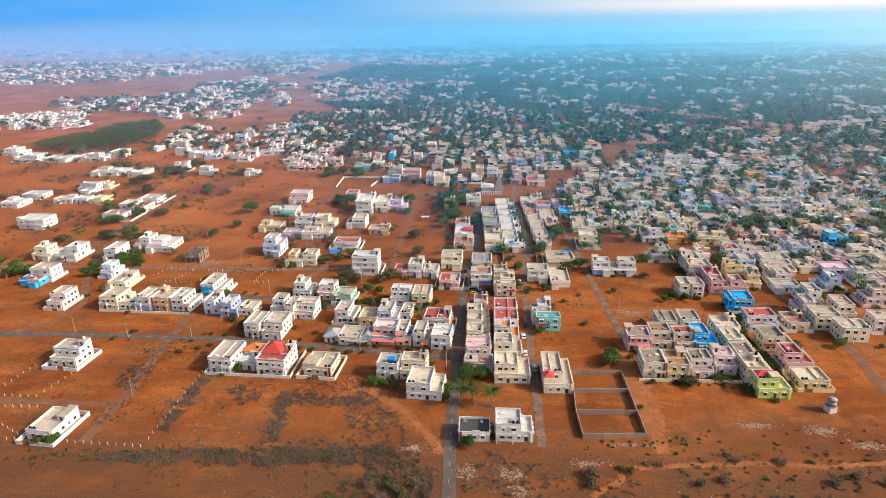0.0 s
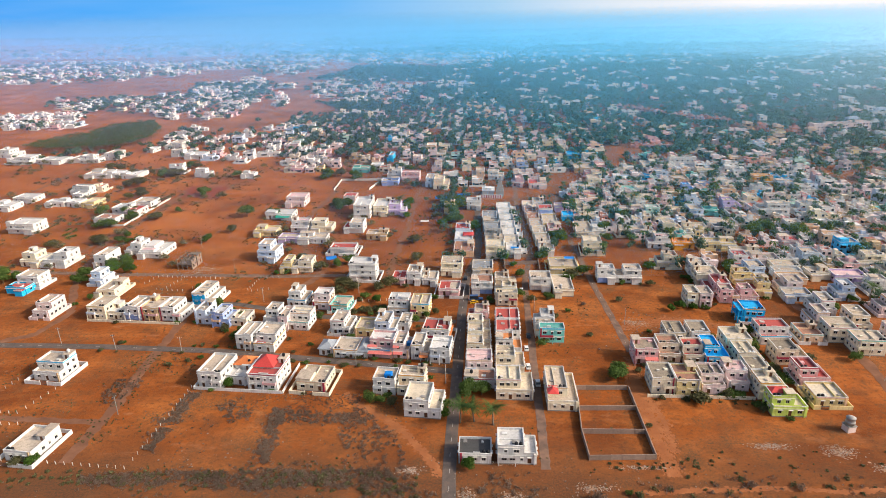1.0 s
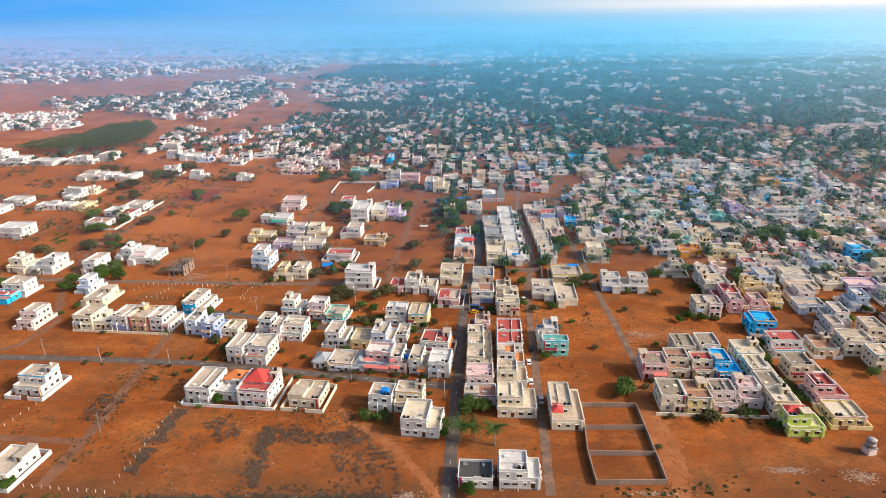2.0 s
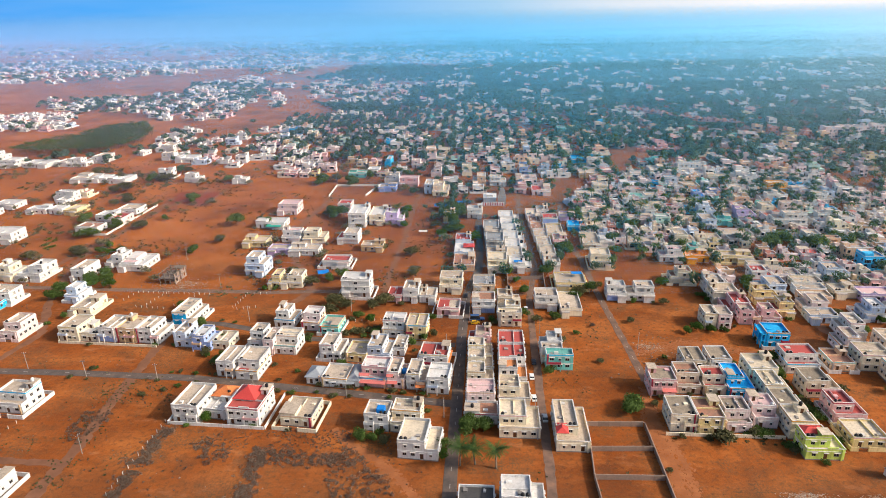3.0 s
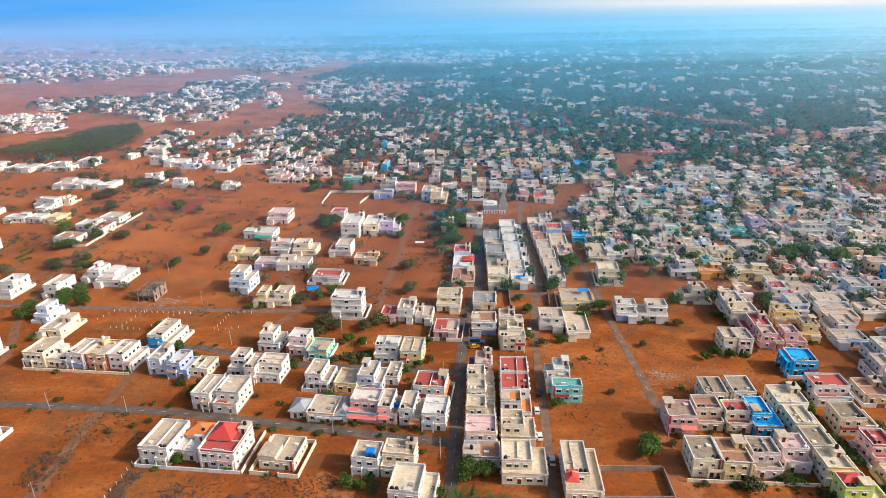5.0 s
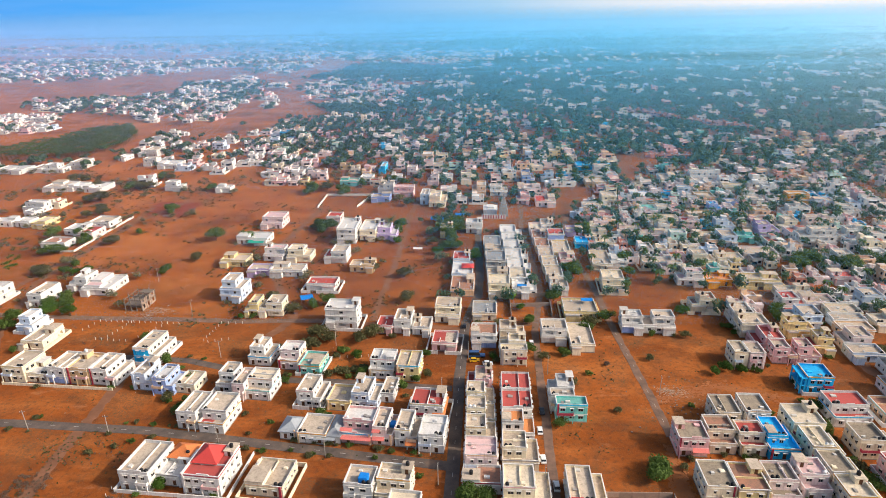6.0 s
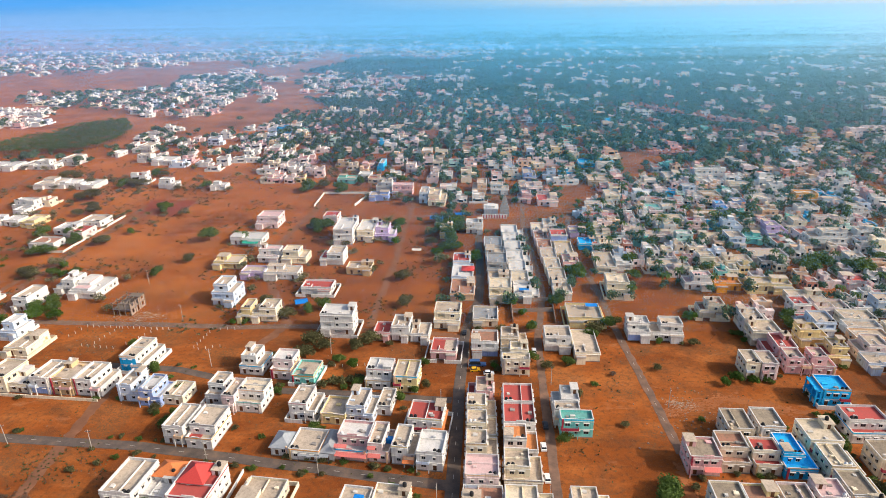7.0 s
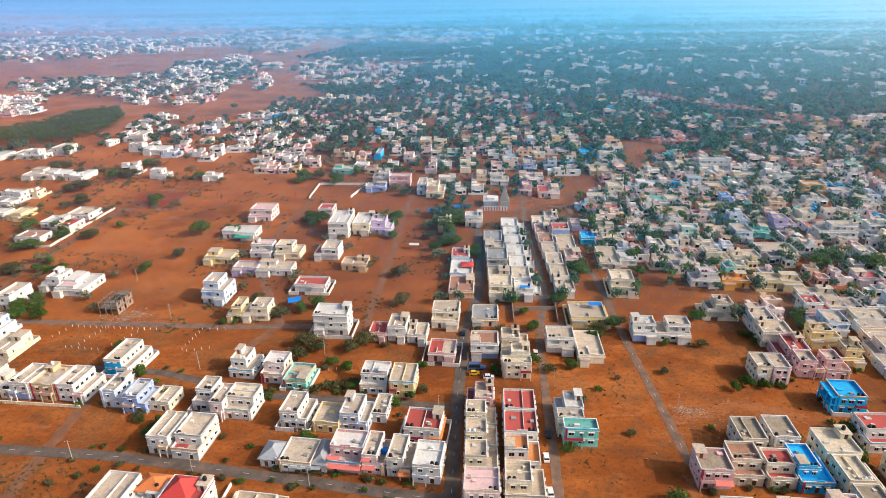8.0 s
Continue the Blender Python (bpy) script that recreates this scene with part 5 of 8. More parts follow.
house(-100.3, 507.3, 13.5, 9.5, -2.5, 1, "teal", "beige", 174, fine=0)
house(-86.7, 517.5, 9.1, 10.1, -2.5, 1, "white", "white", 175, fine=0)
house(-70.3, 464.8, 12.4, 9.4, -2.5, 1, "blue", "beige", 176, fine=0)
house(-56.5, 477.0, 13.8, 10.0, -2.5, 2, "pink", "pink", 177, fine=0)
house(-68.9, 486.3, 10.9, 8.2, -2.5, 2, "white", "beige", 178, fine=0)
house(-36.7, 458.8, 5.1, 17, -2.5, 2, "paleblue", "beige", 179, fine=0)
house(-30.5, 453.1, 11.0, 17, -2.5, 2, "cream", "redpatch", 180, fine=0)
house(-34.9, 506.7, 8.0, 8.2, -2.5, 2, "pinkwhite", "beige", 181, fine=0)
house(-1.8, 479.4, 9.3, 15.8, -1.5, 2, "peach", "beige", 182, fine=0)
house(-76.2, 542.7, 5.2, 15, -2.5, 2, "brightblue", "beige", 183, fine=0)
house(-52.8, 537.5, 10.7, 8.2, -2.5, 2, "pinkwhite", "beige", 184, fine=0)
house(-48.6, 579.7, 12.5, 16.9, -2.5, 2, "peach", "white", 185, fine=0)
house(10.6, 479.3, 11.9, 8.7, -1.5, 2, "white", "beige", 186, fine=0)
house(23.6, 536.5, 7.1, 8.2, -1.5, 2, "paleblue", "beige", 187, fine=0)
house(35.0, 510.3, 9.1, 17, -1.5, 2, "blue", "beige", 188, fine=0)
house(49.7, 517.6, 9.2, 7.2, -2.5, 2, "paleblue", "beige", 189, fine=0)
house(27.4, 458.6, 8.5, 8.2, -1.5, 2, "pink", "pink", 190, fine=0)
house(30.2, 481.7, 11.2, 15.9, -1.5, 1, "pinkwhite", "beige", 191, fine=0)
house(39.7, 452.9, 12.9, 14.5, -1.5, 1, "pinkwhite", "redpatch", 192, fine=0)
house(81.4, 552.3, 12.3, 14, -2.5, 1, "brightblue", "brightblue", 193, fine=0)
house(92.4, 535.6, 12.3, 10.2, -2.5, 2, "white", "beige", 194, fine=0)
house(80.0, 500.0, 14.5, 16.1, -2.5, 1, "tan", "beige", 195, fine=0)
house(82.8, 456.1, 9.3, 11.6, -2.5, 2, "cream", "beige", 196, fine=0)
house(63.4, 421.7, 10.2, 7.5, -2.5, 1, "pinkwhite", "red", 197, fine=0)
house(74.3, 421.7, 9.5, 7.5, -2.5, 1, "pinkwhite", "red", 198, fine=0)
house(68.5, 444.0, 17.5, 8.2, -2.5, 1, "white", "beige", 199, fine=0)
house(81.6, 397.4, 11.9, 8.7, -2.5, 1, "pinkwhite", "beige", 200, fine=0)
house(51.4, 397.3, 9.0, 7, -2.5, 1, "lilac", "beige", 201, fine=0)
house(64.0, 389.9, 8.8, 8.2, -2.5, 1, "cream", "beige", 202, fine=0)
house(64.2, 375.9, 10.1, 8.2, -2.5, 1, "cream", "beige", 203, fine=1)
house(103.9, 464.1, 13.3, 12.8, -2.5, 1, "paleblue", "white", 204, fine=0)
house(104.1, 437.6, 8.5, 8.2, -2.5, 1, "mint", "teal", 205, fine=0)
house(114.0, 438.7, 8.8, 8.2, -2.5, 1, "white", "beige", 206, fine=0)
house(102.1, 417.9, 8.1, 7.2, -2.5, 1, "cream", "orange", 207, fine=0)
house(110.4, 416.1, 9.9, 9, -2.5, 1, "cream", "beige", 208, fine=0)
house(100.3, 396.7, 9.1, 8.2, -2.5, 2, "white", "beige", 209, fine=0)
house(105.7, 381.5, 8.4, 8.5, -2.5, 2, "mint", "white", 210, fine=1)
house(91.5, 389.3, 13.3, 6.9, -2.5, 1, "pinkwhite", "beige", 211, fine=0)
house(118.2, 403.5, 11.3, 8.2, -2.5, 2, "pinkwhite", "red", 212, fine=0)
house(120.2, 385.4, 10.4, 8.6, -2.5, 1, "cream", "beige", 213, fine=0)
house(128.9, 425.6, 15.4, 8.2, -2.5, 1, "tan", "beige", 214, fine=0)
house(137.6, 403.6, 10.3, 8.2, -2.5, 2, "paleblue", "white", 215, fine=0)
house(142.6, 386.3, 9.0, 8.2, -2.5, 1, "teal", "teal", 216, fine=0)
house(145.0, 435.5, 7.7, 8.2, -2.5, 2, "blue", "brightblue", 217, fine=0)
house(161.1, 450.3, 7.3, 8.2, -2.5, 1, "blue", "beige", 218, fine=0)
house(136.0, 507.9, 11.8, 16.7, -2.5, 1, "white", "beige", 219, fine=0)
house(159.3, 516.4, 21.6, 8.2, -2.5, 2, "white", "white", 220, fine=0)
house(137.2, 473.6, 8.5, 8.2, -2.5, 2, "paleblue", "beige", 221, fine=0)
house(146.0, 461.6, 11.7, 12.5, -2.5, 1, "tan", "beige", 222, fine=0)
house(195.0, 475.7, 8.7, 8.2, -2.5, 2, "white", "white", 223, fine=0)
house(157.9, 395.2, 10.9, 10.5, -2.5, 2, "lilac", "beige", 224, fine=0)
house(163.2, 424.6, 13.0, 8.2, -2.5, 2, "peach", "beige", 225, fine=0)
house(164.8, 330.6, 10.0, 8.2, -2.5, 1, "pinkwhite", "red", 226, fine=1)
house(181.8, 347.0, 10.2, 4.5, -2.5, 2, "peach", "terracotta", 227, fine=1)
house(136.1, 270.2, 9.7, 8.2, -4, 2, "pinkwhite", "beige", 228, fine=1)
house(172.9, 405.4, 10.3, 8.2, -2.5, 2, "cream", "beige", 229, fine=0)
house(186.4, 429.5, 11.8, 8.2, -2.5, 2, "white", "beige", 230, fine=0)
house(190.7, 408.1, 11.7, 8.2, -2.5, 2, "pinkwhite", "beige", 231, fine=0)
house(197.2, 387.4, 13.2, 8.2, -2.5, 2, "white", "beige", 232, fine=0)
house(173.0, 488.5, 14.5, 7.8, -2.5, 1, "cream", "beige", 233, fine=0)
house(176.9, 458.1, 10.1, 8.4, -2.5, 1, "white", "beige", 234, fine=0)
house(202.5, 458.0, 13.3, 8.2, -2.5, 2, "orange", "beige", 235, fine=0)
house(216.7, 452.4, 13.1, 9.2, -2.5, 1, "paleblue", "beige", 236, fine=0)
house(220.7, 429.5, 12.3, 8.2, -2.5, 2, "white", "beige", 237, fine=0)
house(133.8, 236.1, 7.0, 11.1, -4, 2, "pinkwhite", "beige", 238, fine=2)
house(134.8, 225.9, 9.9, 9.7, -4, 2, "cream", "beige", 239, fine=2)
house(139.7, 216.4, 10.4, 8.2, -4, 2, "cream", "beige", 240, fine=2)
house(135.0, 262.2, 11.2, 7.5, -4, 1, "paleblue", "beige", 241, fine=1)
house(140.9, 280.4, 12.5, 7.2, -2.5, 1, "peach", "beige", 242, fine=1)
house(157.4, 285.9, 9.5, 8.2, -2.5, 1, "cream", "beige", 243, fine=1)
house(158.4, 265.3, 7.5, 8.2, -4, 2, "paleblue", "white", 244, fine=1, yard=2.0)
house(163.3, 305.4, 11.2, 8.2, -2.5, 2, "paleblue", "beige", 245, fine=1, yard=2.0)
house(144.4, 294.7, 12.5, 8.2, -2.5, 1, "cream", "beige", 246, fine=1)
house(167.1, 282.4, 14.2, 8.2, -2.5, 1, "lilac", "pink", 247, fine=1)
house(186.8, 300.5, 13.1, 8.2, -2.5, 2, "cream", "beige", 248, fine=1, yard=2.0)
house(168.1, 249.4, 10.3, 8.2, -4, 2, "pinkwhite", "beige", 249, fine=2, yard=2.0)
house(156.7, 223.8, 9.4, 8.2, -4, 2, "pinkwhite", "beige", 250, fine=2, yard=1.2)
house(176.3, 270.3, 11.0, 8.2, -4, 2, "white", "beige", 251, fine=1, yard=2.0)
house(192.4, 287.2, 10.4, 8.2, -2.5, 2, "cream", "beige", 252, fine=1, yard=2.0)
house(140.8, 247.2, 8.0, 12, -4, 2, "white", "beige", 253, fine=2)
house(148.7, 233.5, 6.5, 12.5, -4, 2, "beige", "beige", 254, fine=2)
house(108.4, 223.8, 11.2, 10.2, -1, 2, "white", "red", 255, fine=2, upper="F")
house(124.4, 225.4, 8.0, 10, -2, 1, "peach", "terracotta", 256, fine=2, yard=1.2)
house(107.4, 209.2, 11.2, 8.4, -1, 2, "beige", "worn", 258, fine=2, upper="r")
house(109.4, 194.8, 9.6, 9.6, -1, 2, "pink", "red", 259, fine=2, yard=1.0, upper="R")
house(108.8, 183.6, 9.8, 9, -1, 1, "yellow", "cream", 260, fine=2, yard=1.2)
house(-243.0, 377.2, 14.0, 9.4, -5, 1, "white", "terracotta", 261, fine=1)
house(-243.6, 398.6, 11.0, 11.0, -5, 1, "white", "white", 262, fine=1)
house(-231.4, 392.6, 8.8, 13.0, -5, 1, "pinkwhite", "red", 291, fine=1)
house(-236.6, 412.4, 13.4, 12.4, -5, 1, "white", "beige", 263, fine=1)
house(-299.5, 414.0, 13.2, 8.2, -2.5, 1, "white", "white", 264, fine=0)
house(-284.5, 413.8, 9.6, 9.0, -2.5, 1, "white", "white", 265, fine=0)
house(-272.1, 410.6, 9.6, 14.0, -2.5, 1, "yellow", "cream", 266, fine=0)
house(-292.6, 433.8, 8.2, 8.0, -8, 1, "white", "white", 267, fine=1)
house(-300.2, 443.6, 14.4, 9.4, -8, 2, "white", "white", 268, fine=1, upper="F")
house(-332.4, 404.4, 14.4, 13.2, -2.5, 1, "white", "white", 269, fine=0)
house(-331.6, 425.7, 15.9, 11.8, -2.5, 1, "white", "white", 270, fine=0)
house(-286.4, 357.3, 17.4, 12.7, -2.5, 2, "white", "white", 271, fine=1)
house(-319.3, 494.5, 18.2, 17, -2.5, 1, "white", "beige", 272, fine=0)
house(-301.0, 495.8, 9.9, 13.2, -2.5, 1, "white", "white", 273, fine=0)
house(-287.1, 491.5, 14.2, 16.9, -2.5, 1, "white", "white", 274, fine=0)
house(-227.6, 494.6, 13.0, 8.4, -4, 2, "white", "white", 275, fine=1, upper="R")
house(-187.4, 489.6, 10.8, 8.6, -2.5, 1, "white", "white", 276, fine=0)
house(-457.0, 577.8, 18.1, 17, -2.5, 2, "white", "white", 277, fine=0)
house(-417.3, 546.9, 15.5, 17, -2.5, 2, "white", "white", 278, fine=0)
house(-396.7, 548.3, 23.7, 17, -2.5, 1, "white", "white", 279, fine=0)
house(-368.8, 551.7, 10.5, 17, -2.5, 1, "white", "beige", 280, fine=0)
house(-356.6, 551.2, 16.5, 10.9, -2.5, 2, "white", "white", 281, fine=0)
house(-345.8, 562.6, 16.2, 17, -2.5, 2, "white", "beige", 282, fine=0)
house(-317.3, 594.3, 8.1, 12.7, -2.5, 1, "white", "white", 283, fine=0)
house(-283.3, 574.4, 17.2, 8.4, -2.5, 2, "white", "beige", 284, fine=0)
house(-266.0, 563.7, 16.5, 17, -2.5, 1, "white", "white", 285, fine=0)
house(-306.4, 610.2, 17.8, 17, -2.5, 2, "white", "beige", 286, fine=0)
house(-60.7, 214.6, 5.6, 7, -6, 1, "white", "greyroof", 287, fine=2)
house(-45.8, 212.8, 4.0, 9.8, -6, 1, "white", "greyroof", 288, fine=2)

# ---- the low porch rooms along the east of the white row ----
for k, root in enumerate(ROW):
    w, d = root["plan"]
    bm = bmesh.new()
    x0, x1, y0, y1, h = w / 2 + 0.31, w / 2 + 3.4, -d / 2 + 0.6, d / 2 - d * 0.35, 2.5
    box(bm, x0, x1, y0, y1, -0.1, h)
    box(bm, x0 + 0.2, x1 - 0.2, y0 + 0.2, y1 - 0.2, h + 0.002, h + 0.03, 1)
    for r in ((x0, x1, y0, y0 + 0.18), (x1 - 0.18, x1, y0 + 0.18, y1)):
        box(bm, *r, h, h + 0.75, 2)
    # dark panel on the closed front, in place of a shaded porch opening
    box(bm, x0 + 0.8, x1 - 0.8, y0 - 0.03, y0 + 0.1, 0.5, 2.4, 3)
    part("porch_room", bm, [WALL["white"], ROOF["white"], COPING, GLASS_AND_SHADE], root)

# ---- the raised back terraces of the long white house ----
w, d = long_house["plan"]
zr = PLINTH + STOREY + 0.03
for x0, x1, y0, y1, h in ((-w / 2 + 0.25, -0.4, -d * 0.12, d / 2 - 0.25, 1.5), (-w / 2 + 0.25, w * 0.14, -d / 2 + 1.4, -d * 0.12 - 0.01, 0.9)):
    bm = bmesh.new()
    box(bm, x0, x1, y0, y1, zr, zr + h)
    box(bm, x0 + 0.2, x1 - 0.2, y0 + 0.2, y1 - 0.2, zr + h + 0.002, zr + h + 0.03, 1)
    for r in ((x0, x1, y0, y0 + 0.18), (x1 - 0.18, x1, y0 + 0.18, y1), (x0, x0 + 0.18, y0 + 0.18, y1)):
        box(bm, *r, zr + h + 0.001, zr + h + 0.5, 2)
    part("raised_terrace", bm, [WALL["white"], ROOF["pink"], COPING], long_house)

# ---- the open front frame of the blue house ----
w, d = blue_house["plan"]
for px in (-w / 2 - 1.9, -w / 2 - 0.55):
    for py in (-d / 2 - 0.2, -d / 2 + 2.6, d / 2 - 1.2):
        bm = bmesh.new()
        box(bm, px, px + 0.4, py, py + 0.4, -0.1, PLINTH + 2 * STOREY + 0.5)
        part("frame_column", bm, WALL["brightblue"], blue_house)
for z in (PLINTH + STOREY - 0.1, PLINTH + 2 * STOREY - 0.1):
    bm = bmesh.new()
    box(bm, -w / 2 - 2.0, -w / 2 - 0.15, -d / 2 - 0.3, d / 2 - 0.7, z, z + 0.28)
    part("frame_slab", bm, WALL["brightblue"], blue_house)

# ---- tiled caps, awnings and roof things of single houses ----
hip_cap(tiled_house, 0.04, 0.72, 0.38, 1.0, PLINTH + 2 * STOREY + 0.75, 2.7, TILE["red_tile"], "red tiled hip roof", 0.2)
hip_cap(middle_house, 0.05, 0.95, 0.62, 1.25, PLINTH + STOREY + 1.6, 2.1, TILE["orange_tile"], "orange tiled hip roof")
bm = bmesh.new()
mw, md = middle_house["plan"]
box(bm, -mw * 0.42, mw * 0.42, md * 0.15, md * 0.72, -0.1, PLINTH + STOREY + 1.62)
part("back_room", bm, WALL["white"], middle_house)
hip_cap(corner_house, 0.0, 0.34, 0.04, 0.32, PLINTH + STOREY + 0.4 + STOREY, 0.9, TILE["red_tile"], "red tiled corner roof", 0.15)
hip_cap(cyan_house, 0.45, 1.06, 0.42, 0.78, PLINTH + STOREY + 0.9, 0.9, TILE["red_tile"], "red sheet roof over a terrace", 0.1)
hip_cap(lime_house, 0.04, 0.6, 0.5, 0.98, PLINTH + 2 * STOREY + 0.6, 1.0, TILE["red_tile"], "red tiled hip roof", 0.1)
hip_cap(red_roof_house, 0.72, 1.02, 0.0, 1.0, PLINTH + STOREY + 0.3, 0.7, TILE["orange_tile"], "orange tiled side roof", 0.5)
SALMON = rough_paint("salmon_roof_tile", (0.72, 0.20, 0.17), 0.7, 0.15)
awning(awning_house, 0.0, 1.0, PLINTH + STOREY - 0.1, 1.5, SALMON, "salmon tiled awning", 0.6)
awning(awning_house, 0.0, 0.4, PLINTH + 2 * STOREY - 0.1, 1.2, SALMON, "salmon tiled awning", 0.5)
awning(sheet_house, 0.0, 0.6, PLINTH + STOREY - 0.1, 1.4, SALMON, "salmon tiled awning", 0.5)
awning(sheet_house, 0.0, 0.4, PLINTH + 2 * STOREY - 0.2, 1.2, SALMON, "salmon tiled awning", 0.5)
awning(orange_awning_house, 0.5, 1.0, PLINTH + STOREY + 0.1, 2.2, TILE["orange_tile"], "orange tiled awning", 0.8)
awning(pink_house, 0.45, 1.0, PLINTH + STOREY, 1.6, SALMON, "salmon sheet awning", 0.5)


def roof_tank_house(root, sx, sy, z, size, material, label):
    """A covered tank on a roof, with rounded edges."""
    bm = bmesh.new()
    box(bm, -size / 2, size / 2, -size / 2, size / 2, 0.0, size * 0.72)
    bmesh.ops.bevel(bm, geom=bm.edges[:], offset=0.16, segments=2, affect="EDGES")
    w, d = root["plan"]
    ob = tagged(new("tank_cover", mesh_of("tank_cover", bm, material)), label, "tank")
    ob.matrix_basis = root.matrix_basis @ pose(-w / 2 + w * sx, -d / 2 + d * sy, z)
    return ob


roof_tank_house(tank_house, 0.66, 0.3, PLINTH + 2 * STOREY + 0.02, 2.5, CLOTH["blue"], "bright blue sheeted tank on a house terrace")
roof_tank_house(sheet_house, 0.83, 0.55, PLINTH + STOREY + 0.02, 2.0, CLOTH["blue"], "bright blue sheeted tank on a house terrace")
front = tagged(new("plot_wall"), "low cream boundary wall before a row of houses", "wall")
trio = tagged(new("plot_wall"), "low white boundary wall round three houses", "wall")
for a, b in (((-99.6, 191.0), (-67.8, 188.6)), ((-67.6, 188.8), (-66.4, 207.5)), ((-99.8, 191.2), (-98.6, 209))):
    run_wall(trio, a, b, 1.1, WALL["white"], 0.2, 4.5)
run_wall(front, (56.6, 188.4), (91.6, 187.2), 1.1, WALL["cream"], 0.2, 4.0)

# ---- trees near the houses ----
for x, y, k, s in ((-4.2, 189.5, 0, 1.1), (1.0, 189.0, 1, 0.8), (-148, 389, 1, 1.35), (-156, 342, 0, 1.0), (-31, 311, 2, 1.3), (-238, 283, 1, 1.0), (-231, 287, 0, 1.0)):
    tree(x, y, k, s)
for x, y, k, s in ((-192, 305, 0, 1.0), (-187, 309, 1, 0.9), (-131, 151.5, 3, 0.8), (-136, 151, 2, 0.7), (-3.2, 152.6, 3, 0.8), (-63, 277, 2, 1.4), (-58, 274, 2, 1.1), (-41, 278, 2, 1.4), (-46, 274, 2, 1.1)):
    tree(x, y, k, s)
for x, y, k, s in ((-88, 193, 3, 0.85), (-64, 268, 2, 1.3), (-79, 299, 2, 1.2), (-85, 303, 3, 1.0), (-72, 304, 0, 0.9), (-66, 307, 1, 0.9), (-76, 266, 2, 0.8), (-51, 265, 0, 0.7), (-45, 262, 3, 0.8)):
    tree(x, y, k, s)
for x, y, k, s in ((43, 284, 0, 1.0), (46, 288, 2, 1.1), (32, 265, 0, 0.7), (21.5, 290, 0, 0.9), (44.5, 344, 0, 1.1), (47.5, 345, 1, 1.0), (50, 343, 0, 0.9), (0.0, 360, 3, 1.0), (34, 312, 0, 1.1)):
    tree(x, y, k, s)
for x, y, k, s in ((110, 350, 1, 0.9), (157, 421, 1, 1.1), (-228, 369, 0, 1.1), (-231, 402, 0, 0.9), (-207, 386, 2, 1.2), (-199, 400, 0, 0.8), (-101, 246, 0, 0.8), (-97, 227, 1, 0.7), (181, 345, 1, 1.5), (176, 350, 0, 1.3)):
    tree(x, y, k, s)
for x, y, k, s in ((83, 253, 3, 0.7), (88, 256, 3, 0.8), (-92, 311, 2, 1.2), (-11.0, 181, 1, 0.62), (-11.2, 177, 3, 0.6), (-37, 184.5, 1, 0.6), (-33, 184, 0, 0.6), (-29, 183, 2, 0.7), (-22, 247, 0, 0.7), (-18, 250, 2, 0.7)):
    tree(x, y, k, s)
for x, y, k, s in ((24.5, 262, 2, 0.8), (19, 268, 0, 0.8), (52.6, 293, 1, 0.9), (19, 303, 3, 0.7), (15.8, 312.8, 3, 0.8), (63, 262, 2, 0.6), (86, 300, 3, 0.9), (126, 302, 0, 1.0), (131, 290, 2, 0.9), (146, 255, 0, 0.8), (149, 268, 2, 0.9)):
    tree(x, y, k, s)
for x, y, k, s in ((-20, 368, 3, 1.1), (-15, 374, 0, 1.2), (-12, 416, 1, 1.1), (-47, 415, 0, 0.8), (-90, 412, 0, 1.0), (-96, 408, 2, 0.9), (-44, 385, 3, 0.9)):
    tree(x, y, k, s)
for x, y, k in ((-1.6, 174.0, 0), (-6.0, 173.5, 1), (4.4, 172.4, 0), (-238, 279, 1), (-244, 284, 0), (171, 262, 0), (-49, 402, 0), (100, 398, 1), (106, 408, 0)):
    palm(x, y, k, 1.4, 0.55 if y < 200 else 0.75)

copy_thing(TREES[0], pose(49.5, 200.5, 0, 0, 0, 40) @ Matrix.Diagonal((1.5, 1.5, 1.12, 1)))

for x, y, k, s in ((-199, 444, 0, 1.3), (-147, 359, 2, 1.2), (-207, 341, 0, 0.9), (-201, 340, 3, 0.8), (-196, 342, 0, 0.9), (-217, 338, 2, 1.1), (-207, 383, 2, 1.3), (-226, 393, 0, 1.0), (-233, 397, 1, 0.9), (-295, 456, 0, 1.2), (-302, 450, 2, 1.1)):
    tree(x, y, k, s)
for x, y, k, s in ((-196, 282, 0, 1.1), (-197, 290, 1, 1.0), (-187, 297, 3, 1.3), (-183, 303, 0, 1.1), (-178, 297, 3, 1.1), (-240, 290, 0, 1.3), (-235, 282, 1, 1.1), (-242, 332, 2, 1.3), (-219, 340, 2, 1.4), (-207, 350, 0, 0.9)):
    tree(x, y, k, s)
for x, y, k, s in ((-90, 403, 0, 1.3), (-85, 407, 1, 1.2), (-117, 484, 0, 1.4), (-92, 481, 0, 1.3), (-83, 506, 0, 1.2), (-62, 514, 1, 1.2), (-53, 509, 0, 1.2), (-130, 389, 1, 1.0), (-45, 402, 0, 1.1), (-51, 346, 2, 1.0), (-35, 338, 2, 1.3)):
    tree(x, y, k, s)
for x, y, k, s in ((-12, 402, 1, 1.5), (-14, 388, 0, 1.5), (-17, 396, 1, 1.3), (-13, 412, 0, 1.4), (-0.6, 366, 3, 1.0), (46, 340, 0, 1.3), (73, 340, 1, 0.8), (76, 358, 0, 1.3), (91, 381, 0, 1.2), (61, 402, 0, 1.3), (157, 346, 1, 1.4), (165, 355, 0, 1.7), (193, 355, 0, 1.6), (196, 349, 1, 1.3)):
    tree(x, y, k, s)

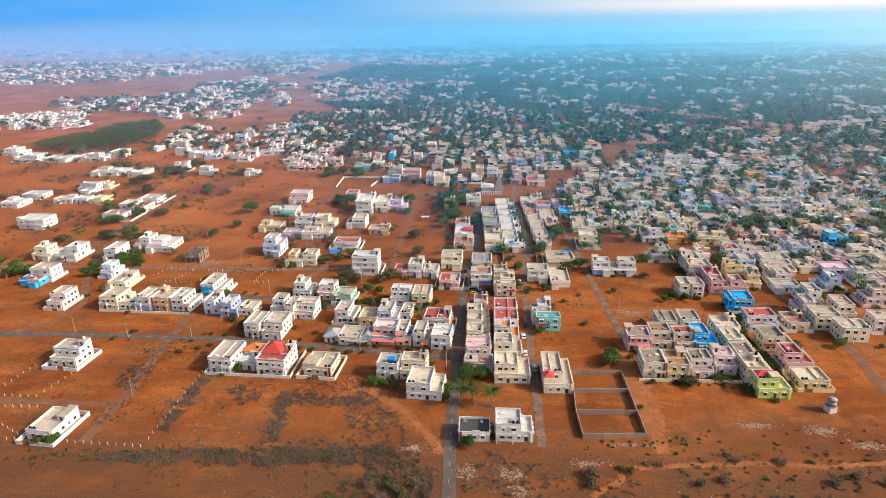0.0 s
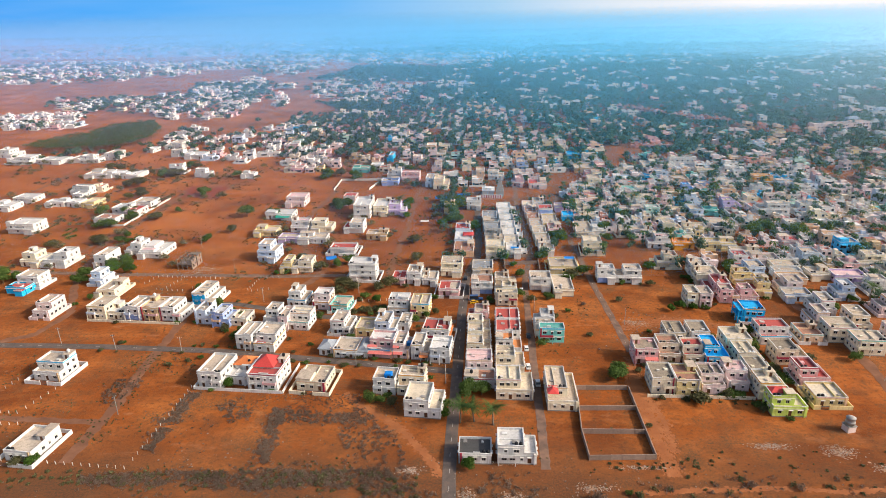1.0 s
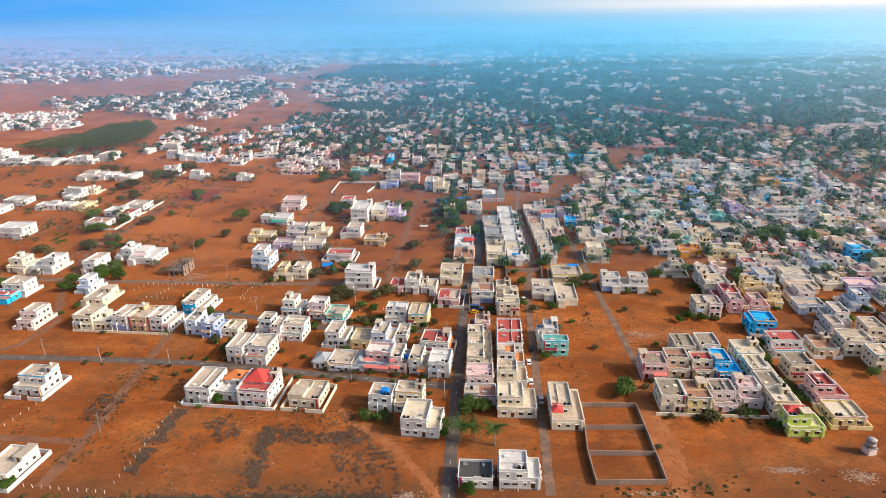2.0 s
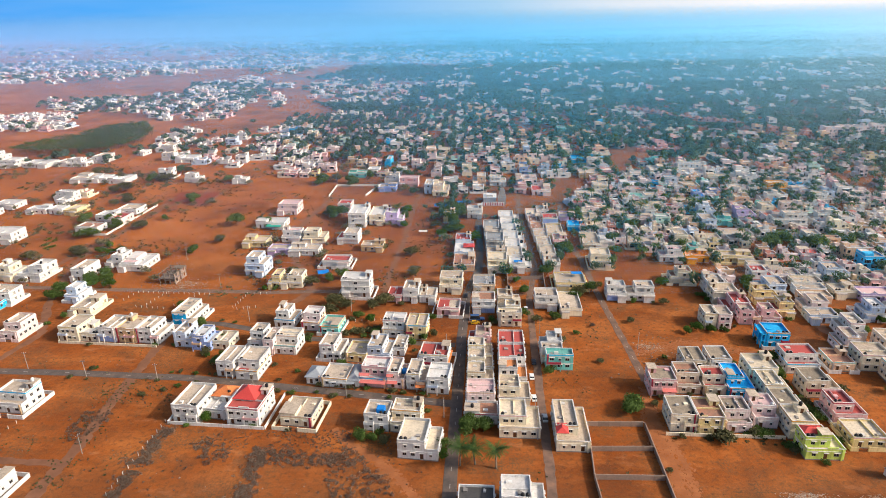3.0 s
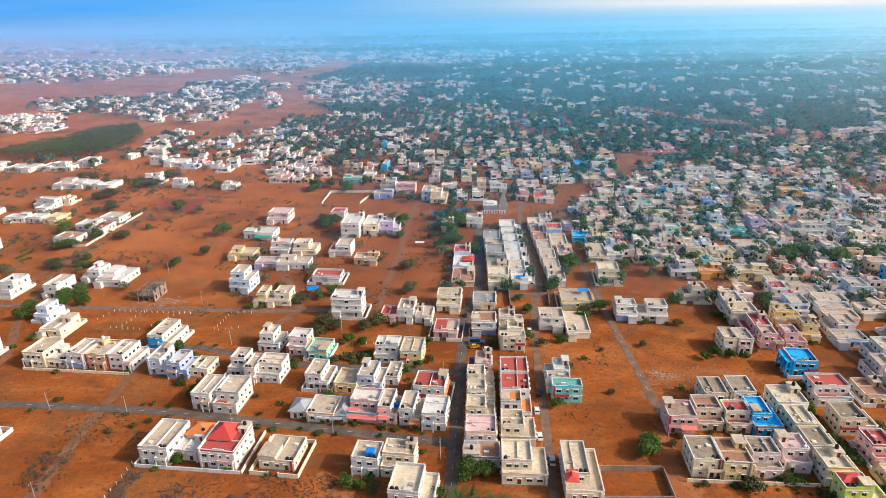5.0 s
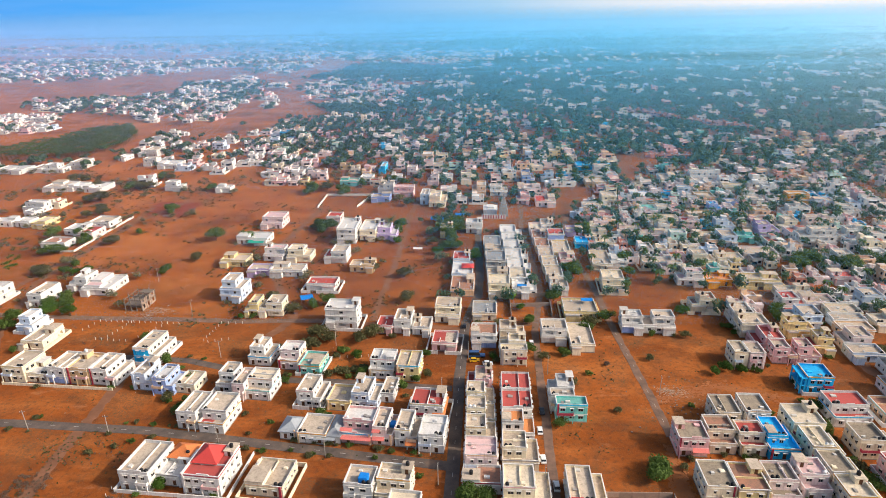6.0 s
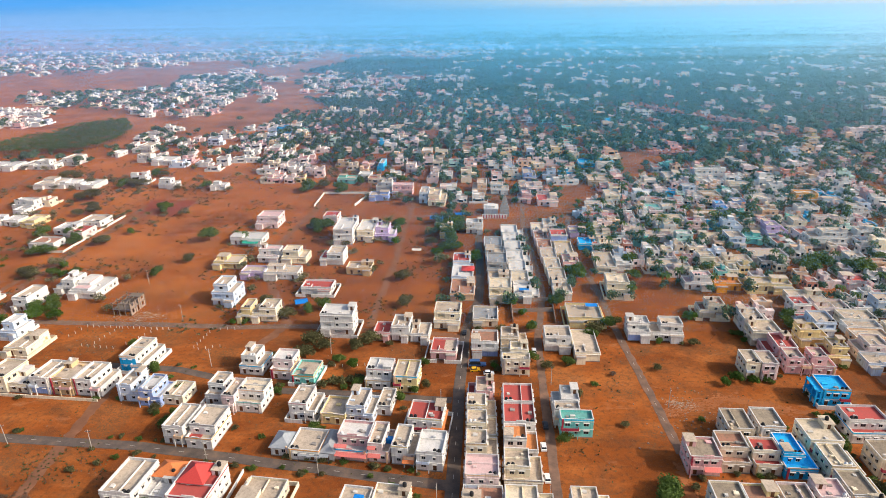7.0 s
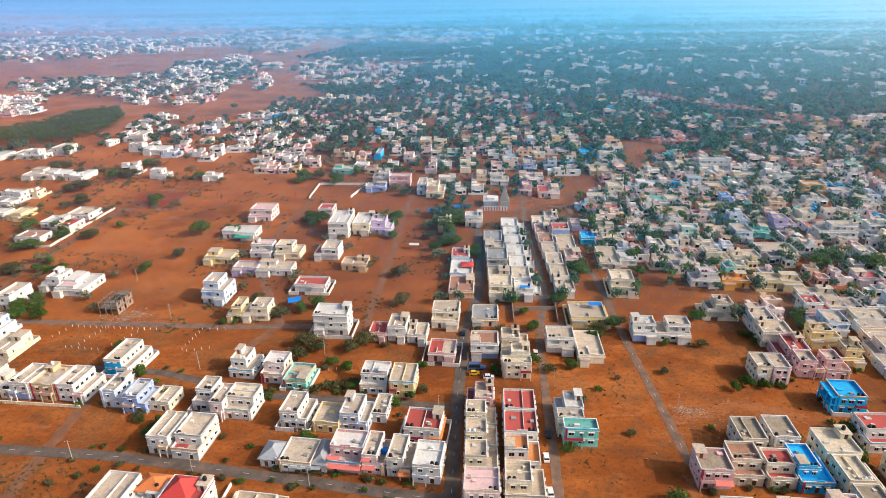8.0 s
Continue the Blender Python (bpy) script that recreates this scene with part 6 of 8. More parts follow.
# ---- bushes in the open plots ----
for x, y, k, s in ((-24.7, 133.5, 0, 1.5), (-18, 134.5, 2, 1.3), (-31, 135, 2, 1.2), (-21, 131, 0, 1.3), (-28, 130, 2, 1.2), (-14.5, 132, 2, 1.1), (32, 140, 2, 1.7), (42, 141.5, 0, 1.1), (31, 136, 0, 1.5), (60, 137, 0, 1.0)):
    bush(x, y, k, s)
for x, y, k, s in ((67, 139, 2, 1.2), (97, 138.5, 2, 1.4), (104, 141, 2, 1.2), (111, 138, 0, 1.1), (40, 143, 1, 0.8), (-40, 128, 1, 1.4), (-35, 127, 0, 1.3), (74, 147, 2, 0.9), (86, 146, 2, 1.0), (120, 139, 2, 1.3), (39, 252, 1, 1.1)):
    bush(x, y, k, s)
for x, y, k, s in ((-93, 190, 1, 0.8), (-72, 190, 1, 0.8), (-60, 188, 0, 0.8), (-110, 209, 0, 1.0), (-106, 212, 1, 0.9), (-116, 206, 0, 1.0), (-120, 240.5, 1, 0.9), (-128, 240, 1, 1.0), (-104, 233, 1, 1.1), (-66, 222, 1, 0.9), (-56, 209, 1, 0.7)):
    bush(x, y, k, s)
for x, y, k, s in ((72, 189.5, 0, 0.9), (66, 190, 1, 0.8), (81, 189, 1, 0.9), (90, 184, 1, 0.9), (45, 230, 0, 1.1), (47, 258, 2, 1.0), (98, 256, 1, 1.2), (93, 256, 3 - 1, 1.1), (60, 207.5, 0, 1.0), (70, 203, 1, 1.0), (78, 202.5, 0, 1.0), (53, 172, 0, 0.8)):
    bush(x, y, k, s)

for x, y, k, s in ((-53.5, 250, 0, 1.6), (-50.5, 251, 0, 1.7), (-47.5, 251.8, 0, 1.8), (-44.5, 252.8, 0, 1.6), (-41.5, 253.6, 0, 1.4), (-58, 249, 0, 1.2), (-68, 246, 1, 1.3), (-30.5, 206.2, 1, 0.8), (-44, 206.8, 0, 0.8), (-49, 207.4, 1, 0.7)):
    bush(x, y, k, s)
tree(-26.2, 242.0, 0, 0.75)
for x, y, k, s in ((84.5, 189.2, 1, 1.7), (82.2, 189.0, 0, 1.5), (87.0, 188.8, 1, 1.5), (73.4, 185.2, 0, 2.2), (71.6, 186.0, 0, 1.5), (70.0, 209.4, 0, 0.9), (78.6, 208.8, 0, 1.0), (76.0, 208.8, 1, 0.9), (91.0, 182.6, 1, 1.6), (91.3, 180.4, 0, 1.3)):
    bush(x, y, k, s)
for x, y, k, s in ((105.6, 200.4, 1, 1.9), (105.8, 197.2, 1, 1.8), (105.2, 204.2, 0, 1.7), (105.0, 207.0, 1, 1.4), (103.8, 213.0, 1, 1.3), (122.0, 213.2, 0, 1.5), (106.2, 186.0, 1, 1.4), (61.2, 187.4, 0, 0.9), (68.6, 187.0, 0, 0.9), (57.6, 203.6, 0, 1.2)):
    bush(x, y, k, s)
# weeds grown into low bushes along the edges of the cross streets
brng = random.Random(44)
for k in range(46):
    x = brng.uniform(-150, -14)
    y = float(np.interp(x, [p[0] for p in CROSS], [p[1] for p in CROSS])) + brng.choice((-3.4, 3.2)) + brng.uniform(-0.5, 0.4)
    if noise.noise((x * 0.05, y * 0.05, 2.0)) > -0.12:
        bush(x, y, brng.choice((0, 0, 1)), brng.uniform(0.45, 0.95))
for k in range(30):
    x = brng.uniform(-138, -12)
    y = float(np.interp(x, [-140, -108, -70, -45, -9], [262, 259, 247.0, 245.7, 242.6])) + brng.choice((-2.9, 2.8)) + brng.uniform(-0.3, 0.4)
    if noise.noise((x * 0.05, y * 0.05, 7.0)) > -0.1:
        bush(x, y, brng.choice((0, 0, 1)), brng.uniform(0.5, 1.1))
# grey-green garden trees about the outer houses
for x, y, k, s in ((-311.5, 521, 2, 1.8), (-302, 519, 2, 1.6), (-255, 497, 0, 1.5), (-248, 499, 2, 1.6), (-262, 470, 2, 1.9), (-268, 466, 2, 1.5), (-246, 443, 2, 1.6), (-242, 438, 2, 1.4), (-250, 432, 2, 1.3), (-221.5, 383, 0, 1.2), (-248.6, 396, 0, 1.4), (-232, 367.5, 0, 1.3), (-224.5, 424, 2, 1.0)):
    tree(x, y, k, s)
for x, y, k, s in ((-206, 385, 2, 1.2), (-284, 506, 2, 1.3), (-243, 503, 2, 1.4), (-246, 529, 0, 1.3), (-238, 527, 2, 1.3), (-193, 496, 0, 1.2), (-197, 438, 0, 1.0), (-116, 489, 0, 1.8), (-107, 494, 2, 1.6), (-95, 489, 0, 1.4), (-92.5, 409, 0, 1.4), (-44.5, 414, 3, 1.2), (-127, 384.5, 1, 0.6), (-10, 376, 0, 1.1), (-17, 377, 2, 1.2), (-24, 384, 2, 1.1)):
    tree(x, y, k, s)

# garden trees and bushes close to the houses
lots = []
for o in scene.objects:
    if o.name.split(".")[0] == "house":
        c, (w, d) = o.matrix_basis.translation, o["plan"]
        lots.append((c.x - w / 2, c.x + w / 2, c.y - d / 2, c.y + d / 2))
LANES = ((ROAD_A, 4.0), (ROAD_B, 3.4), (ROAD_C, 3.0), ([(-44, 292), (-42.5, 330), (-41.3, 363), (-40.8, 441), (-37, 492), (-30, 560)], 2.6), ([(122, 330), (131, 280), (137.5, 262), (142.5, 241), (141, 215), (138, 184)][::-1], 3.0))


def lane_x(line, y):
    """Where a lane that runs north stands at the height of y, or far away past its ends."""
    for (x0, y0), (x1, y1) in zip(line, line[1:]):
        if y0 <= y <= y1:
            return x0 + (x1 - x0) * (y - y0) / (y1 - y0)
    return 1e6


def clear(px, py, r):
    """Whether a plant of radius r finds room between the houses and off the lanes."""
    return all(abs(px - lane_x(line, py)) > h * 0.6 + r for line, h in LANES) and not any(a - r < px < b + r and c - r < py < e + r for a, b, c, e in lots)


grng = random.Random(44)
gaps = []
for a, b, c, e in lots:
    built_up = a > 60 or c > 300
    for k in range(1 if c < 215 else 2 if not built_up else 5):
        px, py = grng.choice((a - grng.uniform(1.2, 3.5), b + grng.uniform(1.2, 3.5), grng.uniform(a, b))), grng.choice((c - grng.uniform(1.5, 4), e + grng.uniform(1.5, 4), grng.uniform(c, e)))
        if grng.random() < 0.35 or not clear(px, py, 1.3):
            continue
        if c > 300:
            gaps.append((px, py))
        elif c > 215 and grng.random() < 0.6:
            tree(px, py, grng.choice((0, 1, 2, 3)), grng.uniform(0.4, 0.75))
        else:
            bush(px, py, grng.choice((0, 1)), grng.uniform(0.8, 1.3))

# ---- scrub and rubble, too much to count ----
srng = np.random.default_rng(3)


def scrub(label, mat, corners, count, size, leaves=26, thresh=0.0, freq=0.05):
    (x0, y0), (x1, y1) = corners
    slim = 0.28 if mat is DRY else 0.6
    v = []
    for _ in range(int(count * 1.5)):
        x, y = srng.uniform(x0, x1), srng.uniform(y0, y1)
        lush = noise.noise((x * freq, y * freq, 7.0)) + 0.5 * noise.noise((x * freq * 4, y * freq * 4, 2.0))
        if lush < thresh + 0.08 or abs(x + 8.5) < 3.2:
            continue
        r = size * srng.uniform(0.25, 0.8) * (1.0 + min(0.8, lush))
        p, nrm = crown_points(srng, leaves, r, r, 4)
        p[:, 2] = np.abs(p[:, 2]) * 0.9 + 0.05
        a = np.cross(nrm, srng.normal(size=(leaves, 3)))
        a /= np.linalg.norm(a, axis=1, keepdims=True)
        b = np.cross(nrm / np.linalg.norm(nrm, axis=1, keepdims=True), a)
        s = (srng.uniform(0.16, 0.34, leaves) * (0.6 + 0.4 * size))[:, None]
        p = p + np.array([x, y, 0.0])
        v.append(np.stack([p - a * s * 1.3, p - b * s * slim, p + a * s * 1.3, p + b * s * slim], 1).reshape(-1, 3))
    v = np.concatenate(v)
    return tagged(new("scrub", raw_mesh("scrub", v, np.arange(len(v)).reshape(-1, 4), [mat])), label, "scrub", kind="stuff")


def ring_has(x, y, poly):
    hit = False
    for (x0, y0), (x1, y1) in zip(poly, poly[1:] + poly[:1]):
        if (y0 > y) != (y1 > y) and x < (x1 - x0) * (y - y0) / (y1 - y0) + x0:
            hit = not hit
    return hit


def thicket(label, mat, poly, per, low, high, leaves=44, edge=0.35):
    """Thorn bushes crowded within an outline, thinning out past its edge. per: bushes to the square metre."""
    xs, ys = [p[0] for p in poly], [p[1] for p in poly]
    slim, v = (0.2 if mat is DRY else 0.5), []
    for _ in range(int(per * (max(xs) - min(xs) + 4) * (max(ys) - min(ys) + 4))):
        x, y = srng.uniform(min(xs) - 2, max(xs) + 2), srng.uniform(min(ys) - 2, max(ys) + 2)
        patchy = noise.noise((x * 0.22, y * 0.22, 4.0))
        if not (ring_has(x, y, poly) and patchy > -0.3 or ring_has(x + srng.normal() * 1.6, y + srng.normal() * 1.6, poly) and srng.random() < edge):
            continue
        r = srng.uniform(low, high) * (1.0 + 0.5 * patchy)
        p, nrm = crown_points(srng, leaves, r, r, 5)
        p[:, 2] = np.abs(p[:, 2]) * 1.05 + 0.04
        nrm /= np.linalg.norm(nrm, axis=1, keepdims=True)
        a = np.cross(nrm, srng.normal(size=(leaves, 3)))
        a /= np.linalg.norm(a, axis=1, keepdims=True)
        b = np.cross(nrm, a)
        s = (srng.uniform(0.14, 0.32, leaves) * (0.5 + 0.5 * r))[:, None]
        p = p + np.array([x, y, 0.0])
        v.append(np.stack([p - a * s * 1.4, p - b * s * slim, p + a * s * 1.4, p + b * s * slim], 1).reshape(-1, 3))
    v = np.concatenate(v)
    return tagged(new("scrub", raw_mesh("scrub", v, np.arange(len(v)).reshape(-1, 4), [mat])), label, "scrub", kind="stuff")


thicket("a row of grey thorn bushes across a red plot", DRY, [(-66.5, 153), (-62, 153), (-64, 178), (-68, 180)], 2.2, 0.6, 1.1)
thicket("grey thorn bushes behind the houses", DRY, [(-66, 173), (-38, 172), (-31, 174), (-39, 180), (-48, 177), (-68, 181)], 1.1, 0.6, 1.1)
thicket("thorn bushes and dry stalks beside a footpath", DRY, [(-44, 169), (-40, 158), (-27, 154), (-20, 154), (-27, 168), (-35, 174)], 0.55, 0.6, 1.1)
thicket("a broad band of grey thorn bushes", DRY, [(-114, 143), (-114, 147), (-85, 149), (-69, 150.5), (-44, 151), (-30, 152), (-20, 149), (-20, 142), (-44, 144), (-60, 142), (-85, 144)], 1.5, 0.6, 1.15)
thicket("olive weeds in a band of thorn", LEAF_OLIVE, [(-145, 143), (-126, 149), (-85, 149), (-44, 151), (-20, 150), (-17, 141), (-60, 143), (-100, 143)], 0.2, 0.6, 1.2)
thicket("thorn bushes along a line of posts", DRY, [(-102.5, 158), (-103.5, 171), (-99.5, 191), (-96.5, 191), (-97.5, 176), (-98.5, 158)], 2.2, 0.6, 1.1)
thicket("dry thorn and weeds beside a plot lane", DRY, [(-131, 186), (-124, 180), (-120, 196), (-130, 200)], 0.8, 0.6, 1.1)
thicket("thorn bushes in an empty plot", DRY, [(-88, 181), (-80, 172), (-74, 174), (-74, 179), (-80, 183)], 0.8, 0.5, 1.0)
thicket("thorn and green weeds beside the street", LEAF_OLIVE, [(-42, 132), (-33, 139), (-14, 141), (-12, 125), (-40, 122)], 0.35, 0.6, 1.3)
thicket("grey thorn beside the street", DRY, [(-40, 132), (-33, 141), (-13, 143), (-12, 120), (-40, 118)], 0.7, 0.6, 1.3)
thicket("thorn bushes at the edge of a street", DRY, [(-5, 133), (-5, 147), (2, 150), (14, 146), (24, 138), (18, 128)], 0.3, 0.5, 1.2)
thicket("grey bushes strewn over a fallow field", DRY, [(28, 126), (34, 146), (70, 150), (120, 152), (125, 138), (90, 132), (60, 128)], 0.05, 0.5, 1.5)
thicket("green weeds strewn over a fallow field", LEAF_OLIVE, [(28, 126), (34, 150), (70, 160), (120, 158), (125, 138), (90, 132), (60, 128)], 0.035, 0.5, 1.2)
thicket("grey-green thorn thicket on the red plain", THORN, [(-266, 469), (-284, 525), (-246, 524), (-234, 492), (-242, 474)], 0.03, 1.2, 2.6)
thicket("dark green hedge trees on the red plain", LEAF_OLIVE, [(-280, 500), (-284, 525), (-246, 524), (-240, 500)], 0.035, 1.4, 2.6)
thicket("thorn growth behind white houses", THORN, [(-314, 515), (-331, 560), (-302, 549), (-291, 520)], 0.035, 1.2, 2.4)
thicket("thorn growth along a dusty lane", THORN, [(-350, 471), (-354, 498), (-336, 495), (-326, 471)], 0.05, 1.2, 2.4)
thicket("thorn thicket before garden houses", THORN, [(-270, 371), (-276, 390), (-263, 393), (-246, 371)], 0.07, 1.2, 2.4)
thicket("green garden growth beside a wall", LEAF, [(-240, 367), (-250, 390), (-239, 388), (-230, 369)], 0.09, 1.0, 2.2)
thicket("green growth beside a yellow house", LEAF, [(-243, 345), (-256, 364), (-249, 368), (-236, 348)], 0.09, 1.0, 2.2)
thicket("thorn growth on open ground", THORN, [(-268, 346), (-278, 368), (-269, 370), (-257, 352)], 0.06, 1.2, 2.2)
thicket("trees and shrubs behind white houses", LEAF_OLIVE, [(-218, 482), (-227, 524), (-199, 517), (-187, 489)], 0.04, 1.2, 2.4)
thicket("garden growth within a long white wall", LEAF, [(-231, 374), (-243, 399), (-226, 425), (-222, 425), (-223, 378)], 0.06, 0.9, 2.0)
thicket("thorn strewn beside a lane", THORN, [(-222, 296), (-226, 350), (-221, 372), (-213, 372), (-214, 296)], 0.025, 0.9, 2.0)
thicket("low hedge along a lane", DRY, [(-222.5, 340), (-219.5, 374), (-218, 374), (-220.5, 340)], 0.8, 0.6, 1.0)
thicket("small weeds at the foot of plot walls", LEAF_OLIVE, [(30, 152), (30, 155), (62, 156), (62, 152)], 0.25, 0.3, 0.7)
thicket("weeds along the houses' boundary wall", LEAF_OLIVE, [(56, 187), (56, 190), (92, 187.4), (92, 184)], 0.3, 0.5, 1.1)
scrub("dry brown thorn scrub over the near fields", DRY, ((-120, 112), (-11, 142)), 420, 0.62, 24, 0.0)
scrub("olive weeds over the near fields", LEAF_OLIVE, ((-115, 112), (-11, 156)), 200, 0.5, 20, 0.0)
scrub("dry scrub between the empty plots", DRY, ((-98, 152), (-14, 188)), 260, 0.55, 22, 0.08)
scrub("thorn along the backs of the houses", DRY, ((-90, 180), (-40, 189)), 300, 0.45, 20, -0.2)
scrub("dry scrub along a fallow strip", DRY, ((12, 112), (160, 156)), 500, 0.4, 20, 0.05)
scrub("olive weeds along a fallow strip", LEAF_OLIVE, ((12, 112), (150, 172)), 200, 0.45, 20, 0.05)
scrub("weeds along the open plots", LEAF_OLIVE, ((-185, 148), (-105, 216)), 350, 0.4, 18, 0.0)
scrub("dry weeds along the open plots", DRY, ((-200, 135), (-105, 216)), 500, 0.4, 18, 0.0)
scrub("weeds in the plots between the streets", LEAF_OLIVE, ((-170, 205), (50, 290)), 700, 0.30, 18, 0.08)
scrub("dry weeds in the plots between the streets", DRY, ((-170, 205), (135, 290)), 800, 0.28, 16, 0.05)
scrub("weeds in the fields beyond the houses", LEAF_OLIVE, ((-260, 295), (-20, 480)), 1700, 0.8, 18, 0.06, 0.03)
scrub("dry weeds in the fields beyond the houses", DRY, ((-380, 260), (-20, 520)), 1900, 0.8, 16, 0.05, 0.03)
scrub("grey-green shrubs strewn over the plain", THORN, ((-340, 320), (-60, 580)), 1200, 1.8, 22, 0.1, 0.03)
scrub("grey leafless shrubs strewn over the plain", DRY, ((-340, 320), (-60, 580)), 700, 1.5, 22, 0.12, 0.04)
scrub("green weeds along a dusty lane", LEAF_OLIVE, ((-131, 152), (-118, 216)), 160, 0.4, 18, 0.0)
scrub("shrubs between the plots and white houses", THORN, ((-125, 284), (-12, 425)), 800, 1.2, 22, 0.05, 0.05)
scrub("weeds on the bare ground by the lanes", LEAF_OLIVE, ((25, 196), (140, 345)), 420, 0.30, 18, 0.08)


def rubble(x, y, rx, ry, n, mat, label, big=0.35):
    bm = bmesh.new()
    if mat is DUST:
        # thin smears of lime dust under the stones
        for k in range(int(10 + 4 * rx * ry)):
            cx, cy, r = x + srng.normal() * rx * 0.45, y + srng.normal() * ry * 0.45, srng.uniform(0.06, 0.38)
            lift = 0.012 + 0.0004 * k
            ring = [bm.verts.new((cx + r * srng.uniform(0.5, 1.3) * 1.7 * math.cos(a), cy + r * srng.uniform(0.5, 1.3) * math.sin(a), lift)) for a in np.arange(0, 6.2, 0.45)]
            bm.faces.new(ring).material_index = 1
    for _ in range(n):
        cx, cy = x + srng.normal() * rx * 0.5, y + srng.normal() * ry * 0.5
        s = srng.uniform(0.1, 1.0) ** 3 * big + 0.05
        vs = [bm.verts.new((cx + s * sx * srng.uniform(0.6, 1.2), cy + s * sy * srng.uniform(0.6, 1.2), s * (0.55 * sz + 0.4) * srng.uniform(0.7, 1.1) - 0.04)) for sx, sy, sz in ((-1, -1, -1), (1, -1, -1), (1, 1, -1), (-1, 1, -1), (-0.7, -0.7, 1), (0.7, -0.7, 1), (0.7, 0.7, 1), (-0.7, 0.7, 1))]
        for q in ((4, 5, 6, 7), (0, 1, 5, 4), (1, 2, 6, 5), (2, 3, 7, 6), (3, 0, 4, 7)):
            bm.faces.new([vs[i] for i in q])
    tagged(new("rubble", mesh_of("rubble", bm, [mat, SMEAR])), label, "rubble", kind="stuff")


for x, y, rx, ry, n in ((-20, 151, 4, 2, 120), (-4, 141, 3, 3, 130), (9, 140, 4, 2.5, 150), (11, 134, 3, 3, 80), (7, 155, 5, 1, 70), (31, 145, 6, 1.5, 90), (86, 163.5, 6, 1.5, 160), (105, 161.5, 5, 3, 160), (115, 154.5, 5, 2.5, 100), (46, 153.5, 8, 1, 90), (-111, 240, 5, 1.2, 90), (65, 242, 5, 3, 150), (75, 284, 4, 3, 80)):
    rubble(x, y, rx, ry, n * 2, DUST, "scattered whitish building rubble on red soil", 0.16)
rubble(64, 232, 12, 14, 160, BLOCK, "scattered brown stones on bare soil")
rubble(20, 140, 60, 16, 260, BLOCK, "scattered stones over the fallow strip", 0.25)
rubble(-60, 150, 50, 16, 260, BLOCK, "scattered stones over the near fields", 0.25)

# ---- walled empty plots ----
plots = tagged(new("plot_wall"), "grey-brown block wall round three empty plots", "wall")
for a, b in (((31.6, 156.4), (50.8, 157.1)), ((50.8, 157.3), (51.0, 192.6)), ((33.4, 192.5), (50.8, 192.6)), ((31.6, 156.6), (31.4, 168.6)), ((31.4, 168.8), (33.4, 192.3)), ((31.7, 168.7), (50.7, 168.7)), ((32.6, 180.6), (50.8, 181.0))):
    run_wall(plots, a, b, 1.7, BLOCK)
garden = tagged(new("plot_wall"), "long weathered wall round an overgrown empty plot", "wall")
for a, b in (((14.6, 314.6), (32.4, 316.6)), ((32.4, 316.4), (31.5, 296)), ((14.4, 296), (14.6, 314.4)), ((14.6, 305.4), (31.7, 306.6))):
    run_wall(garden, a, b, 1.8, BLOCK)
field = tagged(new("plot_wall"), "low white wall round an empty red plot", "wall")
for a, b in (((-104, 451), (-104, 480)), ((-104, 480.2), (-72, 480.2)), ((-72, 480), (-78, 452))):
    run_wall(field, a, b, 1.5, LIME)
outer = tagged(new("plot_wall"), "low white wall along the backs of garden houses", "wall")
for a, b in (((-229, 371), (-221.4, 371)), ((-221.2, 371.2), (-219, 432))):
    run_wall(outer, a, b, 1.2, LIME, 0.2, 6)
terrace_wall = tagged(new("plot_wall"), "low cream boundary wall before a row of painted houses", "wall")
run_wall(terrace_wall, (-168.4, 242.2), (-126.6, 239.2), 1.0, WALL["cream"], 0.2, 5)

bm = bmesh.new()
low, up = [[bm.verts.new((x, y, z)) for x, y in ((-218, 439), (-188, 431), (-185, 465), (-218, 467))] for z in (-0.02, 0.035)]
bm.faces.new(up)
for k in range(4):
    bm.faces.new((low[k], low[(k + 1) % 4], up[(k + 1) % 4], up[k]))
tagged(new("ground_ploughed", mesh_of("ground_ploughed", bm, PLOUGHED)), "small ploughed plot of dark red soil", "field", kind="structure")

# ---- white boundary stones of empty plots ----
bm = bmesh.new()
box(bm, -0.07, 0.07, -0.07, 0.07, -0.1, 1.1)
box(bm, -0.05, 0.05, -0.05, 0.05, 1.1, 1.16)
post = tagged(new("boundary_post", mesh_of("boundary_post", bm, LIME)), "white stone boundary post of an empty plot", "post", "posts of the empty plots")
post.matrix_basis = pose(-169.8, 180.2, 0)


def posts(a, b, step=2.6):
    n = max(1, int(math.hypot(b[0] - a[0], b[1] - a[1]) / step))
    for k in range(1, n + 1):
        copy_thing(post, pose(a[0] + (b[0] - a[0]) * k / n, a[1] + (b[1] - a[1]) * k / n, 0, trng.uniform(-4, 4), trng.uniform(-4, 4), trng.uniform(0, 90)))


for a, b in (((-169.8, 180), (-167, 196)), ((-168, 176.5), (-153.4, 176.0)), ((-153, 176), (-148, 196)), ((-163, 170), (-149, 170)), ((-156, 161), (-143, 154)), ((-150, 152.8), (-142, 152.8)), ((-130, 152.2), (-103, 150)), ((-102.5, 151), (-101, 192))):
    posts(a, b)
for a, b in (((-163.8, 279), (-160, 290)), ((-160, 290), (-125, 288)), ((-156, 275), (-140, 273)), ((-150, 274), (-146, 289)), ((-138, 274), (-130, 288)), ((-109, 271.5), (-107, 288.5)), ((-107, 288.5), (-98, 288.5)), ((-109, 272), (-99, 275)), ((-57, 261), (-41, 263))):
    posts(a, b, 2.4)
posts((-218, 468), (-186, 466), 3.0)
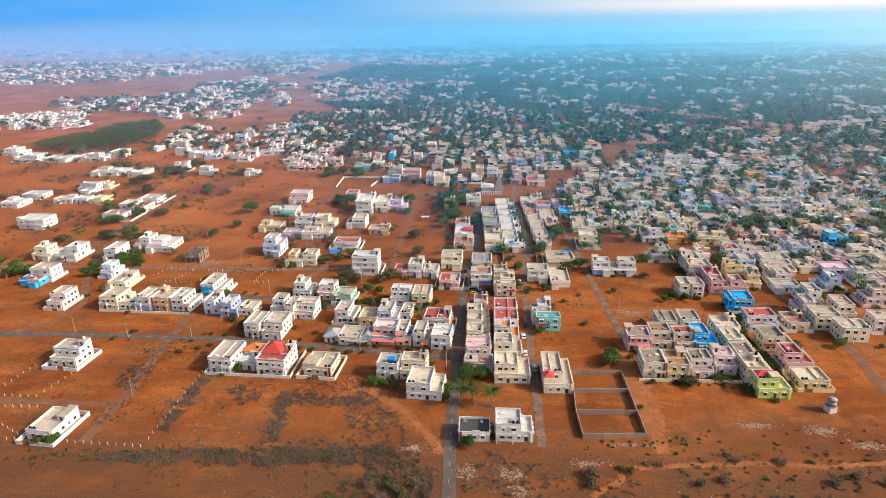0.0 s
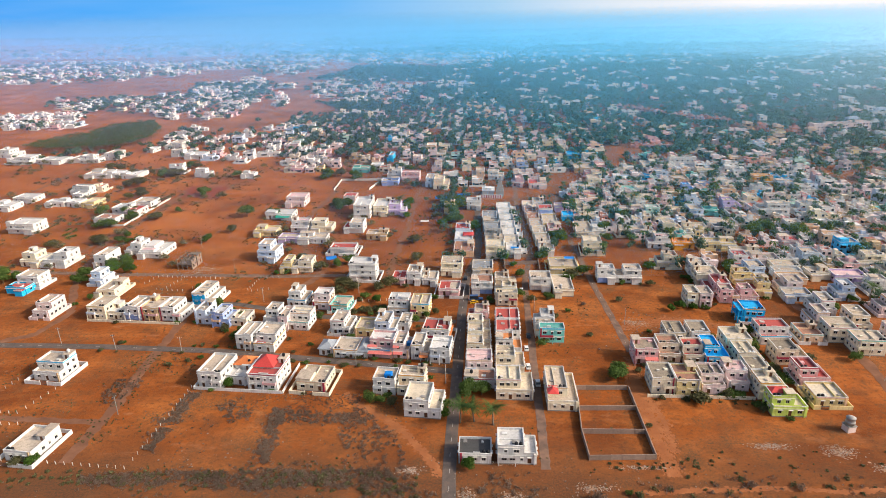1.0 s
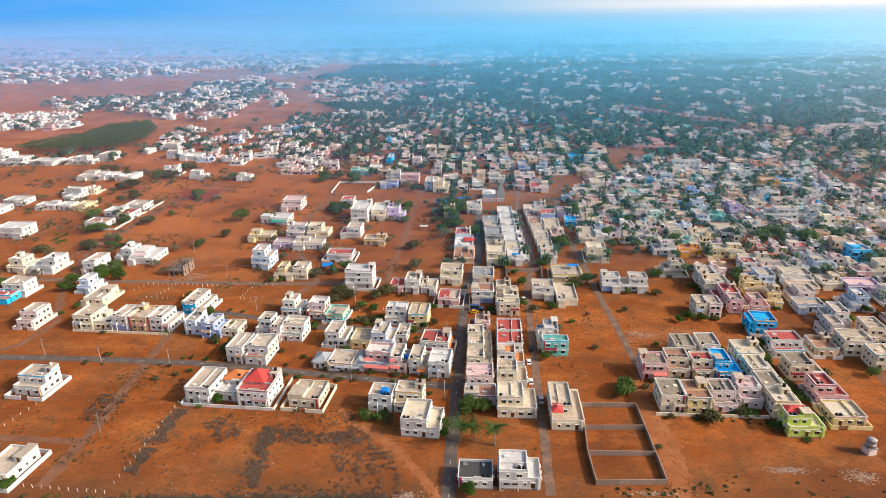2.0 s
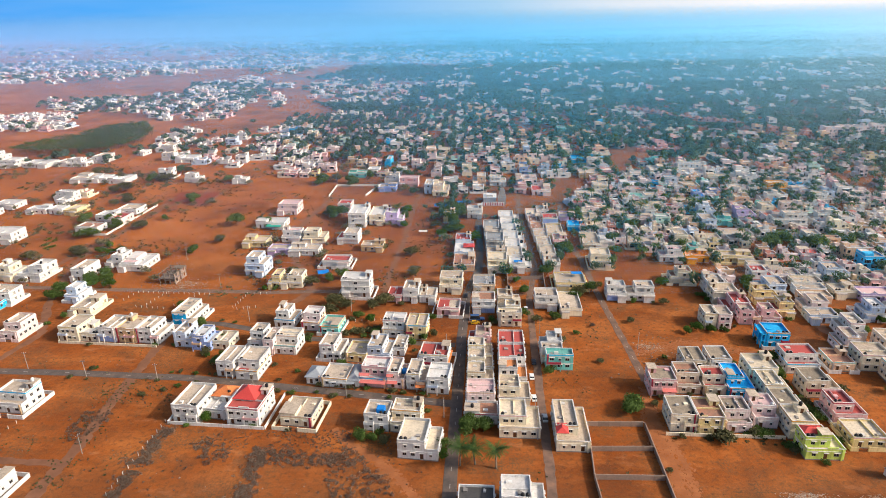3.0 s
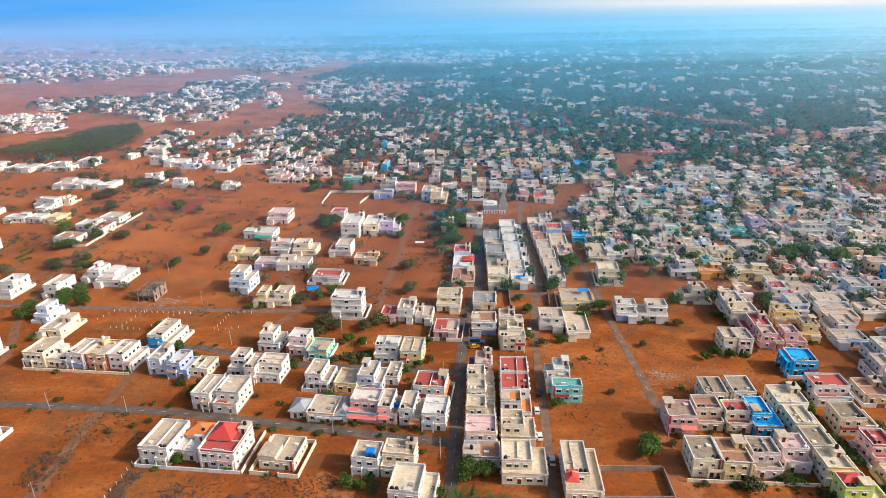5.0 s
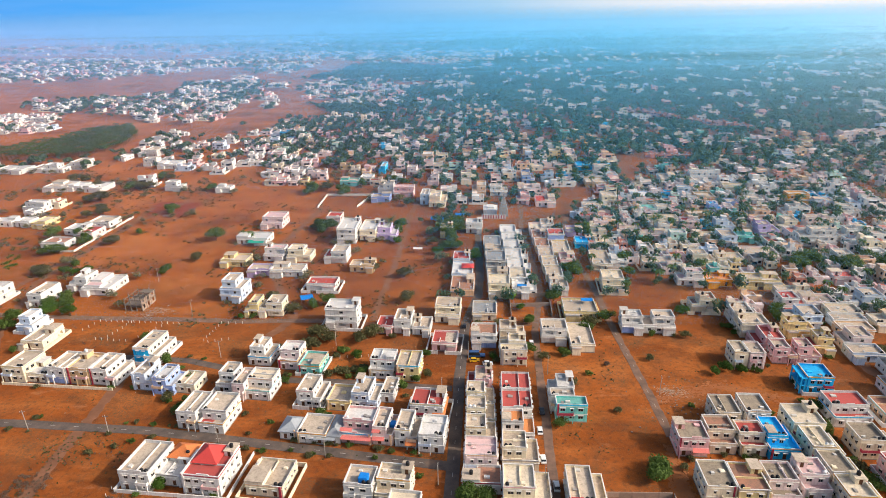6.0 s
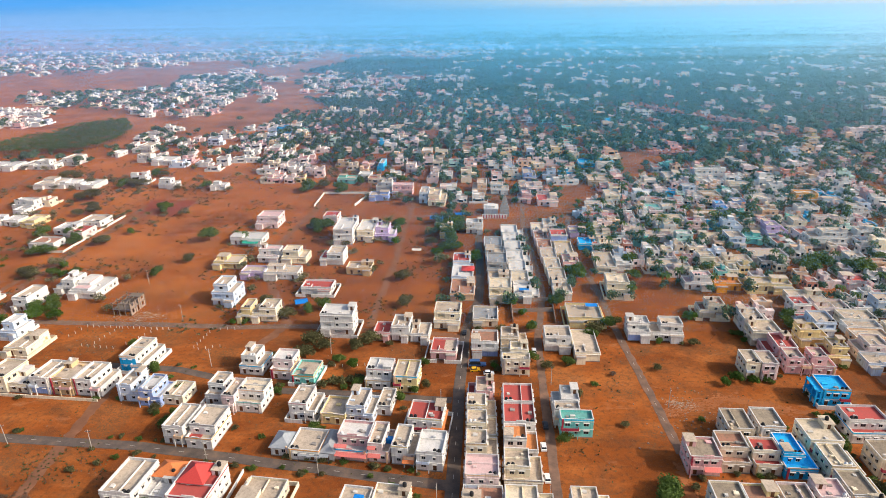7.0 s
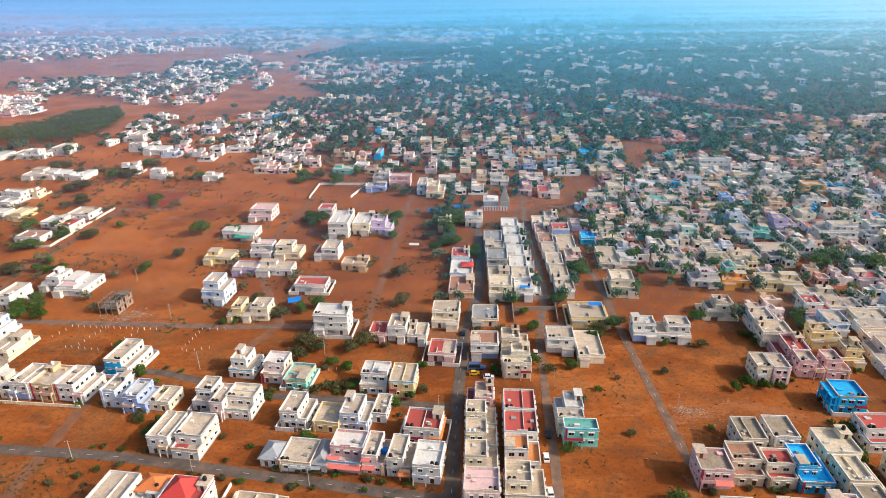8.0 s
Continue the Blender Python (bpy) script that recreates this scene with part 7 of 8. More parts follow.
posts((-184.5, 465), (-187.5, 431), 3.0)
posts((-188, 430), (-206, 435), 3.0)

# ---- poles of the electric line ----
def pole_proto():
    root = new("utility_pole")
    root.matrix_basis = pose(-167.7, 222.6, 0)
    bm = bmesh.new()
    limb(bm, (0, 0, -0.2), (0, 0, 7.4), 0.12, 0.08, 8)
    part("post", bm, POLE, root)
    bm = bmesh.new()
    box(bm, -0.8, 0.8, -0.05, 0.05, 6.8, 6.92)
    arm = part("crossarm", bm, STEEL, root)
    for x in (-0.7, 0.0, 0.7):
        bm = bmesh.new()
        lathe(bm, [(0.05, 6.92), (0.07, 7.0), (0.04, 7.12)], 8, x)
        part("insulator", bm, LIME, arm)
    return tagged(root, "pale concrete electricity pole beside the street", "pole", "electricity poles")


pole = pole_proto()
for x, y, a in ((-142, 217.2, 5), (-114.7, 215.2, 5), (-78.6, 211.5, 5), (-45, 206.5, 5), (-119, 176, 80), (-36, 250, 5), (-97, 261.5, 10), (-154.5, 331.5, 0), (-122.7, 296, 0), (-55, 271, 0), (-12.3, 238, 85), (-11.5, 196, 85), (17.6, 196, 85), (24.6, 252, 85), (60.5, 240, 85), (140, 199, 85), (-3.5, 262, 85), (174, 386, 0)):
    copy_thing(pole, pose(x, y, 0, trng.uniform(-1.5, 1.5), trng.uniform(-1.5, 1.5), a))

# ---- water tower ----
tower = tagged(new("water_tower"), "small pale concrete overhead water tank on a square base", "water tower")
tower.matrix_basis = pose(112.7, 171.5, 0, 0, 0, 12) @ Matrix.Diagonal((0.66, 0.66, 0.66, 1))
bm = bmesh.new()
box(bm, -2.0, 2.0, -2.0, 2.0, -0.1, 3.2)
part("base_room", bm, WALL["pinkwhite"], tower)
bm = bmesh.new()
box(bm, -2.3, 2.3, -2.3, 2.3, 3.2, 3.4)
part("ledge", bm, CONCRETE, tower)
bm = bmesh.new()
lathe(bm, [(1.9, 3.4), (1.9, 4.7), (2.15, 4.72), (2.15, 4.95), (1.95, 4.97), (1.95, 6.9), (2.1, 6.95), (2.1, 7.15), (0.4, 7.6)], 16)
part("tank_drum", bm, CONCRETE, tower)

# ---- unfinished concrete frame ----
shell = tagged(new("unfinished_house"), "bare concrete frame of a house under construction", "building site")
shell.matrix_basis = pose(-154.4, 300.4, 0, 0, 0, -4)
for i in range(4):
    for j in range(4):
        bm = bmesh.new()
        box(bm, i * 2.6 - 0.16, i * 2.6 + 0.16, j * 3.6 - 0.16, j * 3.6 + 0.16, -0.1, (5.9, 5.4, 6.3)[(i + 2 * j) % 3])
        part("column", bm, SITE, shell)
bm = bmesh.new()
box(bm, -0.3, 8.1, -0.3, 11.1, 2.8, 2.95)
part("slab", bm, SITE, shell)
bm = bmesh.new()
box(bm, 2.9, 8.1, 7.3, 11.1, 5.4, 5.55)
part("slab", bm, SITE, shell)
for z in (2.55, 5.15):
    for j in range(4):
        bm = bmesh.new()
        box(bm, -0.3, 8.1, j * 3.6 - 0.12, j * 3.6 + 0.12, z, z + 0.24)
        part("beam", bm, SITE, shell)
    for i in range(4):
        bm = bmesh.new()
        box(bm, i * 2.6 - 0.11, i * 2.6 + 0.11, -0.3, 11.1, z + 0.005, z + 0.235)
        part("beam", bm, SITE, shell)
# half-raised block walls between the columns, with openings left for windows
for j in range(3):
    for z in (0.0, 2.96):
        bm = bmesh.new()
        box(bm, 7.72, 7.88, j * 3.6 + 0.17, j * 3.6 + 1.1, z - 0.1, z + 2.4)
        box(bm, 7.72, 7.88, j * 3.6 + 1.1, j * 3.6 + 2.4, z - 0.1, z + (0.9 if j != 1 else 0.2))
        box(bm, 7.72, 7.88, j * 3.6 + 2.4, j * 3.6 + 3.43, z - 0.1, z + 2.4)
        part("block_wall", bm, BLOCK, shell)
for i in range(3):
    bm = bmesh.new()
    box(bm, i * 2.6 + 0.17, i * 2.6 + 2.43, 3.52, 3.68, -0.1, 2.2 - 0.6 * (i % 2))
    part("block_wall", bm, BLOCK, shell)
rubble(-143, 299, 12, 7, 60, DUST, "broken blocks and debris beside a building site", 0.4)

# ---- temple with its tower ----
temple = tagged(new("temple"), "white temple hall with a striped wall and a stepped gate tower", "temple")
temple.matrix_basis = pose(4.0, 428, 0, 0, 0, -1.5)
bm = bmesh.new()
box(bm, 0, 15, 0, 0.4, -0.1, 2.6)
part("front_wall", bm, WALL["white"], temple)
for k in range(9):
    bm = bmesh.new()
    box(bm, 0.6 + k * 1.6, 1.2 + k * 1.6, -0.05, 0.0, 0.1, 2.4)
    part("stripe", bm, WALL["maroon"], temple)
bm = bmesh.new()
box(bm, 1, 9.5, 7, 18, -0.1, 3.4)
box(bm, 0.7, 9.8, 6.7, 18.3, 3.4, 3.55)
box(bm, 3, 7.5, 10, 16, 3.55, 4.6)
part("hall", bm, WALL["white"], temple)
bm = bmesh.new()
for k in range(7):
    i = 0.38 * k
    box(bm, 10.6 + i, 16.2 - i, 4 + i * 0.6, 8 - i * 0.6, (0 if k == 0 else 3.0 + 1.5 * k) - 0.02, 4.5 + 1.5 * k)
box(bm, 12.9, 13.9, 5.6, 6.4, 13.5, 14.4)
part("gate_tower", bm, WALL["grey"], temple)

# ---- parked vehicles ----
def car(x, y, rz, paint, label, L=3.7, W=1.6, H=1.45):
    root = new("car")
    root.matrix_basis = pose(x, y, 0.06, 0, 0, rz)
    bm = bmesh.new()
    prof = [(-L / 2, 0.3), (-L / 2, 0.8), (-L / 2 + 0.15, 0.95), (L * 0.22, 0.95), (L / 2 - 0.1, 0.78), (L / 2, 0.6), (L / 2, 0.3)]
    sides = [[bm.verts.new((px, s * W / 2, pz)) for px, pz in prof] for s in (-1, 1)]
    n = len(prof)
    for i in range(n):
        bm.faces.new((sides[0][i], sides[0][(i + 1) % n], sides[1][(i + 1) % n], sides[1][i]))
    bm.faces.new(sides[0][::-1]); bm.faces.new(sides[1])
    bmesh.ops.recalc_face_normals(bm, faces=bm.faces)
    body = part("body", bm, paint, root)
    for nm, z0, z1, mat, k in (("cabin_glass", 0.95, H - 0.08, GLASS_AND_SHADE, 0.0), ("cabin_roof", H - 0.08, H, paint, 0.32)):
        bm = bmesh.new()
        lo = [(-L / 2 + 0.25 + k, -W / 2 + 0.06 + k * 0.25), (L * 0.2 - k, -W / 2 + 0.06 + k * 0.25), (L * 0.2 - k, W / 2 - 0.06 - k * 0.25), (-L / 2 + 0.25 + k, W / 2 - 0.06 - k * 0.25)]
        k2 = 0.35 if k == 0 else 0.4
        hi = [(-L / 2 + 0.25 + k2, -W / 2 + 0.06 + 0.1), (L * 0.2 - k2, -W / 2 + 0.06 + 0.1), (L * 0.2 - k2, W / 2 - 0.16), (-L / 2 + 0.25 + k2, W / 2 - 0.16)]
        a, b = [bm.verts.new((*p, z0)) for p in lo], [bm.verts.new((*p, z1)) for p in hi]
        for i in range(4):
            bm.faces.new((a[i], a[(i + 1) % 4], b[(i + 1) % 4], b[i]))
        bm.faces.new(b)
        part(nm, bm, mat, root)
    for wx in (-L * 0.31, L * 0.31):
        for wy in (-W / 2 + 0.08, W / 2 - 0.08):
            bm = bmesh.new()
            lathe(bm, [(0.3, -0.09), (0.31, 0.0), (0.3, 0.09)], 12)
            part("wheel", bm, TANK, root, at=pose(wx, wy, 0.31, 90, 0, 0))
    return tagged(root, label, "car", "parked cars")


CARPAINT = {"white": rough_paint("white_car_paint", (0.78, 0.78, 0.77), 0.3, 0.05), "yellow": rough_paint("yellow_car_paint", (0.75, 0.42, 0.02), 0.35, 0.05), "dark": rough_paint("dark_car_paint", (0.03, 0.035, 0.045), 0.3, 0.05), "blue": rough_paint("blue_car_paint", (0.05, 0.12, 0.28), 0.35, 0.05)}
car(18.2, 206.5, 92, CARPAINT["white"], "white hatchback parked in a narrow lane")
car(20.2, 229.5, 90, CARPAINT["dark"], "dark car parked in the shade of a lane")
car(20.8, 273.5, 88, CARPAINT["white"], "small white car in a lane")
car(20.6, 195.6, 90, CARPAINT["white"], "white van parked in a narrow lane", 4.0, 1.65, 1.8)
car(18.6, 219.5, 90, CARPAINT["white"], "white hatchback parked beside houses")
car(3.6, 258.2, 3, CARPAINT["white"], "white car parked on a vacant plot")
car(-1.2, 260.3, 8, CARPAINT["yellow"], "yellow taxi car parked on a vacant plot")
car(-0.5, 263.8, 2, CARPAINT["blue"], "long dark blue van parked on a vacant plot", 6.5, 2.0, 2.3)
car(-5.2, 287.0, 86, CARPAINT["dark"], "dark car on a street")

# ---- sheets, awnings and sheds ----
def canopy(x, y, w, d, z, rot, cloth, label, rise=0.5):
    """A ridged sheet on four posts."""
    root = new("canopy")
    root.matrix_basis = pose(x, y, 0, 0, 0, rot)
    bm = bmesh.new()
    n = 5
    rows = [[bm.verts.new((-w / 2 + w * i / n, s * d / 2 * j, z + rise * (1 - j) - 0.08 * math.sin(math.pi * i / n))) for i in range(n + 1)] for s, j in ((-1, 1), (1, 0), (1, 1))]
    for a, b in zip(rows, rows[1:]):
        for i in range(n):
            bm.faces.new((a[i], a[i + 1], b[i + 1], b[i]))
    r = bmesh.ops.extrude_face_region(bm, geom=bm.faces[:])
    bmesh.ops.translate(bm, verts=[v for v in r["geom"] if isinstance(v, bmesh.types.BMVert)], vec=(0, 0, 0.04))
    bmesh.ops.recalc_face_normals(bm, faces=bm.faces)
    part("sheet", bm, cloth, root)
    for px in (-w / 2 + 0.1, w / 2 - 0.1):
        for py in (-d / 2 + 0.1, d / 2 - 0.1):
            bm = bmesh.new()
            box(bm, px - 0.05, px + 0.05, py - 0.05, py + 0.05, -0.1, z)
            part("post", bm, STEEL, root)
    return tagged(root, label, "canopy")


canopy(-23.2, 421.6, 8, 7, 2.8, 0, CLOTH["blue"], "bright blue sheet roof over an open shed")
canopy(-76, 309.6, 5.5, 5, 2.6, 20, CLOTH["blue"], "blue sheet shelter beside trees")
canopy(-8, 428, 9, 5, 3.0, 10, CLOTH["blue"], "blue sheet canopy by the temple")
canopy(-31, 371, 5, 3, 2.4, -3, LIME, "pale sheet-roofed shed in a plot")
canopy(-122, 381.0, 9, 5, 2.6, -3, CLOTH["green"], "green sheet canopy beside a house")
canopy(-47.5, 212.4, 9, 2.2, 2.4, -4, SHEET, "grey sheet awning along a house front", 0.3)
for x, y, w, d in ((20.4, 318.2, 4.2, 2.6), (46.8, 303.4, 4.8, 3.0)):
    sheet = canopy(x, y, w, d, 1.7, -1.5, CLOTH["blue"], "bright blue tarpaulin stretched over a roof terrace", 0.3)
    sheet.matrix_basis = pose(x, y, PLINTH + STOREY + 0.12, 0, 0, -1.5)

# ---- the far town, too many to count ----
frng = np.random.default_rng(11)


def inside(x, y, poly):
    hit = False
    for (x0, y0), (x1, y1) in zip(poly, poly[1:] + poly[:1]):
        if (y0 > y) != (y1 > y) and x < (x1 - x0) * (y - y0) / (y1 - y0) + x0:
            hit = not hit
    return hit


TOWN = [(-150, 500), (-190, 640), (-226, 821), (-99, 830), (17, 930), (60, 815), (187, 764), (238, 700), (330, 655), (470, 640), (330, 420), (215, 265), (172, 262), (178, 330), (205, 400), (200, 440), (185, 520), (60, 520), (-30, 500)]
OPEN = [((689, 2079), (613, 1777), (692, 1714), (840, 1690), (1010, 1640), (1000, 1720), (820, 1990)), ((-330, 2640), (-140, 3076), (70, 2580), (-115, 2600)), ((176, 848), (286, 728), (272, 696), (166, 820)), ((275, 690), (345, 645), (340, 615), (270, 655)), ((145, 572), (198, 568), (198, 606), (147, 608)), ((124, 604), (152, 604), (125, 517), (103, 517)), ((132, 562), (181, 565), (191, 603), (137, 600)), ((51, 450), (80, 460), (79, 506), (59, 503)), ((17, 453), (56, 453), (53, 407), (21, 407)),
        ((657, 2060), (767, 1980), (845, 1667), (791, 1585), (717, 1715), (644, 1900))]
WOOD = [(-99, 825), (-112, 1092), (-39, 1204), (-60, 1500), (102, 1768), (200, 2150), (1150, 2050), (1300, 1400), (720, 760), (470, 640), (330, 655), (238, 700), (187, 764), (60, 815), (17, 930)]
COPSE = [(-320, 1270), (-288, 1416), (-268, 1585), (-202, 1606), (-48, 1516), (-39, 1204), (-154, 1219), (-260, 1273)]
HEDGE = [(-208, 918), (-144, 892), (-107, 899), (-99, 834), (-173, 840)]
CLUSTER = [(-298, 1160), (-264, 1262), (-159, 1245), (-112, 1092), (-94, 925), (-119, 880), (-154, 905), (-225, 936), (-266, 1035)]
HAMLETS = [[(-478, 1324), (-441, 1353), (-393, 1211), (-434, 1216)], [(-359, 1188), (-335, 1204), (-314, 1131), (-331, 1101)], [(-334, 1018), (-303, 1039), (-279, 971), (-310, 974)], [(-302, 955), (-267, 946), (-258, 880), (-277, 886)]]
BAND_W = [(-994, 1290), (-1377, 1781), (-1268, 1966), (-1069, 1926), (-838, 1797), (-651, 1400), (-719, 1360), (-738, 1310), (-792, 1262)]
BAND_M = [(-838, 1797), (-735, 1947), (-526, 2218), (-445, 2197), (-397, 1875), (-366, 1454), (-425, 1345), (-522, 1521), (-597, 1579), (-651, 1400)]
BAND_E = [(-433, 2135), (-250, 2147), (-76, 2433), (151, 2440), (102, 1768), (-49, 1547), (-170, 1706), (-216, 1612), (-362, 1783)]
LEFT_A = [(-322, 639), (-339, 733), (-326, 758), (-303, 704), (-243, 690), (-215, 780), (-190, 770), (-148, 535), (-220, 546), (-280, 569)]
LEFT_B = [(-634, 931), (-666, 999), (-544, 1041), (-479, 1085), (-520, 1217), (-478, 1260), (-390, 1229), (-343, 1079), (-322, 865), (-299, 783), (-389, 797), (-442, 845), (-514, 850), (-557, 882)]
LEFT_C = [(-640, 770), (-640, 840), (-587, 855), (-540, 852), (-487, 779), (-481, 723), (-547, 727), (-600, 707)]


def unit_boxes(spec):
    """Verts and quads of many boxes given as rows of x0, x1, y0, y1, z0, z1."""
    s = np.asarray(spec, float)
    ix, iy, iz = np.array([0, 1, 1, 0, 0, 1, 1, 0]), np.array([2, 2, 3, 3, 2, 2, 3, 3]), np.array([4, 4, 4, 4, 5, 5, 5, 5])
    v = np.stack([s[:, ix], s[:, iy], s[:, iz]], -1).reshape(-1, 3)
    q = np.array([(4, 5, 6, 7), (0, 1, 5, 4), (1, 2, 6, 5), (2, 3, 7, 6), (3, 0, 4, 7)])
    return v, (q[None] + 8 * np.arange(len(s))[:, None, None]).reshape(-1, 4)


PALETTE = ["white"] * 16 + ["cream"] * 6 + ["pinkwhite"] * 14 + ["beige"] * 3 + ["peach"] * 2 + ["brightblue", "teal", "pink", "peach", "tan", "tan"] + ["paleblue"] * 2 + ["beige"] * 4 + ["white", "pink", "peach", "peach", "mint", "peach", "grey", "yellow", "tan", "white", "cream", "pinkwhite", "pinkwhite", "pink"] * 2 + ["brightblue", "teal", "paleblue", "pink", "pink", "rust"]
FAR_MATS = [plaster("far_" + k, tuple(0.95 * v + 0.03 for v in WALLS[k]), True) for k in ("white", "cream", "pinkwhite", "paleblue", "beige", "yellow", "pink", "peach", "mint", "grey", "tan", "brightblue", "teal", "rust")]
FAR_KEYS = ["white", "cream", "pinkwhite", "paleblue", "beige", "yellow", "pink", "peach", "mint", "grey", "tan", "brightblue", "teal", "rust"]
FAR_ROOF = [rough_paint("far_terrace", (0.74, 0.60, 0.51), 0.9, 0.6, 0.6, 0.0, True), rough_paint("far_red_terrace", (0.45, 0.16, 0.11), 0.9, 0.3, 0.6, 0.0, True)]


def far_houses(sites, name_label):
    rows, mats = [], []
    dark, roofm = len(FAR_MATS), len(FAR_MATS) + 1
    for x, y, w, d, n, m, red in sites:
        X0, X1, Y0, Y1, H = x - w / 2, x + w / 2, y - d / 2, y + d / 2, 0.3 + 2.75 * n
        rows.append((X0, X1, Y0, Y1, -0.2, H)); mats.append(m)
        rows.append((X0 + 0.2, X1 - 0.2, Y0 + 0.2, Y1 - 0.2, H, H + 0.08)); mats.append(roofm + red)
        for r in ((X0, X1, Y0, Y0 + 0.2), (X0, X1, Y1 - 0.2, Y1), (X0, X0 + 0.2, Y0 + 0.2, Y1 - 0.2), (X1 - 0.2, X1, Y0 + 0.2, Y1 - 0.2)):
            rows.append((*r, H, H + 0.8)); mats.append(m)
            if y < 760:
                rows.append((r[0] - 0.08, r[1] + 0.08, r[2] - 0.08, r[3] + 0.08, H + 0.8, H + 0.92)); mats.append(0)
        if d > 7.5 and frng.random() < 0.5:
            rows.append((X0 + 0.01, X0 + w * frng.uniform(0.3, 0.6), Y0 + 0.01, Y0 + d * frng.uniform(0.25, 0.45), H + 0.02, H + 2.4)); mats.append(m)
        uw, ud = w * frng.uniform(0.25, 0.5), d * frng.uniform(0.3, 0.6)
        sx, uh = (X0 if frng.random() < 0.5 else X1 - uw), frng.uniform(1.7, 2.6)
        rows.append((sx + 0.01, sx + uw - 0.01, Y1 - ud, Y1 - 0.01, H + 0.02, H + uh)); mats.append(m)
        rows.append((sx + 0.25, sx + uw - 0.25, Y1 - ud + 0.25, Y1 - 0.25, H + uh, H + uh + 0.06)); mats.append(roofm + red)
        if frng.random() < 0.4:
            aw = frng.uniform(2.5, 4.5)
            ax = X1 if frng.random() < 0.5 else X0 - aw
            rows.append((ax + 0.01, ax + aw - 0.01, Y0 + 1.2, Y1 - 1.0, -0.2, 3.2)); mats.append(m)
        if frng.random() < 0.45:
            g = 2.0
            for r in ((X0 - g, X1 + g, Y0 - g - 0.2, Y0 - g), (X0 - g - 0.2, X0 - g, Y0 - g, Y1 + g), (X1 + g, X1 + g + 0.2, Y0 - g, Y1 + g)):
                rows.append((*r, -0.2, 1.4)); mats.append(m)
        for k in range(n):
            z = 1.2 + 2.75 * k
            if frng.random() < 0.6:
                # a porch or balcony slab, over a dark sheet standing in for the shade below
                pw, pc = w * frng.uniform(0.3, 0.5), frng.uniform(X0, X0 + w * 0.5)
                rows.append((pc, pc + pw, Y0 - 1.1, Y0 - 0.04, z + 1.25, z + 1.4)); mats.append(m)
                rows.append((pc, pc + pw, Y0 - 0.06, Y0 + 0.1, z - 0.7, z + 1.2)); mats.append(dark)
            for c in np.linspace(X0 + 1.3, X1 - 1.3, max(2, int(w / 2.9))):
                if frng.random() < 0.8:
                    rows.append((c - 0.7, c + 0.7, Y0 - 0.03, Y0 + 0.1, z, z + 1.35)); mats.append(dark)
            for c in np.linspace(Y0 + 1.5, Y1 - 1.5, max(2, int(d / 3.5))):
                if frng.random() < 0.7:
                    rows.append((X0 - 0.03, X0 + 0.1, c - 0.65, c + 0.65, z, z + 1.35) if x > 0 else (X1 - 0.1, X1 + 0.03, c - 0.65, c + 0.65, z, z + 1.35)); mats.append(dark)
    v, q = unit_boxes(rows)
    ob = new("distant_houses", raw_mesh("distant_houses", v, q, FAR_MATS + [GLASS_AND_SHADE] + FAR_ROOF, np.repeat(mats, 5)))
    return tagged(ob, name_label, "houses", kind="stuff")


def far_trees(places, sizes, leaves, label, mat, flat=1.0, blade=1.2):
    protos = []
    for k in range(5):
        p, nrm = crown_points(frng, leaves, 3.0, 4.0, 6)
        p[:, 2] += 3.4
        p[:, 2] = np.maximum(p[:, 2], 0.2)
        nrm /= np.linalg.norm(nrm, axis=1, keepdims=True)
        a = np.cross(nrm, frng.normal(size=(leaves, 3)))
        a /= np.linalg.norm(a, axis=1, keepdims=True)
        b = np.cross(nrm, a)
        s = frng.uniform(0.55, 1.2, leaves)[:, None] * blade
        protos.append(np.stack([p - a * s, p - b * s * 0.8, p + a * s, p + b * s * 0.8], 1).reshape(-1, 3))
    v = np.concatenate([protos[k % 5] * np.array([s, s, s * h]) + np.array([x, y, 0]) for k, ((x, y), s, h) in enumerate(zip(places, sizes, frng.uniform(0.8, 1.25, len(places)) * flat))])
    ob = new("woodland", raw_mesh("woodland", v, np.arange(len(v)).reshape(-1, 4), [mat]))
    return tagged(ob, label, "trees", kind="stuff")


near_sites = [(o.matrix_basis.translation.x, o.matrix_basis.translation.y) for o in scene.objects if o.name.split(".")[0] == "house"]
grid = {}
for sx, sy in near_sites:
    grid.setdefault((int(sx // 20), int(sy // 20)), []).append((sx, sy))


def taken(x, y, r):
    i, j = int(x // 20), int(y // 20)
    return any(abs(x - p) < r and abs(y - q) < r for a in (-1, 0, 1) for b in (-1, 0, 1) for p, q in grid.get((i + a, j + b), ()))


def on_street(x, y):
    """Lanes of the town's own grid, every third row and every seventh column, bent a little."""
    u, v = x - 0.055 * (y - 440) + 6 * math.sin(y / 170), y + 0.03 * x
    return (u + 3000) % 27 < 5.0 or (v + 3000) % 92 < 6.0


sites_far, tree_spots = [], []
WHITES = False
rng = random.Random(21)


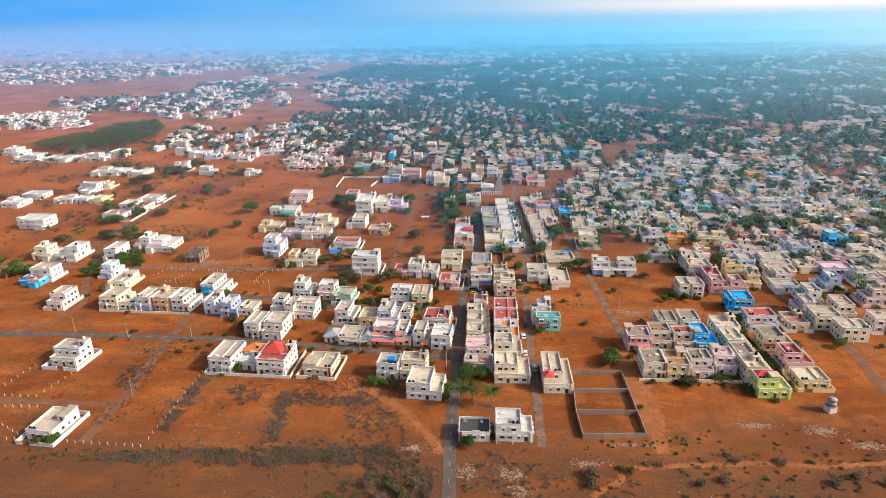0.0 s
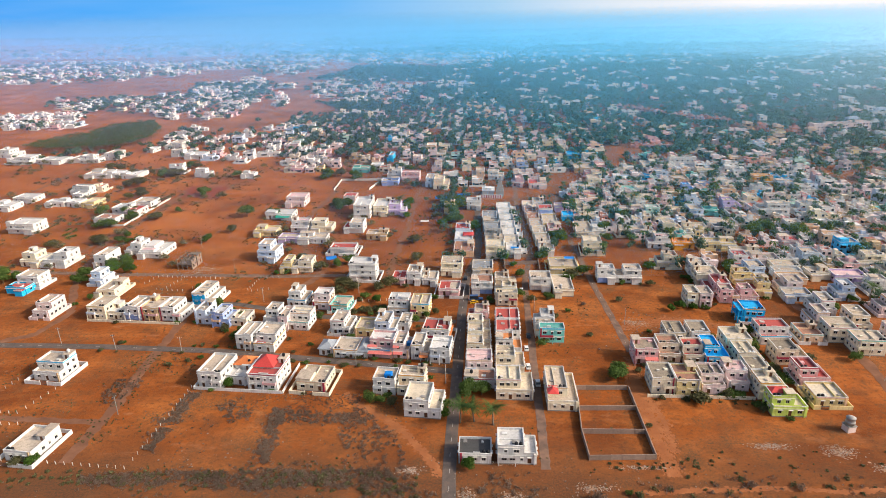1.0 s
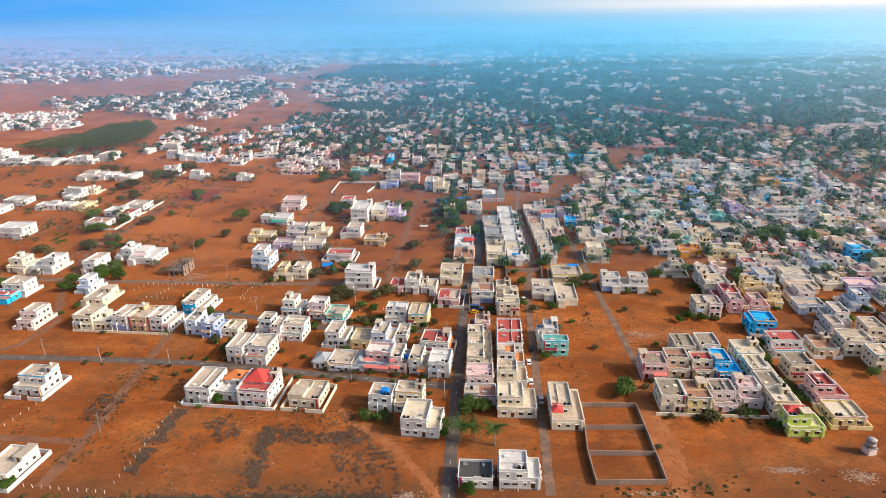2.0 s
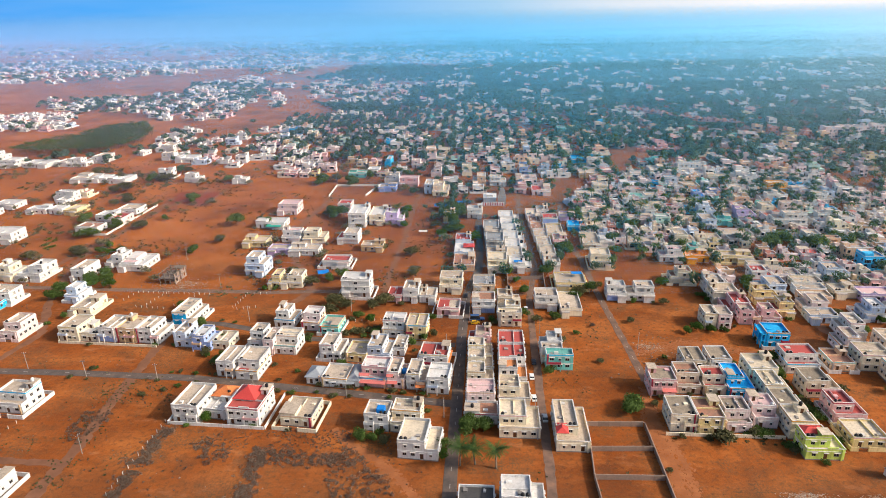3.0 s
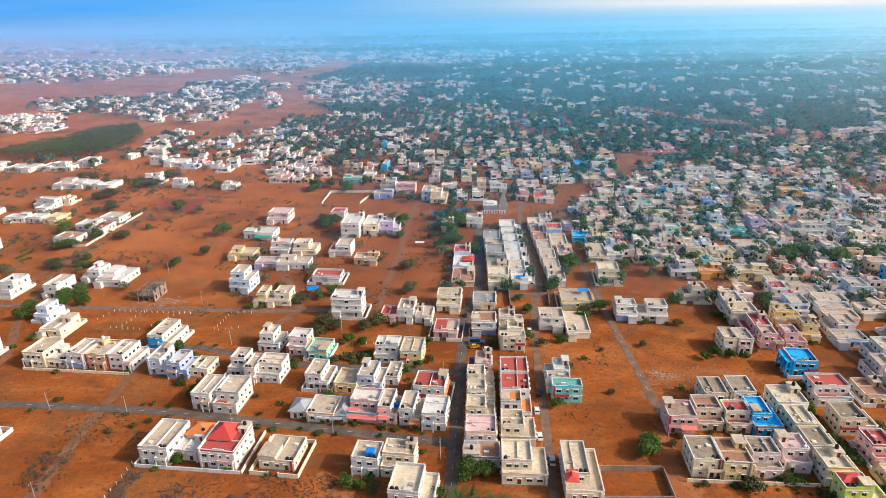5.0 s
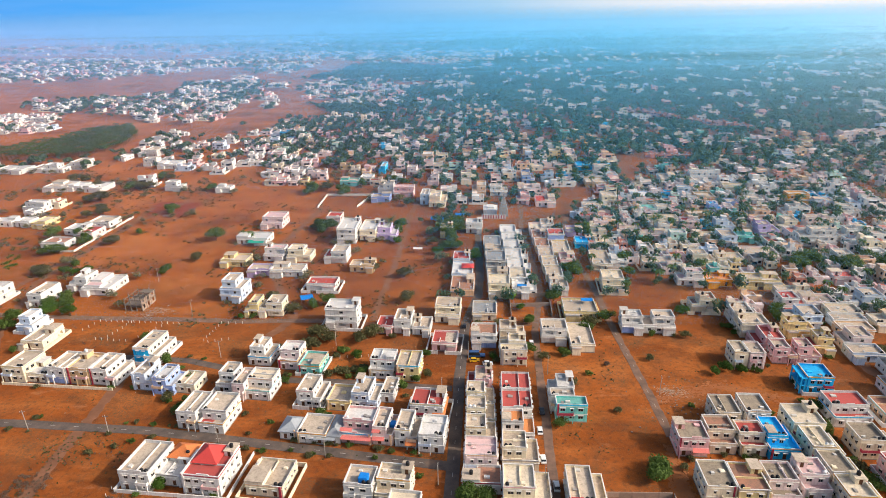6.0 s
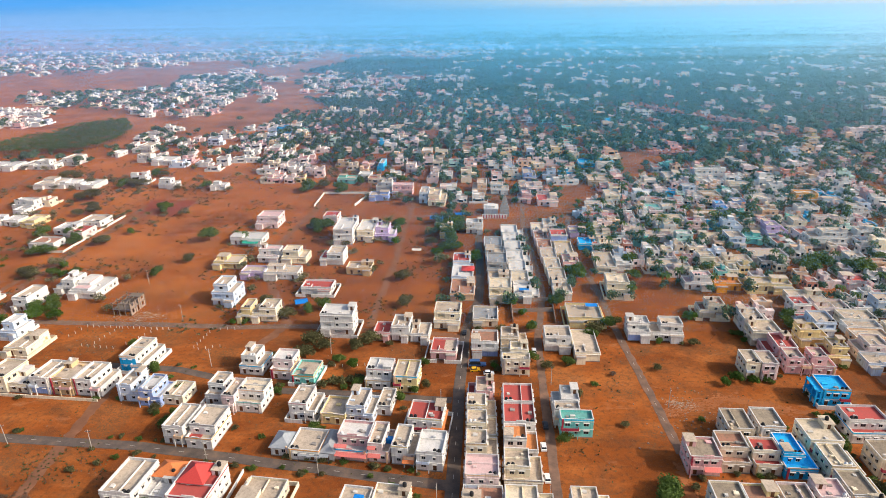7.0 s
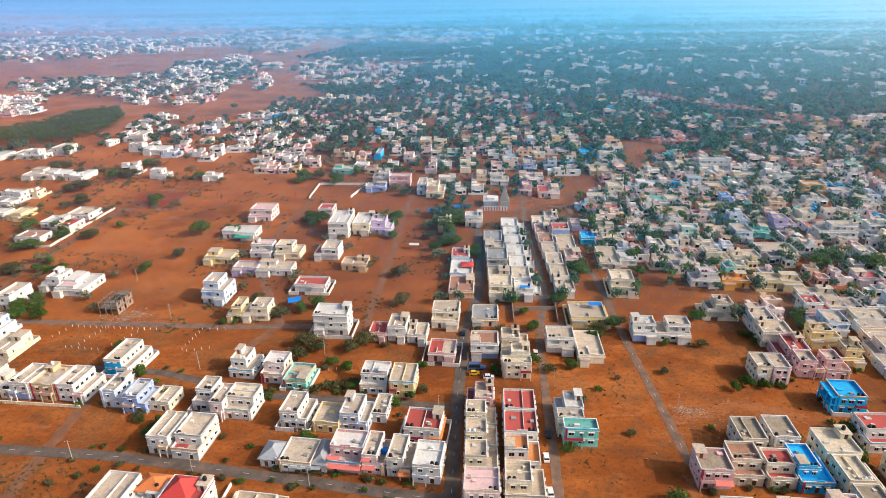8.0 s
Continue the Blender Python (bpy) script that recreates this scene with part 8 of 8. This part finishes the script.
def fill(poly, pitch_x, pitch_y, p_house, p_tree, way=""):
    """Strews a quarter with houses in rough rows, and trees between them. way: town, wood (clearings of houses) or band."""
    xs, ys = [p[0] for p in poly], [p[1] for p in poly]
    y = min(ys)
    while y < max(ys):
        x = min(xs)
        while x < max(xs):
            loose = 0.6 if way in ("wood", "band") else 0.22
            px, py = x + rng.uniform(-loose, loose) * pitch_x, y + rng.uniform(-loose, loose) * pitch_y
            if inside(px, py, poly) and not (way != "wood" and on_street(px, py)) and not any(inside(px, py, list(o)) for o in OPEN):
                clump = noise.noise((px * 0.013, py * 0.013, 3.0)) * 0.5 + 0.5
                if way in ("wood", "band"):
                    clump = max(0.0, min(1.0, (0.7 * noise.noise((px * 0.016, py * 0.011, 5.0)) + noise.noise((px * 0.045, py * 0.03, 1.0)) - (0.1 if way == "wood" else -0.02)) * 2.6))
                thin = 1.0 - 0.28 * max(0.0, min(1.0, (py + 0.35 * max(px, 0.0) - 500) / 350)) if way == "town" else 1.0 - 0.5 * max(0.0, min(1.0, (py - 900) / 500)) if way == "wood" else 1.0
                if rng.random() < thin * p_house * (max(0.1, 2.3 * clump - 0.25) if way == "town" else clump if way else max(0.0, 2.6 * clump - 0.45)):
                    if not taken(px, py, 10.5):
                        key = rng.choice(PALETTE) if not WHITES and way != "wood" else rng.choice(("white",) * 9 + ("cream", "pinkwhite", "pinkwhite", "pink", "paleblue"))
                        sites_far.append((px, py, rng.uniform(7.0, 12.0) if way == "wood" else rng.uniform(6, 11), rng.uniform(6, 10.5), rng.choice((1, 2, 2, 3) if way == "wood" else (1, 1, 1, 2) if WHITES else (1, 1, 1, 1, 2)), FAR_KEYS.index(key), int(rng.random() < 0.3)))
                for q in range(3 if way in ("town", "wood") else 2):
                    tx, ty = px + rng.choice((-1, 1)) * pitch_x / 2 + rng.uniform(-2, 2), py + rng.uniform(-0.5, 0.5) * pitch_y
                    if rng.random() < p_tree * (1.35 - (0.35 if way == "wood" else 1.0) * clump) * (1.9 - 0.9 * thin) and clear(tx, ty, 1.2):
                        tree_spots.append((tx, ty))
            x += pitch_x
        y += pitch_y


OUTER = [(100, 2350), (1100, 2050), (2300, 2300), (3000, 3000), (-1500, 3000), (-2500, 2400), (-1650, 2100), (-800, 2050), (-430, 2250)]
fill(TOWN, 11.0, 12.5, 0.64, 0.95, "town")
fill([(-150, 500), (-190, 640), (-226, 760), (-100, 770), (-40, 500)], 12, 13, 0.05, 0.1)
WHITES = True
fill(LEFT_A, 12, 14, 0.5, 0.5)
fill(LEFT_B, 12, 15, 0.42, 0.75)
fill([(-520, 1200), (-478, 1255), (-392, 1228), (-343, 1079), (-330, 900), (-400, 905), (-470, 1060)], 12, 15, 0.5, 0.3)
fill(LEFT_C, 12, 14, 0.75, 0.3)
fill(CLUSTER, 12, 15, 0.62, 0.62)
for quarter in HAMLETS:
    fill(quarter, 12, 15, 0.75, 0.2)
fill([(-445, 552), (-372, 600), (-322, 590), (-322, 556)], 13, 14, 0.16, 0.42)
fill([(-360, 500), (-355, 545), (-303, 545), (-290, 505)], 13, 14, 0.16, 0.5)
fill([(-300, 500), (-290, 530), (-215, 520), (-215, 500)], 13, 14, 0.25, 0.5)
fill([(-345, 415), (-337, 447), (-310, 440), (-318, 398)], 13, 14, 0.16, 0.5)
fill([(-300, 405), (-300, 440), (-280, 470), (-257, 470), (-255, 412)], 13, 14, 0.16, 0.62)
fill([(-238, 372), (-240, 410), (-226, 438), (-212, 440), (-216, 385)], 13, 14, 0.16, 0.75)
fill([(-30, 400), (-30, 452), (-6, 452), (-8, 385)], 9, 9, 0.0, 0.5)
fill([(58, 360), (58, 520), (210, 520), (230, 420), (185, 380)], 11, 12, 0.42, 0.95)
fill([(110, 300), (60, 345), (60, 360), (185, 380), (175, 300)], 10, 10, 0.0, 0.35)
fill([(-40, 452), (-20, 540), (60, 520), (50, 455), (0, 460)], 11, 12, 0.45, 0.7)
fill([(-60, 455), (-20, 455), (-20, 520), (-60, 520)], 11, 12, 0.3, 0.7)
WHITES = False
fill(WOOD, 12, 14, 0.85, 0.85, "wood")
fill(COPSE, 13, 16, 0.02, 0.9, "wood")
fill(HEDGE, 8, 10, 0.0, 0.9, "wood")
WHITES = True
fill(BAND_W, 14, 17, 1.1, 0.3, "band")
fill(BAND_M, 15, 20, 1.0, 0.35, "band")
fill(BAND_E, 12, 15, 1.4, 0.3, "band")
fill(OUTER, 34, 42, 0.45, 0.1, "band")
# the far country: woods in long belts with open red fields and villages between them
for k in range(6000):
    px, py = rng.uniform(-900, 3300), rng.uniform(2080, 4300)
    if abs(px) < 0.8 * py and px > -0.30 * py + 240 and not any(inside(px, py, list(o)) for o in OPEN) and noise.noise((px * 0.0022, py * 0.0016, 8.0)) + 0.5 * noise.noise((px * 0.008, py * 0.005, 2.0)) > -0.22:
        tree_spots.append((px, py))
for quarter in ([(1290, 2950), (1330, 3160), (1600, 3180), (1560, 2780), (1420, 2800)], [(990, 2090), (1000, 2170), (1080, 2160), (1070, 2090)], [(700, 2500), (720, 2620), (860, 2600), (840, 2480)], [(1700, 2600), (1750, 2760), (2100, 2720), (2050, 2560)]):
    fill(quarter, 15, 22, 1.2, 0.1, "band")
# single trees along the lanes of the plain
for k in range(800):
    px, py = rng.uniform(-420, -40), rng.uniform(300, 760)
    if noise.noise((px * 0.03, py * 0.02, 9.0)) > 0.22 and clear(px, py, 3):
        tree_spots.append((px, py))
tree_spots += gaps
tree_spots += [(x, y) for x, y in ((rng.uniform(-21, -9), rng.uniform(350, 432)) for _ in range(24)) if clear(x, y, 1.5) and noise.noise((x * 0.06, y * 0.05, 6.0)) > -0.1]
# small outhouses between the houses of the eastern quarter
for k in range(1500):
    px, py = rng.uniform(62, 260), rng.uniform(285, 520)
    if (px > 104 or py > 335) and py > 300 - 0.1 * (px - 62) and not any(inside(px, py, list(o)) for o in OPEN) and clear(px, py, 3.2) and noise.noise((px * 0.03, py * 0.03, 4.0)) > -0.22 and all(abs(px - q[0]) > (q[2] + 5.5) / 2 or abs(py - q[1]) > (q[3] + 6) / 2 for q in sites_far if abs(q[1] - py) < 14):
        sites_far.append((px, py, rng.uniform(3.6, 5.6), rng.uniform(4, 6), 1, FAR_KEYS.index(rng.choice(PALETTE)), int(rng.random() < 0.2)))
# a bent row of pink houses, a long low wall of red sheds, brown blocks of flats and a long pink hall
for k in range(17):
    u = k / 16
    sites_far.append((188 + 90 * u + 4 * math.sin(9 * u), 834 - 122 * u - 10 * math.sin(3 * u), 5.5, 9.0, 2, FAR_KEYS.index("rust" if k % 3 else "pink"), 1))
for k in range(7):
    sites_far.append((153 + 6.0 * k, 594 - 0.8 * k, 5.6, 6.0, 1, FAR_KEYS.index("rust"), 1))
for k in range(5):
    sites_far.append((284 + 11 * k, 672 - 10 * k, 7.5, 9.0, 3, FAR_KEYS.index("rust" if k % 2 else "peach"), 1))
for k in range(5):
    sites_far.append((343 + 9.5 * k, 652 + 3 * k, 9.4, 12.0, 3, FAR_KEYS.index("pinkwhite"), 0))
for k in range(9):
    sites_far.append((-122 + 8.6 * k, 1225 + 7.5 * k, 8.2, 14.0, 1, FAR_KEYS.index("white"), 0))
for k in range(14):
    sites_far.append((410 + 9.4 * k, 1612 - 2 * k, 9.0, 26.0, 1, FAR_KEYS.index("white" if k % 3 else "pinkwhite"), 0))
for cx, cy, r in ((163, 566, 9), (195, 588, 12), (214, 742, 22), (180, 575, 8), (130, 640, 12), (98, 560, 9)):
    for k in range(int(r * r / 7)):
        t = rng.uniform(0, 6.28)
        q = r * math.sqrt(rng.random())
        tree_spots.append((cx + q * math.cos(t), cy + q * math.sin(t)))
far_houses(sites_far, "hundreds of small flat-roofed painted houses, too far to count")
near_spots = [p for p in tree_spots if p[1] < 560]
mid_spots = [p for p in tree_spots if 560 <= p[1] < 900]
far_spots = [p for p in tree_spots if p[1] >= 900]
plain_spots = [p for p in near_spots if p[0] < -45]
near_spots = [p for p in near_spots if p[0] >= -45]
far_trees(plain_spots, frng.uniform(0.6, 1.3, len(plain_spots)), 150, "grey-green thorn trees strewn over the red plain", THORN, 0.6, 0.42)
far_trees(near_spots, frng.uniform(0.5, 1.3, len(near_spots)), 150, "dark green trees between the town houses", WOODLAND, 1.0, 0.5)
far_trees(mid_spots, frng.uniform(0.75, 1.9, len(mid_spots)), 70, "dark green trees among far houses", WOODLAND, 0.8, 0.8)
far_trees(far_spots, frng.uniform(0.8, 2.3, len(far_spots)) * np.where(np.array([p[1] for p in far_spots]) > 2050, 2.2, 1.0), 20, "dark green distant woodland", WOODLAND, 0.65, 1.6)

# the coconut grove on the plain
GROVE = [(-452, 612), (-441, 643), (-423, 680), (-421, 734), (-390, 759), (-352, 700), (-340, 645), (-354, 604), (-420, 592)]
spots = []
gy = 592.0
while gy < 783:
    gx = -455.0
    while gx < -335:
        if inside(gx, gy, GROVE):
            spots.append((gx + rng.uniform(-1, 1), gy + rng.uniform(-1, 1)))
        gx += 4.3
    gy += 5.0


def palm_field(spots, low, high):
    """Verts of many far palms: a crown of bent fronds on a thin crossed trunk."""
    v = []
    for gx, gy in spots:
        gh = rng.uniform(low, high)
        for k in range(13):
            a, L, up = k * 2.4 + rng.uniform(-0.3, 0.3), rng.uniform(2.4, 3.3), rng.uniform(-0.2, 0.9)
            c, s = math.cos(a), math.sin(a)
            mid = (gx + c * L * 0.55, gy + s * L * 0.55, gh + up * 0.9)
            tip = (gx + c * L, gy + s * L, gh + up - 1.6)
            v += [(gx, gy, gh), (mid[0] - s * 0.55, mid[1] + c * 0.55, mid[2] - 0.1), tip, (mid[0] + s * 0.55, mid[1] - c * 0.55, mid[2] - 0.1)]
        for c, s in ((0.12, 0.0), (0.0, 0.12)):
            v += [(gx - c, gy - s, -0.1), (gx + c, gy + s, -0.1), (gx + c, gy + s, gh), (gx - c, gy - s, gh)]
    return np.array(v), np.arange(len(v)).reshape(-1, 4)


v, q = palm_field([p for p in near_spots + mid_spots if p[0] > 55 and rng.random() < 0.25], 6.0, 10.0)
tagged(new("town_palms", raw_mesh("town_palms", v, q, [FROND])), "coconut palms rising between the town houses", "palms", kind="stuff")
v, q = palm_field(spots, 5.5, 8.0)
tagged(new("coconut_grove", raw_mesh("coconut_grove", v, q, [FROND])), "dense dark green coconut grove on the red plain", "palms", kind="stuff")

# ---- haze: sheets of fine strips, lit by sun and sky but also coloured and glowing as airlight, and the glow of the hazy sky at the end ----
def across(nt, y, stops):
    """Colours from one end of the horizon to the other."""
    geo, sep, mp = (nt.nodes.new(k) for k in ("ShaderNodeNewGeometry", "ShaderNodeSeparateXYZ", "ShaderNodeMapRange"))
    mp.inputs["From Min"].default_value, mp.inputs["From Max"].default_value = -0.84 * y, 0.84 * y
    nt.links.new(geo.outputs["Position"], sep.inputs["Vector"])
    nt.links.new(sep.outputs["X"], mp.inputs["Value"])
    return ramp(nt, mp.outputs["Result"], stops)


def mist(y, density, haze_glow=0.0, top=135.0, step=0.22):
    """A sheet of thin haze: fine level strips filling a small share of the air, thinner higher up. Airlight is put into
    their colour and emission.
    """
    m, nt, b = nodes_of("painted_haze", 1.0)
    b.inputs["Specular IOR Level"].default_value = 0.0
    # airlight painted as the strips' own colour: blue, paler towards the sun
    stops = [(0.1, (0.14, 0.25, 0.46)), (0.5, (0.10, 0.30, 0.48)), (0.9, (0.24, 0.40, 0.52))] if haze_glow else [(0.1, (0.46, 0.52, 0.88)), (0.42, (0.24, 0.52, 0.95)), (0.52, (0.09, 0.56, 1.0)), (0.65, (0.12, 0.58, 1.0)), (0.9, (0.40, 0.74, 1.0))]
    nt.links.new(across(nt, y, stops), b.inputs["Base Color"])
    if haze_glow:
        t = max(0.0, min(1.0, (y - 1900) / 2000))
        b.inputs["Emission Strength"].default_value = (0.9 - 0.47 * min(1.0, 1.8 * t)) * haze_glow
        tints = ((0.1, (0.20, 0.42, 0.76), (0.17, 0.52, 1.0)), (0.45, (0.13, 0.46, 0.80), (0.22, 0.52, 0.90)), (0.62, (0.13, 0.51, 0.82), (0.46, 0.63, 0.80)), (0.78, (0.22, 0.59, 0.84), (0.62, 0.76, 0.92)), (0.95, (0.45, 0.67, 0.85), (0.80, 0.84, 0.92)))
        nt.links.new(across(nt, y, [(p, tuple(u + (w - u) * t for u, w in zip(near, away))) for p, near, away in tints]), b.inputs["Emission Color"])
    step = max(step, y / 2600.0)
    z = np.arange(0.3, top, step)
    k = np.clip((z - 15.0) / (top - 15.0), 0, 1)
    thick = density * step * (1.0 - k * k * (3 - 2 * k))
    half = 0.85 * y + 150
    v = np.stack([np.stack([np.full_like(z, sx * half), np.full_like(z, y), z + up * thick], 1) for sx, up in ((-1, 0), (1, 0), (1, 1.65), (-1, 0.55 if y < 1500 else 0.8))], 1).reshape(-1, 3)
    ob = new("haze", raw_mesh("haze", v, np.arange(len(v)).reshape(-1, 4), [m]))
    return tagged(ob, "fine blue strips standing in for haze, glowing farther off", "haze", kind="stuff")


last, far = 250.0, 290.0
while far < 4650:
    # past 640 m the strips emit light of their own to brighten the haze
    haze_glow = 0.0 if far < 640 else min(0.98, (far - 100) / 1400.0)
    mist(far, 1.0 - math.exp(-(0.00048 if far < 620 else 0.00090 if far < 1500 else 0.0010 if far < 2300 else 0.0012) * (far - last)), haze_glow)
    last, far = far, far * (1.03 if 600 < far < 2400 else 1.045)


def glow(y, height):
    """The bright hazy sky low over the horizon: blue away from the sun, nearly white towards it."""
    m = bpy.data.materials.new("hazy_sky")
    m.use_nodes = True
    nt = m.node_tree
    nt.nodes.clear()
    out, em = nt.nodes.new("ShaderNodeOutputMaterial"), nt.nodes.new("ShaderNodeEmission")
    veil = noise_of(nt, place(nt, (0.0005, 0.0005, 0.006)), 1.0, 4)
    col = across(nt, y, [(0.06, (0.065, 0.37, 0.92)), (0.38, (0.15, 0.48, 0.92)), (0.52, (0.38, 0.63, 0.87)), (0.63, (0.76, 0.82, 0.90)), (0.76, (1.06, 1.0, 1.0))])
    col = mix(nt, ramp(nt, veil, [(0.4, (0, 0, 0)), (0.7, (0.16,) * 3)]), col, (0.48, 0.66, 0.84))
    geo, sep, rise = (nt.nodes.new(k) for k in ("ShaderNodeNewGeometry", "ShaderNodeSeparateXYZ", "ShaderNodeMapRange"))
    rise.inputs["From Min"].default_value, rise.inputs["From Max"].default_value = 20.0, 150.0
    nt.links.new(geo.outputs["Position"], sep.inputs["Vector"])
    nt.links.new(sep.outputs["Z"], rise.inputs["Value"])
    col = mix(nt, rise.outputs["Result"], across(nt, y, [(0.1, (0.12, 0.38, 0.76)), (0.4, (0.18, 0.48, 0.80)), (0.6, (0.50, 0.68, 0.82)), (0.9, (0.90, 0.86, 0.88))]), col)
    nt.links.new(col, em.inputs["Color"])
    em.inputs["Strength"].default_value = 0.80
    nt.links.new(em.outputs[0], out.inputs["Surface"])
    bm = bmesh.new()
    bm.faces.new([bm.verts.new(c) for c in ((-6500, y, -5), (6500, y, -5), (6500, y, height), (-6500, y, height))])
    tagged(new("backdrop", mesh_of("backdrop", bm, m)), "hazy blue sky low over the horizon, whitish towards the sun", "sky", kind="structure")


glow(4800, 560)
